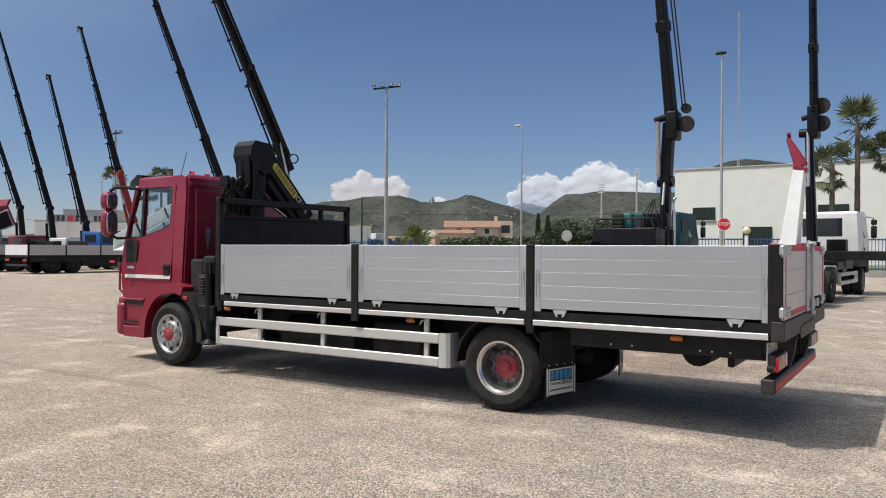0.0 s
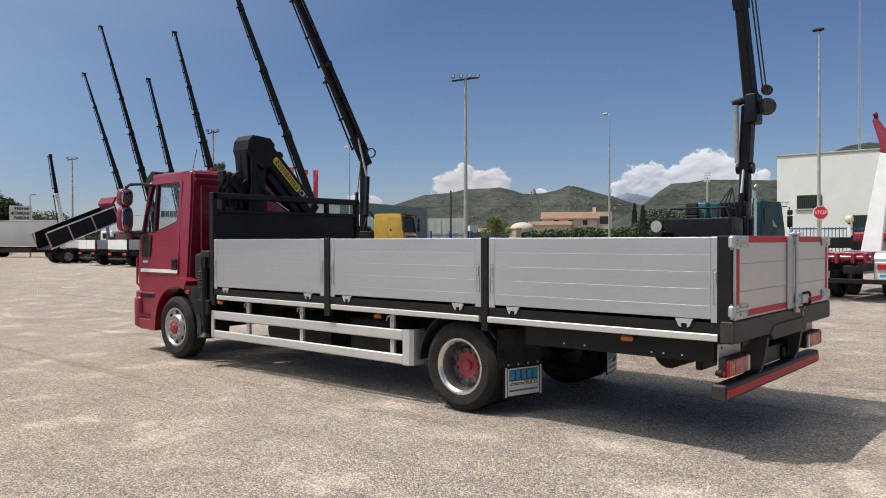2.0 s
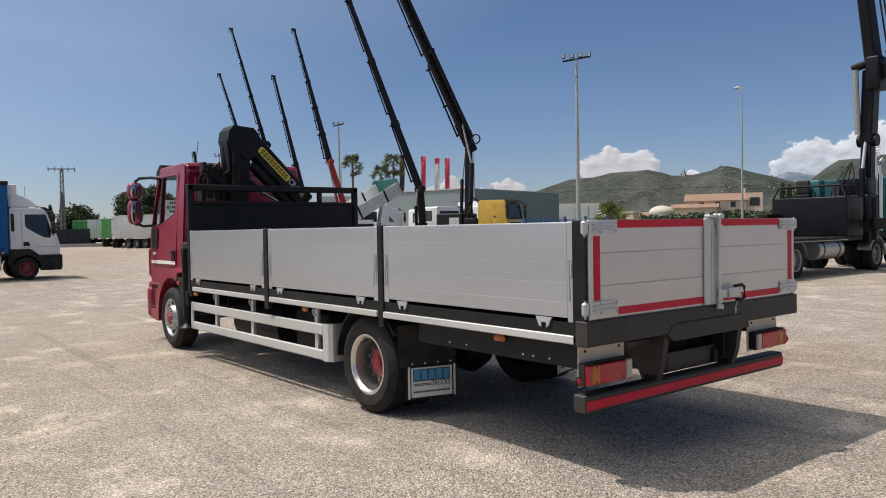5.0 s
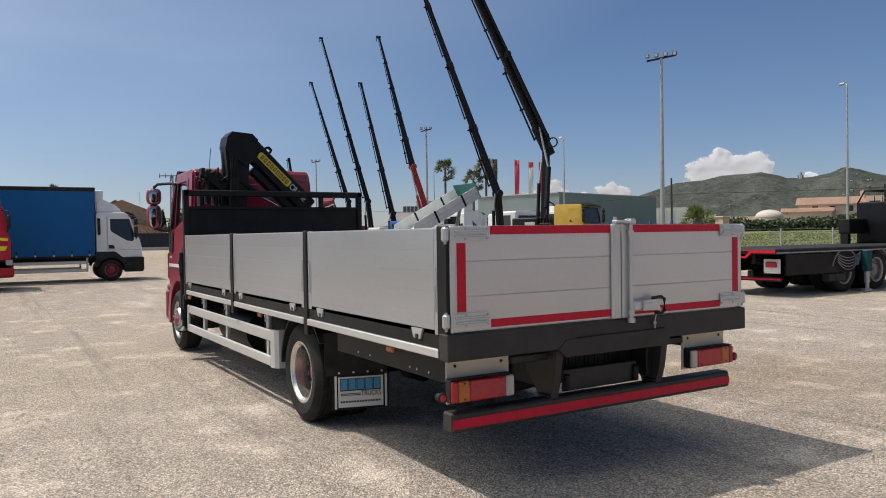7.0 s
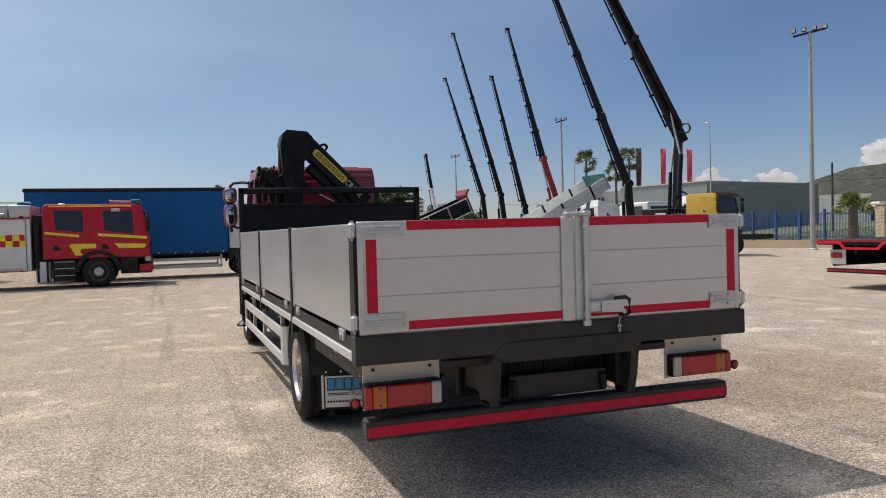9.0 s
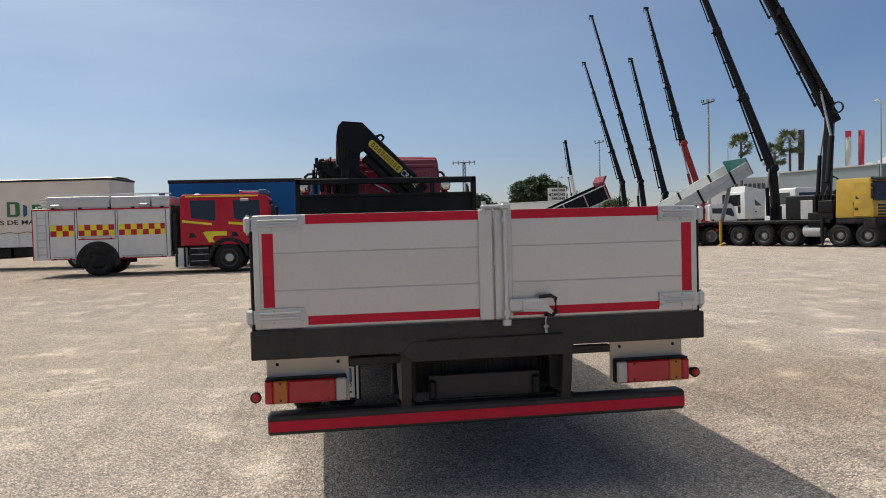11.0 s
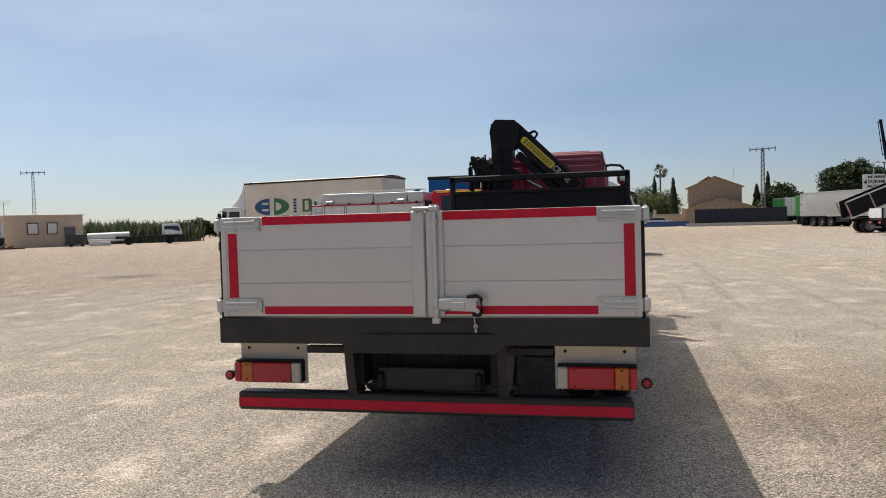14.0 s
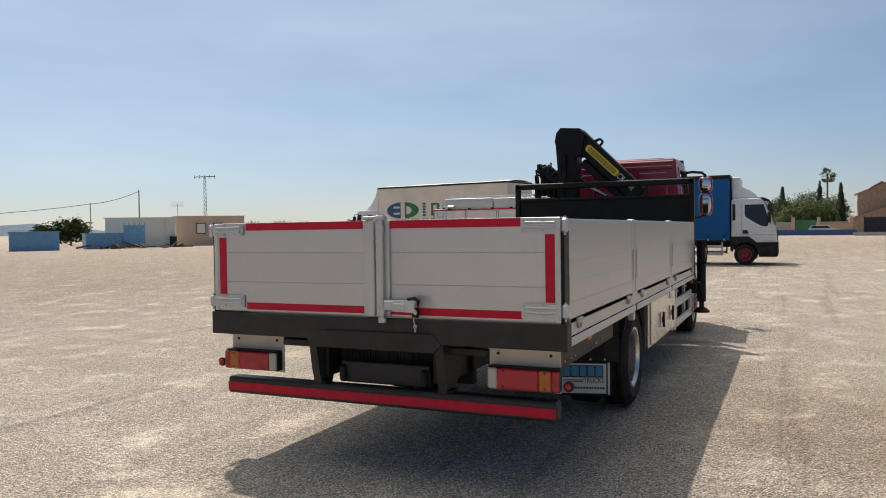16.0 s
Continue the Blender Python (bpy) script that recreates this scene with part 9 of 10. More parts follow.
for k, (x, y, h, r, mt) in enumerate(((-146, 8.8, 6.6, 2.6, LEAF_MID), (-144, 12.0, 6.0, 2.8, LEAF_LIGHT), (-143, 15.0, 5.6, 2.8, LEAF_LIGHT), (-146, 17.2, 6.2, 2.4, LEAF_MID), (-150, 13.5, 7.6, 2.8, LEAF_MID), (-141, 10.3, 4.6, 2.2, LEAF_LIGHT))):
    tree(x, y, h, r, mt, "leafy garden tree behind the far wall", 20 + k, 0.15, 110, 0.2, per=45)
cypress(-146.6, 15.0, 9.0, 0.9, 31)
cypress(-138.5, 17.9, 8.2, 1.1, 32)
cypress(-134.5, 32.9, 8.4, 0.9, 33)
cypress(-146.7, 9.0, 8.2, 1.3, 34)
cypress(-135.0, 31.2, 6.4, 1.2, 35)
tree(-130.5, 33.5, 6.4, 2.6, LEAF_DARK, "dark garden tree beside the stone house", 36, 0.2)
tree(-130.0, 35.5, 5.4, 2.2, LEAF_MID, "garden tree beside the stone house", 37, 0.2)
for k in range(9):
    tree(-47 + 1.55 * k + 0.4 * math.sin(k * 3), 100.5 + 0.5 * k + 1.2 * math.cos(k * 5), 4.5 + 1.6 * abs(math.sin(k * 2.1)), 2.4, LEAF_DARK if k % 3 else LEAF_MID, "dark bushy tree at the foot of the hill", 40 + k, 0.1, 110, 0.24, per=40)
cypress(-42.3, 90.7, 5.8, 0.7, 51)
cypress(-52.0, 108.0, 7.0, 0.8, 52)
# clipped hedge and shrubs in front of the peach house
rnd = random.Random(5)
vs, fs = [], []
for k in range(14000):
    t = rnd.random()
    p = Vector((-170, 150, 0)).lerp(Vector((-62, 190, 0)), t)
    hgt = 2.6 + 1.1 * noise.noise((t * 22, 0, 0)) + 0.6 * noise.noise((t * 70, 3, 0))
    p += Vector((rnd.uniform(-1.2, 1.2), rnd.uniform(-1.2, 1.2), 2.0 + rnd.uniform(0.1, max(0.8, hgt))))
    u = Vector((rnd.gauss(0, 1), rnd.gauss(0, 1), rnd.gauss(0, 1))).normalized() * 0.42
    w = u.orthogonal().normalized() * 0.24
    n = len(vs)
    vs += [p - u, p + w, p + u, p - w]
    fs.append((n, n + 1, n + 2, n + 3))
for k in range(7000):
    t = rnd.random()
    p = Vector((-99, 99, 0)).lerp(Vector((-62, 121, 0)), t)
    hgt = 1.7 + 0.9 * noise.noise((t * 18, 5, 0)) + 0.6 * noise.noise((t * 60, 8, 0))
    p += Vector((rnd.uniform(-0.9, 0.9), rnd.uniform(-0.9, 0.9), meadow_z(p.x, p.y) + rnd.uniform(0.0, max(0.5, hgt))))
    u = Vector((rnd.gauss(0, 1), rnd.gauss(0, 1), rnd.gauss(0, 1))).normalized() * 0.30
    w = u.orthogonal().normalized() * 0.17
    n = len(vs)
    vs += [p - u, p + w, p + u, p - w]
    fs.append((n, n + 1, n + 2, n + 3))
mesh_stuff("hedge", vs, fs, LEAF_MID, None, "long uneven green hedge beyond the meadow", "hedge", "stuff")
tree(-76.4, -86.0, 4.0, 2.9, LEAF_DARK, "dark round tree behind the blue container", 61, 0.05, 70, 0.35)
tree(-73.0, -88.0, 3.0, 1.4, LEAF_MID, "small tree on the far edge", 62, 0.2, 40, 0.3)
for k in range(10):
    tree(-123 - 0.9 * k, -70 + 1.3 * k, 2.8 + 0.8 * math.sin(k * 2.3) ** 2, 2.0, LEAF_DARK if k % 2 else LEAF_MID, "low dark trees along the far edge", 70 + k, 0.05, 36, 0.35)
# reeds
rnd = random.Random(9)
vs, fs = [], []
for k in range(2600):
    t = rnd.random()
    p = Vector((-83.5, -60.0, 0)).lerp(Vector((-90.5, -48.5, 0)), t) + Vector((rnd.uniform(-1.5, 1.5), rnd.uniform(-1.5, 1.5), 0))
    hgt = 3.6 * (0.75 + 0.3 * noise.noise((t * 9, 0, 0))) * rnd.uniform(0.7, 1.1)
    o = Vector((rnd.gauss(0, 0.25), rnd.gauss(0, 0.25), 0))
    w = Vector((rnd.uniform(-0.05, 0.05), 0.05, 0))
    n = len(vs)
    vs += [p - w, p + w, p + Vector((0, 0, hgt * 0.7)) + o * 0.6 + w * 0.8, p + Vector((0, 0, hgt)) + o * 1.6]
    fs.append((n, n + 1, n + 2, n + 3))
mesh_stuff("reed_bed", vs, fs, leafy("reed_green", (0.125, 0.155, 0.085)), None, "tall green reeds at the yard's edge", "reeds", "stuff")

# meadow behind the fence, rising gently to the hedge
bm = bmesh.new()
rows_ = []
for k in range(15):
    d = 0.0 if k == 0 else 145 * (k / 14) ** 1.5
    rows_.append([bm.verts.new((x, y, meadow_z(x, y))) for x, y in ((-46 + 5.5 * q * (1 + 0.012 * d) - (0.35 + 0.30) * d, 38.6 + 2.28 * q * (1 + 0.004 * d) + 0.94 * d) for q in range(13))])
for ra, rb in zip(rows_, rows_[1:]):
    for q in range(12):
        bm.faces.new((ra[q], ra[q + 1], rb[q + 1], rb[q]))
MEADOW = mat("meadow_soil", (0.115, 0.128, 0.048), 0.95, var=0.35, scale=0.35, fine=6, bump=0.3, dirt=0.4, dirt_col=(0.26, 0.21, 0.10))
solid("meadow", bm, MEADOW, "green meadow with yellow flowers behind the fence", "meadow", kind="structure")
rnd = random.Random(12)
vs, fs = [], []
for k in range(40000):
    t, q = rnd.random(), rnd.random() ** 1.4
    a = Vector((-46, 39.4, 0)).lerp(Vector((-6, 58, 0)), t)
    p = a + Vector((-0.35, 0.94, 0)) * (0.5 + 70 * q)
    p.z = meadow_z(p.x, p.y)
    hgt = rnd.uniform(0.05, 0.16) * (0.8 + 0.5 * noise.noise((p.x * 0.3, p.y * 0.3, 0)))
    o = Vector((rnd.gauss(0, 0.12), rnd.gauss(0, 0.12), hgt))
    w = Vector((rnd.uniform(-1, 1), rnd.uniform(-1, 1), 0)).normalized() * 0.05
    n = len(vs)
    vs += [p - w, p + w, p + o]
    fs.append((n, n + 1, n + 2))
mesh_stuff("meadow_grass", vs, fs, GRASS, None, "long green meadow grass", "grass", "stuff")


# ---- buildings ----
def roofed_house(th, x0, x1, y0, y1, h, ridge_h, wall, over=0.4, along="x"):
    quick("wall", wall, th, ((x0, y0, -0.1), (x1, y1, h)), bev=0.0)
    for s in (-1, 1):
        bm = bmesh.new()
        if along == "x":
            ym = (y0 + y1) / 2
            e = y0 - over if s < 0 else y1 + over
            hh = h - over * (ridge_h) / ((y1 - y0) / 2)
            vs = [(x0 - over, e, hh), (x1 + over, e, hh), (x1 + over, ym, h + ridge_h), (x0 - over, ym, h + ridge_h)]
        else:
            xm = (x0 + x1) / 2
            e = x0 - over if s < 0 else x1 + over
            hh = h - over * (ridge_h) / ((x1 - x0) / 2)
            vs = [(e, y0 - over, hh), (e, y1 + over, hh), (xm, y1 + over, h + ridge_h), (xm, y0 - over, h + ridge_h)]
        bm.faces.new([bm.verts.new(v) for v in vs])
        bmesh.ops.solidify(bm, geom=bm.faces[:], thickness=0.18)
        part("roof", bm, ROOF_TILE, th)
    bm = bmesh.new()
    if along == "x":
        ym = (y0 + y1) / 2
        plate(bm, [(y0, h - 0.01), (y1, h - 0.01), (ym, h + ridge_h - 0.02)], (), "x", x0, x0 + 0.2)
        part("gable", bm, wall, th)
        bm = bmesh.new()
        plate(bm, [(y0, h - 0.01), (y1, h - 0.01), (ym, h + ridge_h - 0.02)], (), "x", x1 - 0.2, x1)
    else:
        xm = (x0 + x1) / 2
        plate(bm, [(x0, h - 0.01), (x1, h - 0.01), (xm, h + ridge_h - 0.02)], (), "y", y0, y0 + 0.2)
        part("gable", bm, wall, th)
        bm = bmesh.new()
        plate(bm, [(x0, h - 0.01), (x1, h - 0.01), (xm, h + ridge_h - 0.02)], (), "y", y1 - 0.2, y1)
    part("gable", bm, wall, th)


# peach house below the hills
m = pose(-106.8, 181.0, 1.7, 0, 0, 30) @ Matrix.Diagonal((1.25, 1.25, 1.2, 1))
th = thing("peach_house", "peach house with terracotta roofs and a porch", "house", m)
roofed_house(th, -6, 5.5, -3, 4, 5.0, 1.4, PEACH)
roofed_house(th, -8.5, 0, -5.5, -3, 3.6, 0.6, PEACH)
quick("wing_wall", PEACH, th, ((5.5, -2.5, -0.1), (8.5, 3, 6.3)), bev=0.0)
quick("porch_shadow", DARK, th, ((6.1, -2.56, 3.6), (7.9, -2.50, 5.3)), bev=0.0)
quick("chimney", PEACH, th, ((4.6, -0.6, 5.5), (5.3, 0.2, 7.4)))
for x in (-3.5, -0.5, 2.5):
    wn_ = quick("window", WINDOW, th, ((x, -3.06, 3.4), (x + 1.0, -3.0, 4.5)), bev=0.0)
    quick("window_frame", RENDER_WHITE, wn_, ((x - 0.1, -3.05, 3.3), (x, -2.99, 4.6)), ((x + 1.0, -3.05, 3.3), (x + 1.1, -2.99, 4.6)), bev=0.0)
for k, (h, d, w) in enumerate(((39.4, 150, 6), (38.1, 154, 8), (36.7, 150, 7), (35.4, 160, 6))):
    p = toward(h, d)
    th = thing("low_building", "low pale building among the trees", "building", pose(p.x, p.y, meadow_z(p.x, p.y) - 1.3, 0, 0, 35 + 5 * k), group="low buildings")
    roofed_house(th, -w / 2, w / 2, -2.5, 2.5, 2.9, 0.8, RENDER_WHITE, along="x")

# domed tent beside the low buildings
p = toward(34.0, 158)
bm = bmesh.new()
lathe(bm, [(2.5 * math.cos(radians(a)), 1.4 * math.sin(radians(a))) for a in range(0, 90, 10)] + [(0.0, 1.4)], (p.x, p.y, 4.0), "z", 20)
cyl(bm, (p.x, p.y, 0.5), (p.x, p.y, 4.02), 2.45, seg=20)
solid("dome_tent", bm, mat("cream_canvas", (0.50, 0.44, 0.36), 0.8, var=0.1), "cream domed canvas tent beyond the meadow", "tent")

# white industrial building with a parapet
th = thing("white_warehouse", "white rendered warehouse with dark barred windows", "building", Matrix.Translation((0, 77, 0)))
quick("wall", RENDER_WHITE, th, ((-22, 0, -0.1), (14, 16, 9.55)), bev=0.0)
quick("parapet_cap", CONCRETE, th, ((-22.1, -0.1, 9.55), (14.1, 0.3, 9.68)), bev=0.02)
for xa, xb, za, zb in ((-20.2, -18.1, 4.55, 5.8), (-15.5, -12.9, 1.7, 3.85), (-9, -6.5, 4.2, 5.8)):
    w_ = quick("window", GRILLE_DARK, th, ((xa, -0.05, za), (xb, 0.02, zb)), bev=0.0)
    for x in np.arange(xa, xb, 0.16):
        quick("window_bar", BLACK_DULL, w_, ((x, -0.09, za), (x + 0.05, -0.05, zb)), bev=0)
    quick("window_sill", CONCRETE, w_, ((xa - 0.1, -0.15, za - 0.12), (xb + 0.1, 0.0, za)), bev=0.0)
th = thing("terracotta_warehouse", "ochre warehouse behind the palms", "building", Matrix.Translation((4, 92, 0)))
quick("wall", OCHRE, th, ((-9, 0, -0.1), (14, 14, 10.6)), bev=0.0)
quick("roof_edge", CONCRETE, th, ((-9.2, -0.2, 10.6), (14.2, 14.2, 10.75)), bev=0.0)

# grey clad hall and the white dealership
def clad_hall(th, p, q, depth, h, mt, ribs=60, cap=0.25, cap_mat=None):
    p, q = Vector((*p, 0)), Vector((*q, 0))
    u = (q - p).normalized()
    nrm = Vector((-u.y, u.x, 0))
    L = (q - p).length
    M = Matrix.Translation(p) @ Matrix(((u.x, nrm.x, 0, 0), (u.y, nrm.y, 0, 0), (0, 0, 1, 0), (0, 0, 0, 1)))
    bm = bmesh.new()
    box(bm, (0, 0, -0.1), (L, depth, h), 0, M)
    w = part("wall", bm, mt, th)
    bm = bmesh.new()
    for k in range(ribs):
        x = L * (k + 0.5) / ribs
        box(bm, (x - 0.06, -0.05, 0), (x + 0.06, 0, h - 0.2), 0, M)
    part("cladding_rib", bm, mt, w)
    bm = bmesh.new()
    box(bm, (-0.15, -0.15, h), (L + 0.15, depth + 0.15, h + cap), 0, M)
    part("roof_edge", bm, cap_mat or CONCRETE, th)


th = thing("industrial_hall", "long grey-green clad industrial hall", "building")
clad_hall(th, (-79.7, 92.0), (-73.6, 68.0), -14, 6.75, HALL_GREY, 12, 0.14)
th = thing("dealership_building", "white dealership building with a dark roof sign", "building")
clad_hall(th, (-151.8, 108.5), (-162.8, 90.5), -14, 7.1, RENDER_WHITE, 8)
clad_hall(th, (-153.5, 108.0), (-161.2, 96.0), -12, 9.7, GREY, 8)
th = thing("white_low_building", "low white building beside the hall", "building")
clad_hall(th, (-83.5, 106.1), (-88.7, 101.5), -8, 5.3, RENDER_WHITE, 6, 0.3, IVORY)
# roof sign: frame with dark letter-sized blocks and a red mark
p, q = Vector((-161.6, 92.4, 0)), Vector((-154.4, 104.2, 0))
th = thing("roof_sign", "roof sign of dark letter blocks with a red mark", "sign")
SIGN_DARK = mat("dark_sign_block", (0.05, 0.055, 0.07), 0.5)
bm = bmesh.new()
bar(bm, (p.x + 0.05, p.y, 7.92), (q.x + 0.05, q.y, 7.92), 0.06, 1.5)
board = part("sign_board", bm, GREY, th)
for k in range(15):
    if k in (4, 5, 9):
        continue
    a, b = p.lerp(q, (k + 0.10) / 15), p.lerp(q, (k + 0.82) / 15)
    bm = bmesh.new()
    bar(bm, (a.x + 0.16, a.y - 0.06, 7.92), (b.x + 0.16, b.y - 0.06, 7.92), 0.12, 1.25)
    part("letter_block", bm, SIGN_DARK, board)
a, b = p.lerp(q, 0.29), p.lerp(q, 0.38)
bm = bmesh.new()
bar(bm, (a.x + 0.16, a.y - 0.06, 7.92), (b.x + 0.16, b.y - 0.06, 7.92), 0.12, 1.2)
part("red_mark", bm, FLAG_RED, board)
for k in range(6):
    a = p.lerp(q, k / 5)
    bm = bmesh.new()
    cyl(bm, (a.x - 0.15, a.y + 0.1, 7.0), (a.x - 0.15, a.y + 0.1, 8.6), 0.06, seg=6)
    part("sign_post", bm, POLE, th)

# stone house on the far side
m = pose(-133.5, 25.0, 0, 0, 0, -4)
th = thing("stone_house", "two-storey brown stone house with tiled roofs", "house", m)
roofed_house(th, -5, 4, -5.0, 3.3, 6.3, 1.7, STONE_WALL, 0.5, "x")
roofed_house(th, 4.0, 7.0, -5.6, 5.6, 2.6, 1.9, STONE_WALL, 0.4, "x")
roofed_house(th, -3, 3.6, -3.0, -0.6, 7.3, 0.7, STONE_WALL, 0.4, "x")
quick("side_wall", PEACH, th, ((-3, -5.06, 2.5), (3.8, -5.0, 6.2)), bev=0.0)
for x in (-1.6, 1.2):
    w_ = quick("window", WINDOW, th, ((x, -5.12, 3.8), (x + 1.1, -5.06, 5.2)), bev=0.0)
    quick("window_frame", CONCRETE, w_, ((x - 0.12, -5.10, 3.7), (x, -5.05, 5.3)), ((x + 1.1, -5.10, 3.7), (x + 1.22, -5.05, 5.3)), bev=0.0)
bm = bmesh.new()
cyl(bm, (-2, 2.5, 7.6), (-2, 2.5, 9.6), 0.04, seg=6)
for k in range(4):
    box(bm, (-2.4 + 0.1 * k, 2.1, 9.0 + 0.15 * k), (-1.6 - 0.1 * k, 2.15, 9.03 + 0.15 * k))
part("roof_aerial", bm, POLE, th)
# netted fence, low walls, blue rail and gate along the far edge
bm = bmesh.new()
bar(bm, (-116, 19.5, 1.3), (-112.6, 31.5, 1.3), 0.06, 2.3)
net = part("net_fence", bm, NET_DARK, None)
tagged(net, "dark windbreak netting on a far fence", "fence", kind="structure")
bm = bmesh.new()
for k in range(14):
    a = Vector((-115.9, 19.5, 0)).lerp(Vector((-112.5, 31.5, 0)), k / 13)
    cyl(bm, (a.x + 0.1, a.y, 0), (a.x + 0.1, a.y, 2.6), 0.04, seg=6)
part("fence_post", bm, NET_DARK, net, kind="stuff")
bm = bmesh.new()
bar(bm, (-112.5, 18, 0.2), (-109.0, 34, 0.2), 0.3, 0.5)
bar(bm, (-138, 20, 1.0), (-135, -2, 1.0), 0.3, 2.0)
solid("low_wall", bm, CONCRETE, "low grey boundary wall", "wall", kind="structure")
bm = bmesh.new()
bar(bm, (-114.7, 3.0, 0.45), (-113.6, 18.5, 0.45), 0.12, 0.75)
solid("blue_barrier", bm, FENCE_BLUE, "low blue barrier along the road", "barrier", kind="structure")
bm = bmesh.new()
bar(bm, (-131.8, 10.9, 1.2), (-131.6, 14.0, 1.2), 0.08, 2.2)
for k in range(8):
    box(bm, (-131.72, 11.0 + 0.38 * k, 0.2), (-131.64, 11.06 + 0.38 * k, 2.3))
solid("green_gate", bm, GATE_GREEN, "green sheet metal gate", "gate", kind="structure")
bm = bmesh.new()
for y, h in ((10.7, 2.7), (14.4, 2.7), (19.0, 2.9)):
    box(bm, (-132.2, y - 0.25, 0), (-131.6, y + 0.25, h), 0.03)
box(bm, (-132.0, 14.6, 0), (-131.7, 19.0, 1.6))
solid("gate_pillar", bm, OCHRE, "ochre gate pillars and wall", "wall", kind="structure")
# parked car
m = pose(-118.6, 14.8, 0, 0, 0, 88)
th = thing("estate_car", "silver estate car parked at the far gate", "car", m)
bm = bmesh.new()
plate(bm, [(-2.15, 0.35), (-2.15, 0.8), (-2.0, 1.05), (-1.75, 1.42), (0.3, 1.45), (1.0, 1.02), (1.9, 0.88), (2.15, 0.65), (2.15, 0.35)], (), "y", -0.85, 0.85)
part("body", bm, mat("silver_car_paint", (0.60, 0.62, 0.64), 0.3, 0.3, coat=0.5), th)
for s in (-1, 1):
    bm = bmesh.new()
    plate(bm, [(-1.85, 1.02), (-1.65, 1.36), (0.25, 1.38), (0.8, 1.02)], (), "y", min(s * 0.85, s * 0.862), max(s * 0.85, s * 0.862))
    part("side_glass", bm, WINDOW, th)
    for x in (-1.35, 1.35):
        wheel(th, x, s * 0.78, 0.31, 0.2, s)

# containers, hut and scrap on the left edge
def site_box(name, label, cat, p, q, depth, h, mt, ribs=0):
    th = thing(name, label, cat)
    clad_hall(th, p, q, depth, h, mt, max(ribs, 1), 0.07, mt)
    return th


site_box("white_container", "white insulated container body on the ground", "container", (-61.9, -62.8), (-67.5, -57.4), 2.5, 3.5, CONTAINER, 3)
site_box("site_hut", "beige rendered flat-roofed hut", "hut", (-71.0, -60.6), (-77.5, -55.1), 4, 3.75, HUT, 1)
th = thing("container_doors", "white rear doors with locking rods", "container door")
pa, pb = Vector((-61.9, -62.8, 0)), Vector((-67.5, -57.4, 0))
off = Vector((0.069, 0.072, 0))
for t_ in (0.855, 0.93, 0.992):
    a = pa.lerp(pb, t_) + off
    bm = bmesh.new()
    cyl(bm, (a.x, a.y, 0.25), (a.x, a.y, 3.4), 0.055, seg=8)
    for z in (0.9, 2.4):
        box(bm, (a.x - 0.1, a.y - 0.1, z), (a.x + 0.1, a.y + 0.1, z + 0.16), 0.01)
    part("locking_rod", bm, WHITE, th)
a = pa.lerp(pb, 0.965) + off * 4
quick("rod_box", BLACK_DULL, th, ((a.x - 0.35, a.y - 0.25, 0.75), (a.x + 0.35, a.y + 0.25, 1.25)), bev=0.03)
quick("rod_box", BLACK_DULL, th, ((a.x - 0.3, a.y - 0.25, 0.0), (a.x + 0.3, a.y + 0.25, 0.75)), bev=0.03)
th = thing("hut_window", "window and door of the beige hut", "window", kind="structure")
bm = bmesh.new()
for a, b, z0, z1 in ((0.30, 0.42, 1.6, 2.8), (0.55, 0.66, 1.6, 2.8)):
    pa, pb = Vector((-70.9, -60.55, 0)).lerp(Vector((-77.4, -55.05, 0)), a), Vector((-70.9, -60.55, 0)).lerp(Vector((-77.4, -55.05, 0)), b)
    bar(bm, (pa.x, pa.y, (z0 + z1) / 2), (pb.x, pb.y, (z0 + z1) / 2), 0.12, z1 - z0)
    fr = bmesh.new()
    e = (pb - pa).normalized() * 0.09
    bar(fr, (pa.x - e.x, pa.y - e.y, (z0 + z1) / 2), (pb.x + e.x, pb.y + e.y, (z0 + z1) / 2), 0.10, z1 - z0 + 0.18)
    part("window_frame", fr, NET_DARK, th)
part("pane", bm, SIGN_WHITE, th)
bm = bmesh.new()
pa, pb = Vector((-70.9, -60.55, 0)).lerp(Vector((-77.4, -55.05, 0)), 0.76), Vector((-70.9, -60.55, 0)).lerp(Vector((-77.4, -55.05, 0)), 0.9)
bar(bm, (pa.x, pa.y, 1.2), (pb.x, pb.y, 1.2), 0.12, 2.2)
part("hut_door", bm, mat("dark_grey_door", (0.10, 0.105, 0.12), 0.6), th)
site_box("blue_container", "light blue steel skip container", "container", (-49.5, -62.5), (-53.2, -59.7), 2.2, 1.95, BLUE_STEEL, 8)
site_box("blue_flat_body", "light blue truck body standing on the ground", "truck body", (-57.2, -60.5), (-60.7, -58.4), 2.2, 1.7, BLUE_STEEL, 6)
th = thing("blue_headboard", "tall light blue headboard with slots", "truck body")
bm = bmesh.new()
bar(bm, (-60.4, -58.2, 1.55), (-62.0, -56.7, 1.55), 0.1, 2.1)
part("panel", bm, BLUE_STEEL, th)
bm = bmesh.new()
for k in range(5):
    a = Vector((-60.4, -58.2, 2.75)).lerp(Vector((-62.0, -56.7, 2.75)), k / 4)
    cyl(bm, (a.x, a.y, 0.1), (a.x, a.y, 2.9), 0.05, seg=6)
part("upright", bm, BLUE_STEEL, th)
rnd = random.Random(3)
bm = bmesh.new()
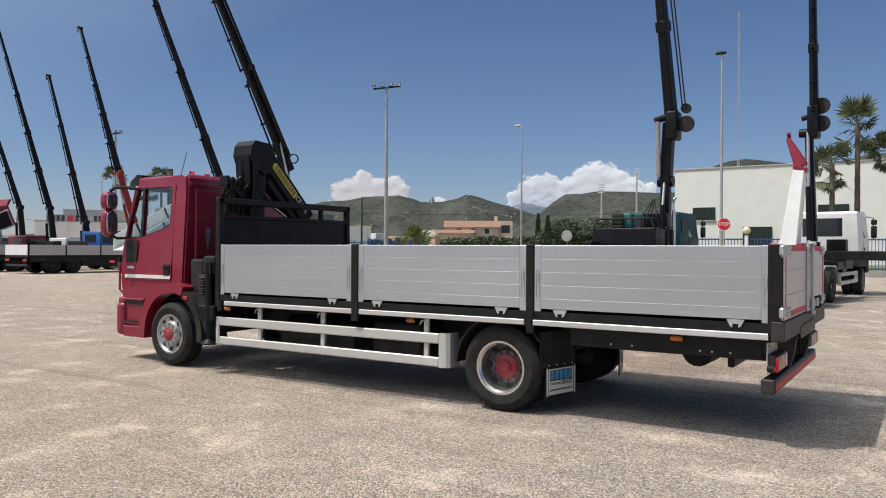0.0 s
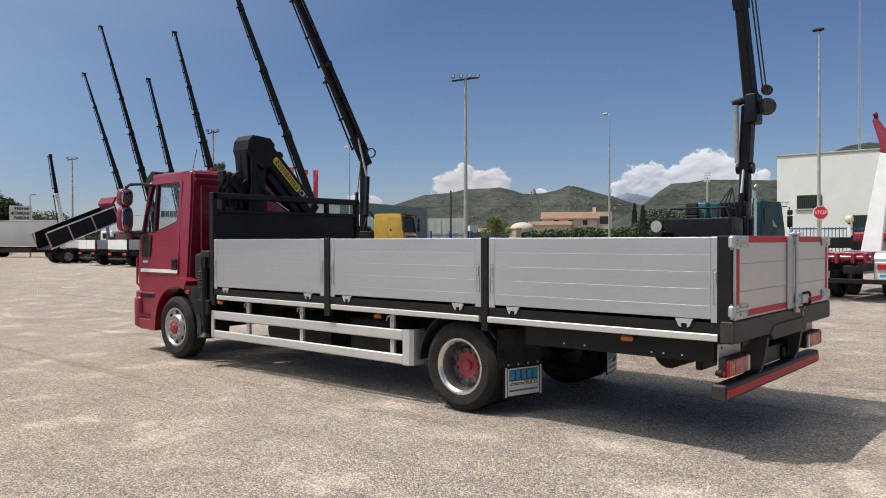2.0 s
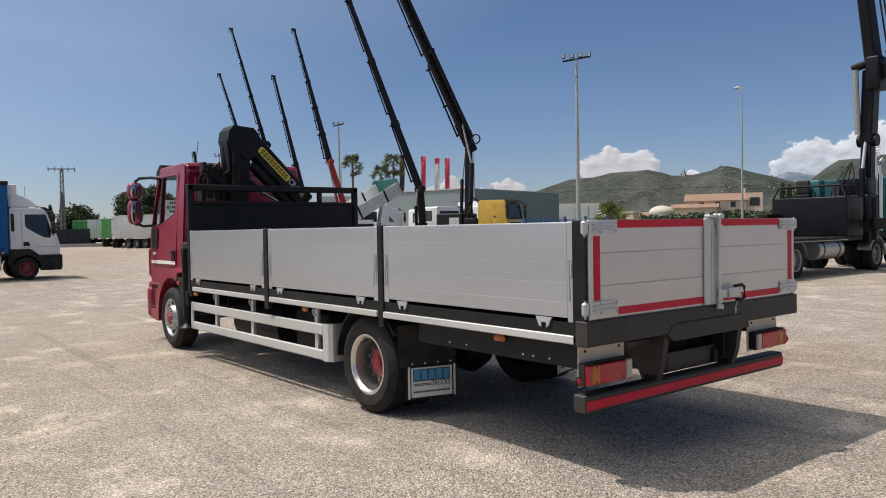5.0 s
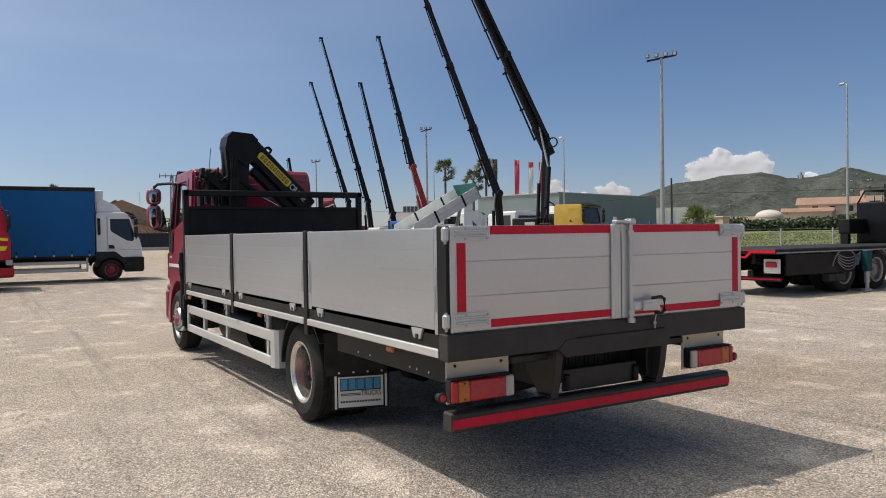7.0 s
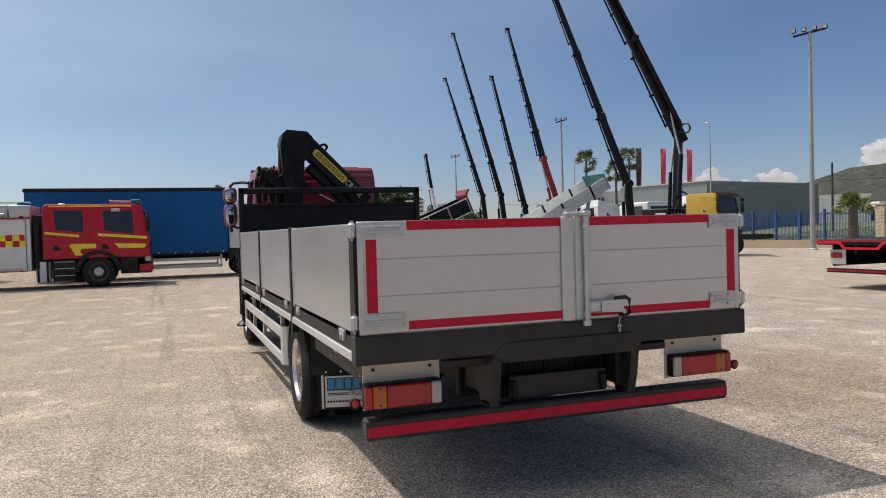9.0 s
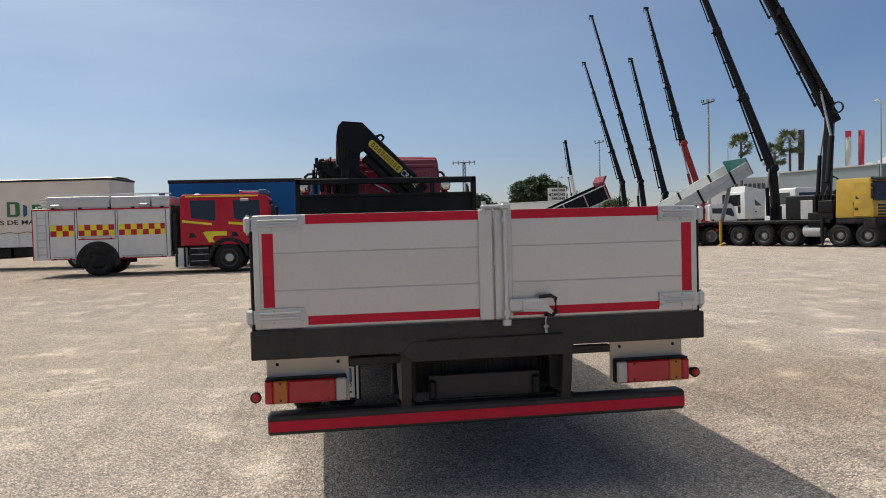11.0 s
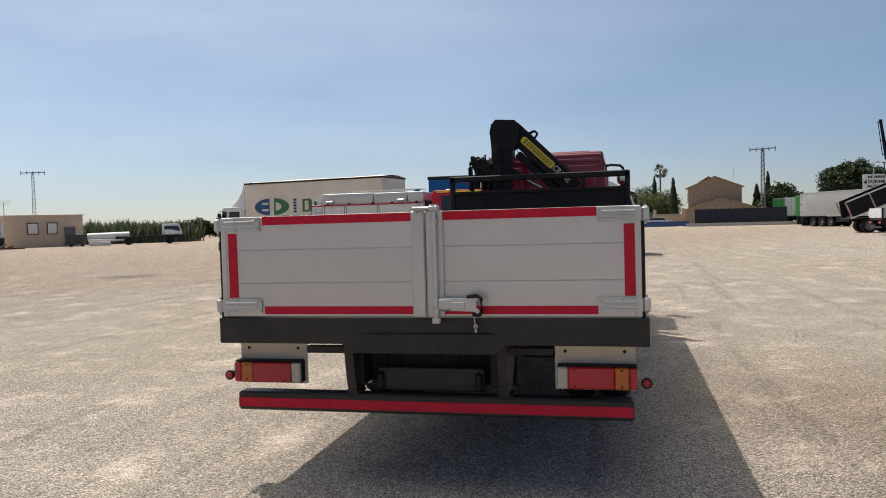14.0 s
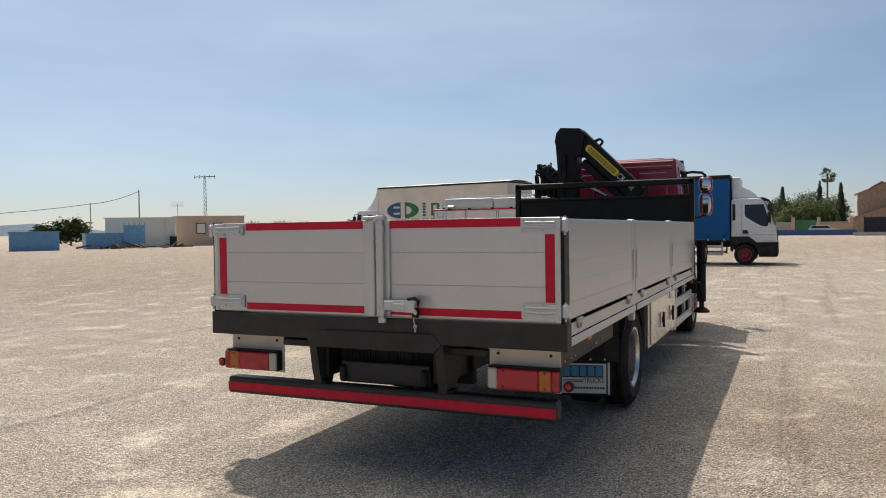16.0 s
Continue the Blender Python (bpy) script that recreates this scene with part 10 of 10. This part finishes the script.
for k in range(26):
    t = rnd.random()
    c = Vector((-55.2, -60.2, 0)).lerp(Vector((-63.8, -52.7, 0)), t)
    d = Vector((rnd.gauss(0, 1), rnd.gauss(0, 1), rnd.gauss(0, 0.15))).normalized() * rnd.uniform(0.6, 1.8)
    bar(bm, c + Vector((0, 0, 0.15)), c + d + Vector((0, 0, rnd.uniform(0.15, 0.6))), rnd.uniform(0.08, 0.2), rnd.uniform(0.06, 0.2))
solid("scrap_heap", bm, mat("rusty_scrap", (0.12, 0.06, 0.04), 0.8, var=0.4, scale=4), "heap of rusty steel beams and frames", "scrap", kind="stuff")
# old white chassis cab near the reeds
m = pose(-76.5, -48.6, 0, 0, 0, 124)
th = thing("old_chassis_truck", "old white chassis cab with a pale tube behind", "truck", m)
frame_rails(th, -1.0, 6.0, 0.75)
axles(th, (0.4, 5.0), 0.48, hub=BLACK, disc=BLACK_DULL)
cab_over(th, 4.2, 6.4, 0.8, 2.4, WHITE, visor=False, rake=0.3)
bm = bmesh.new()
cyl(bm, (-4.1, 0.2, 1.05), (0.5, 0.2, 1.15), 0.42, seg=16)
box(bm, (-4.0, -0.5, 0.5), (0.2, 0.8, 0.75), 0.1)
box(bm, (-3.9, -0.7, 0.02), (-1.6, 0.9, 0.5), 0.05)
part("pale_tube", bm, SIGN_WHITE, th)

th = thing("waste_skip", "dark green steel skip beside the hut", "skip", m)
bm = bmesh.new()
plate(bm, [(-6.0, 0.25), (-4.4, 0.25), (-4.15, 1.3), (-6.25, 1.3)], (), "y", -0.9, 0.9)
sk = part("tub", bm, mat("dark_green_steel", (0.02, 0.035, 0.03), 0.5, dirt=0.2), th)
quick("rim", BLACK_DULL, sk, ((-6.3, -0.95, 1.27), (-4.1, 0.95, 1.36)), bev=0.02)
for x in (-5.8, -4.6):
    quick("skid", BLACK_DULL, sk, ((x - 0.1, -0.8, 0.0), (x + 0.1, 0.8, 0.26)), bev=0.02)

# ---- masts, lamps, signs, fence ----
def floodlight_mast(x, y, h, label, n=4, face=0.0, w=1.7):
    th = thing("floodlight_mast", label, "light mast", pose(x, y, 0, 0, 0, face), group="light masts")
    bm = bmesh.new()
    cyl(bm, (0, 0, -0.05), (0, 0, h), 0.15, 0.08, 12)
    lathe(bm, [(0, 0), (0.3, 0), (0.3, 0.03), (0.18, 0.1), (0.16, 0.4)], (0, 0, 0), "z", 12)
    part("pole", bm, POLE, th)
    bm = bmesh.new()
    bar(bm, (-w / 2, 0, h - 0.1), (w / 2, 0, h + 0.1), 0.1, 0.1)
    part("crossbar", bm, BLACK_DULL, th)
    for k in range(n):
        x0 = -w / 2 + w * (k + 0.1) / (n - 0.8)
        fl = bmesh.new()
        box(fl, (x0 - 0.12, -0.24, h + 0.05), (x0 + 0.12, -0.05, h + 0.30), 0.04)
        f_ = part("floodlight", fl, BLACK_DULL, th)
        gl = bmesh.new()
        box(gl, (x0 - 0.09, -0.25, h + 0.08), (x0 + 0.09, -0.24, h + 0.27))
        part("lamp_glass", gl, GREY, f_)


def street_lamp(x, y, h, label, face=0.0, arm=0.6, head=None):
    th = thing("street_lamp", label, "street lamp", pose(x, y, 0, 0, 0, face), group="street lamps")
    bm = bmesh.new()
    cyl(bm, (0, 0, -0.05), (0, 0, h - 0.1), 0.11, 0.05, 12)
    tube(bm, [(0, 0, h - 0.12), (0.05, 0, h), (0.2, 0, h + 0.05), (arm, 0, h + 0.08)], 0.045)
    part("pole", bm, POLE, th)
    bm = bmesh.new()
    lathe(bm, [(0.0, -0.35), (0.1, -0.32), (0.15, -0.1), (0.13, 0.2), (0.0, 0.3)], (0, 0, 0), "x", 12)
    bmesh.ops.scale(bm, vec=(1, 1.2, 0.7), verts=bm.verts[:])
    bmesh.ops.translate(bm, vec=(arm, 0, h + 0.1), verts=bm.verts[:])
    part("lamp_head", bm, head or ALU_CAST, th)


floodlight_mast(-29.85, 39.5, 12.0, "tall grey mast with four floodlights", 4, 35)
floodlight_mast(-61.3, 41.3, 11.7, "tall grey mast with paired floodlights", 3, 50, 1.0)
floodlight_mast(-99.4, 45.2, 12.2, "distant grey floodlight mast over the yard", 3, 60, 1.2)
street_lamp(-29.7, 58.4, 12.1, "tall slim street lamp beyond the fence", 160, 0.5)
street_lamp(-10.5, 46.2, 13.0, "tall street lamp with a dark flat head", 180, 0.1, BLACK_DULL)
street_lamp(-62.2, 59.2, 12.0, "tall slim street lamp beside flags", 180, 0.5)
street_lamp(-87.5, 35.4, 6.7, "distant slim grey street lamp", 120, 0.6)
street_lamp(-95.0, 62.0, 11.0, "distant street lamp among palms", 100, 0.6)
bm = bmesh.new()
cyl(bm, (-53.7, 66.6, 0), (-53.7, 66.6, 7.2), 0.13, 0.09, 10)
solid("utility_pole", bm, mat("dark_wood_pole", (0.05, 0.045, 0.04), 0.8), "dark wooden utility pole", "utility pole")
bm = bmesh.new()
tube(bm, sag((-140, 70, 6.8), (-53.7, 66.6, 5.5), 0.9), 0.02, 5)
tube(bm, sag((-53.7, 66.6, 5.5), (20, 90, 6.4), 0.7), 0.02, 5)
solid("overhead_cable", bm, BLACK_DULL, "sagging overhead cable before the hills", "cable")


def pylon(x, y, h, face, label):
    th = thing("power_pylon", label, "pylon", pose(x, y, 0, 0, 0, face), group="power pylons")
    w0, w1 = 0.31, 0.17
    n = 16
    for a, b in ((-1, -1), (-1, 1), (1, 1), (1, -1)):
        bm = bmesh.new()
        bar(bm, (a * w0, b * w0, -0.05), (a * w1, b * w1, h), 0.07, 0.07)
        part("leg", bm, PYLON_STEEL, th)
    bm = bmesh.new()
    for k in range(n):
        za, zb = h * k / n, h * (k + 1) / n
        wa, wb = w0 + (w1 - w0) * k / n, w0 + (w1 - w0) * (k + 1) / n
        for s in (-1, 1):
            bar(bm, (-wa, s * wa, za), (wb, s * wb, zb), 0.05, 0.05)
            bar(bm, (s * wa, -wa, za), (s * wb, wb, zb), 0.05, 0.05)
            bar(bm, (-wa, s * wa, za), (wa, s * wa, za), 0.05, 0.05)
    part("lattice", bm, PYLON_STEEL, th)
    bm = bmesh.new()
    bar(bm, (-1.9, 0, h - 0.05), (1.9, 0, h + 0.1), 0.16, 0.14)
    for x0 in (-1.8, -0.9, 0, 0.9, 1.8):
        cyl(bm, (x0, 0, h), (x0, 0, h + 0.35), 0.05, seg=6)
        cyl(bm, (x0, 0, h - 0.35), (x0, 0, h), 0.06, seg=6)
    part("crossarm", bm, PYLON_STEEL, th)


pylon(-118.8, 29.5, 11.2, 95, "grey lattice power pylon by the far fence")
pylon(-108.7, -89.4, 12.1, 130, "grey lattice power pylon behind the hut")
bm = bmesh.new()
cyl(bm, (-73.0, -68.9, 0), (-73.0, -68.9, 7.4), 0.12, 0.08, 8)
tube(bm, [(-73, -68.9, 7.3), (-73.2, -69.2, 7.7), (-73.5, -69.5, 7.2)], 0.04)
th = solid("utility_pole", bm, POLE, "grey utility pole with a bent top", "utility pole")
bm = bmesh.new()
cyl(bm, (-68.6, -72.9, 0), (-68.6, -72.9, 5.8), 0.08, 0.06, 8)
solid("utility_pole", bm, POLE, "slim grey utility pole", "utility pole")
bm = bmesh.new()
tube(bm, sag((-73, -68.9, 7.3), (-68.6, -72.9, 5.6), 0.3), 0.035, 5)
tube(bm, sag((-68.6, -72.9, 5.6), (-40, -90, 4.4), 1.0), 0.035, 5)
solid("overhead_cable", bm, BLACK_DULL, "sagging overhead cable between poles", "cable")
bm = bmesh.new()
cyl(bm, (-77.0, -66.0, 0.0), (-77.0, -66.0, 5.6), 0.04, seg=6)
for k in range(6):
    bar(bm, (-77.6, -65.5, 5.3 + 0.12 * k), (-76.4, -66.6, 5.3 + 0.12 * k), 0.02, 0.02)
solid("roof_aerial", bm, POLE, "grid television aerial over the hut", "aerial")
bm = bmesh.new()
p = toward(11.7, 400)
for k in range(3):
    cyl(bm, (p.x + 0.5 * math.cos(k * 2.1), p.y + 0.5 * math.sin(k * 2.1), 40), (p.x + 0.4 * math.cos(k * 2.1), p.y + 0.4 * math.sin(k * 2.1), 118), 0.12, 0.08, 5)
for k in range(38):
    z = 42 + 2 * k
    bar(bm, (p.x - 0.4, p.y, z), (p.x + 0.4, p.y, z + 1.9), 0.07, 0.07)
cyl(bm, (p.x, p.y, 0), (p.x, p.y, 44), 0.5, 0.4, 6)
solid("radio_mast", bm, POLE, "very tall thin lattice radio mast", "mast")
for h, e0, e1 in ((18.6, 0.0, 31.0), (21.1, 0.0, 25.0)):
    p = toward(h, 300)
    th = thing("stadium_mast", "distant mast with a floodlight grid", "light mast", Matrix.Translation((p.x, p.y, 0)), group="light masts")
    bm = bmesh.new()
    cyl(bm, (0, 0, 0), (0, 0, e1), 0.45, 0.3, 8)
    part("pole", bm, POLE, th)
    for k in range(4):
        for j in range(4):
            bm = bmesh.new()
            box(bm, (-1.3 + 0.62 * k + 0.12 * j, -0.3, e1 - 1.6 + 0.95 * j), (-0.88 + 0.62 * k + 0.12 * j, 0.1, e1 - 1.15 + 0.95 * j))
            part("floodlight", bm, GREY, th)

# stop sign, its post, and the round mirror
th = thing("stop_sign", "red octagonal stop sign on a grey post", "road sign", pose(-9.85, 44.0, 0, 0, 0, 11))
bm = bmesh.new()
cyl(bm, (0, 0.03, 0), (0, 0.03, 3.0), 0.04, seg=8)
part("post", bm, POLE, th)
bm = bmesh.new()
plate(bm, [(0.38 * math.cos(radians(22.5 + 45 * k)), 3.05 + 0.38 * math.sin(radians(22.5 + 45 * k))) for k in range(8)], (), "y", -0.012, 0.0)
part("white_rim", bm, SIGN_WHITE, th)
bm = bmesh.new()
plate(bm, [(0.345 * math.cos(radians(22.5 + 45 * k)), 3.05 + 0.345 * math.sin(radians(22.5 + 45 * k))) for k in range(8)], (), "y", -0.02, -0.012)
face = part("face", bm, mat("stop_red", (0.5, 0.015, 0.03), 0.4), th)
lettering("STOP", 0.28, SIGN_WHITE, face, Matrix.Translation((0, -0.022, 3.05)) @ pose(0, 0, 0, 90, 0, 0), width=0.58)
th = thing("round_sign", "grey back of a round road sign", "road sign", Matrix.Translation((-24.6, 56.3, 0)))
bm = bmesh.new()
lathe(bm, [(0, -0.02), (0.45, -0.02), (0.45, 0.0), (0, 0.0)], (0, 0, 2.7), "y", 20)
part("disc", bm, POLE, th)
bm = bmesh.new()
cyl(bm, (0, 0.05, 0), (0, 0.05, 3.0), 0.035, seg=8)
part("post", bm, POLE, th)
# parking sign
m = pose(-99.3, 38.9, 0, 0, 0, 106)
th = thing("parking_sign", "large white sign for truck parking on two posts", "sign", m)
bm = bmesh.new()
box(bm, (-1.5, -0.05, 4.15), (1.5, 0.0, 6.0), 0.01)
face = part("board", bm, SIGN_WHITE, th)
fm = lambda x, z: Matrix.Translation((x, -0.055, z)) @ pose(0, 0, 0, 90, 0, 0)
lettering("CAMIONES", 0.5, SIGN_BLACK, face, fm(0.2, 5.08), width=2.2, bold=0.025)
lettering("PARKING", 0.5, SIGN_BLACK, face, fm(0.2, 4.5), width=2.2, bold=0.025)
bm = bmesh.new()
for k in range(7):
    box(bm, (-0.85 + 0.31 * k, -0.058, 5.52), (-0.62 + 0.31 * k, -0.05, 5.82))
plate(bm, [(-1.4, 5.05), (-1.0, 5.35), (-1.0, 4.75)], (), "y", -0.058, -0.05)
part("arrow_and_bars", bm, SIGN_BLACK, face)
for x in (-1.3, 1.3):
    quick("post", POLE, th, ((x - 0.06, 0, 0), (x + 0.06, 0.1, 6.0)))
# flags and banner
for k, (x, y, zt, mt) in enumerate(((-101.7, 81.8, 14.0, FLAG_RED), (-100.3, 83.7, 13.6, SIGN_WHITE), (-99.2, 85.0, 13.6, FLAG_RED), (-95.7, 73.0, 13.3, BANNER))):
    th = thing("flag", ("tall red flag on a white pole", "white flag with a red top", "tall red flag on a white pole", "dark feather banner on a pole")[k], "flag", pose(x, y, 0, 0, 0, 52), group="flags")
    bm = bmesh.new()
    cyl(bm, (0, 0, 0), (0, 0, zt + 0.2), 0.06, 0.04, 8)
    part("pole", bm, POLE, th)
    vs, fs = [], []
    for i in range(13):
        for j in range(5):
            z = zt - 6.3 * i / 12
            vs.append((0.05 + (0.78 - 0.16 * (i / 12) ** 2) * j / 4, 0.16 * math.sin(i * 0.7 + j * 1.1), z - 0.14 * j * (i / 12)))
    for i in range(12):
        for j in range(4):
            a = i * 5 + j
            fs.append((a, a + 1, a + 6, a + 5))
    cloth = mesh_stuff("cloth", vs, fs, mt, th, smooth=True)
    if k == 1:
        bm = bmesh.new()
        box(bm, (0.05, -0.16, zt - 0.9), (0.8, 0.16, zt))
        part("red_top", bm, FLAG_RED, th)

# boundary: ochre plinth, blue railing, pillar, then wire fence
A, B = Vector((-39.5, 38.8, 0)), Vector((-29.2, 43.6, 0))
bm = bmesh.new()
bar(bm, (A.x, A.y, 0.22), (B.x, B.y, 0.22), 0.22, 0.5)
pl = solid("plinth_wall", bm, OCHRE, "low ochre plinth wall", "wall", kind="structure")
th = thing("railing_fence", "dark blue steel railing on an ochre plinth", "fence")
L = (B - A).length
for k in range(9):
    a = A.lerp(B, k / 8)
    quick("post", FENCE_BLUE, th, ((a.x - 0.07, a.y - 0.07, 0.4), (a.x + 0.07, a.y + 0.07, 2.3)))
for z in (0.65, 2.0):
    bm = bmesh.new()
    bar(bm, (A.x, A.y, z), (B.x, B.y, z), 0.04, 0.05)
    part("rail", bm, FENCE_BLUE, th)
bm = bmesh.new()
bar(bm, (0, 0, 0.5), (0, 0, 2.15), 0.022, 0.022)
first = part("picket", bm, FENCE_BLUE, th)
for k in range(1, 140):
    more = new("picket", first.data)
    more.parent = th
    more.location = A.lerp(B, k / 140)
first.location = A
bm = bmesh.new()
for k in range(12):
    box(bm, (-28.95 - 0.3, 43.75 - 0.3, 0.2 * k), (-28.95 + 0.3, 43.75 + 0.3, 0.2 * k + 0.19), 0.012)
box(bm, (-29.3, 43.4, 2.4), (-28.6, 44.1, 2.5), 0.02)
solid("gate_pillar", bm, mat("pale_stone_block", (0.45, 0.36, 0.25), 0.85, var=0.2, scale=4), "pale block gate pillar", "pillar")
C, D = Vector((-28.4, 44.0, 0)), Vector((-3.0, 55.4, 0))
th = thing("wire_fence", "thin wire fence on steel posts", "fence")
for k in range(11):
    a = C.lerp(D, k / 10)
    quick("post", POLE, th, ((a.x - 0.03, a.y - 0.03, 0), (a.x + 0.03, a.y + 0.03, 1.7)), bev=0.0)
bm = bmesh.new()
for z in (0.4, 0.9, 1.4, 1.65):
    bar(bm, (C.x, C.y, z), (D.x, D.y, z), 0.012, 0.012)
part("wire", bm, POLE, th)
# blue rail fence before the white building
th = thing("blue_railing", "blue steel railing with white posts", "fence")
E1, E2 = Vector((-13, 49.5, 0)), Vector((14, 61.0, 0))
for z in (0.5, 1.5, 2.3):
    bm = bmesh.new()
    bar(bm, (E1.x, E1.y, z), (E2.x, E2.y, z), 0.05, 0.08)
    part("rail", bm, FENCE_BLUE, th)
bm = bmesh.new()
bar(bm, (0, 0, 0.3), (0, 0, 2.4), 0.04, 0.04)
first = part("picket", bm, FENCE_BLUE, th)
for k in range(1, 150):
    more = new("picket", first.data)
    more.parent = th
    more.location = E1.lerp(E2, k / 150)
first.location = E1
for k in range(10):
    a = E1.lerp(E2, k / 9)
    quick("post", SIGN_WHITE, th, ((a.x - 0.1, a.y - 0.1, 0), (a.x + 0.1, a.y + 0.1, 2.55)))
a = E1.lerp(E2, 1 / 9)
lamp = thing("globe_lamp", "cream globe lamp on a white railing post", "lamp", Matrix.Translation((a.x, a.y, 2.55)))
bm = bmesh.new()
cyl(bm, (0, 0, 0), (0, 0, 0.08), 0.10, 0.07, 12)
part("collar", bm, BLACK_DULL, lamp)
bm = bmesh.new()
pod(bm, (0, 0, 0.30), (0.25, 0.25, 0.24), 1.0)
part("globe", bm, mat("cream_globe_glass", (0.66, 0.58, 0.36), 0.35, var=0.05), lamp)
bm = bmesh.new()
bar(bm, (E1.x, E1.y, 0.15), (E2.x, E2.y, 0.15), 0.3, 0.5)
solid("plinth_wall", bm, CONCRETE, "low concrete plinth under the railing", "wall", kind="structure")
# vans and vehicles beyond the fence
for k, (h, d) in enumerate(((39.6, 140), (38.9, 152), (38.2, 146), (40.4, 158))):
    p = toward(h, d)
    th = thing("white_van", "white box van beyond the fence", "van", pose(p.x, p.y, meadow_z(p.x, p.y), 0, 0, 130 + 20 * k), group="white vans")
    quick("box_body", WHITE, th, ((-2.5, -1.0, 0.5), (1.4, 1.0, 2.9)), bev=0.04)
    axles(th, (-1.4, 1.9), 0.36, 0.22, 0.95)
    cab_over(th, 1.4, 3.0, 0.55, 2.2, WHITE, w=1.95, visor=False, rake=0.5)
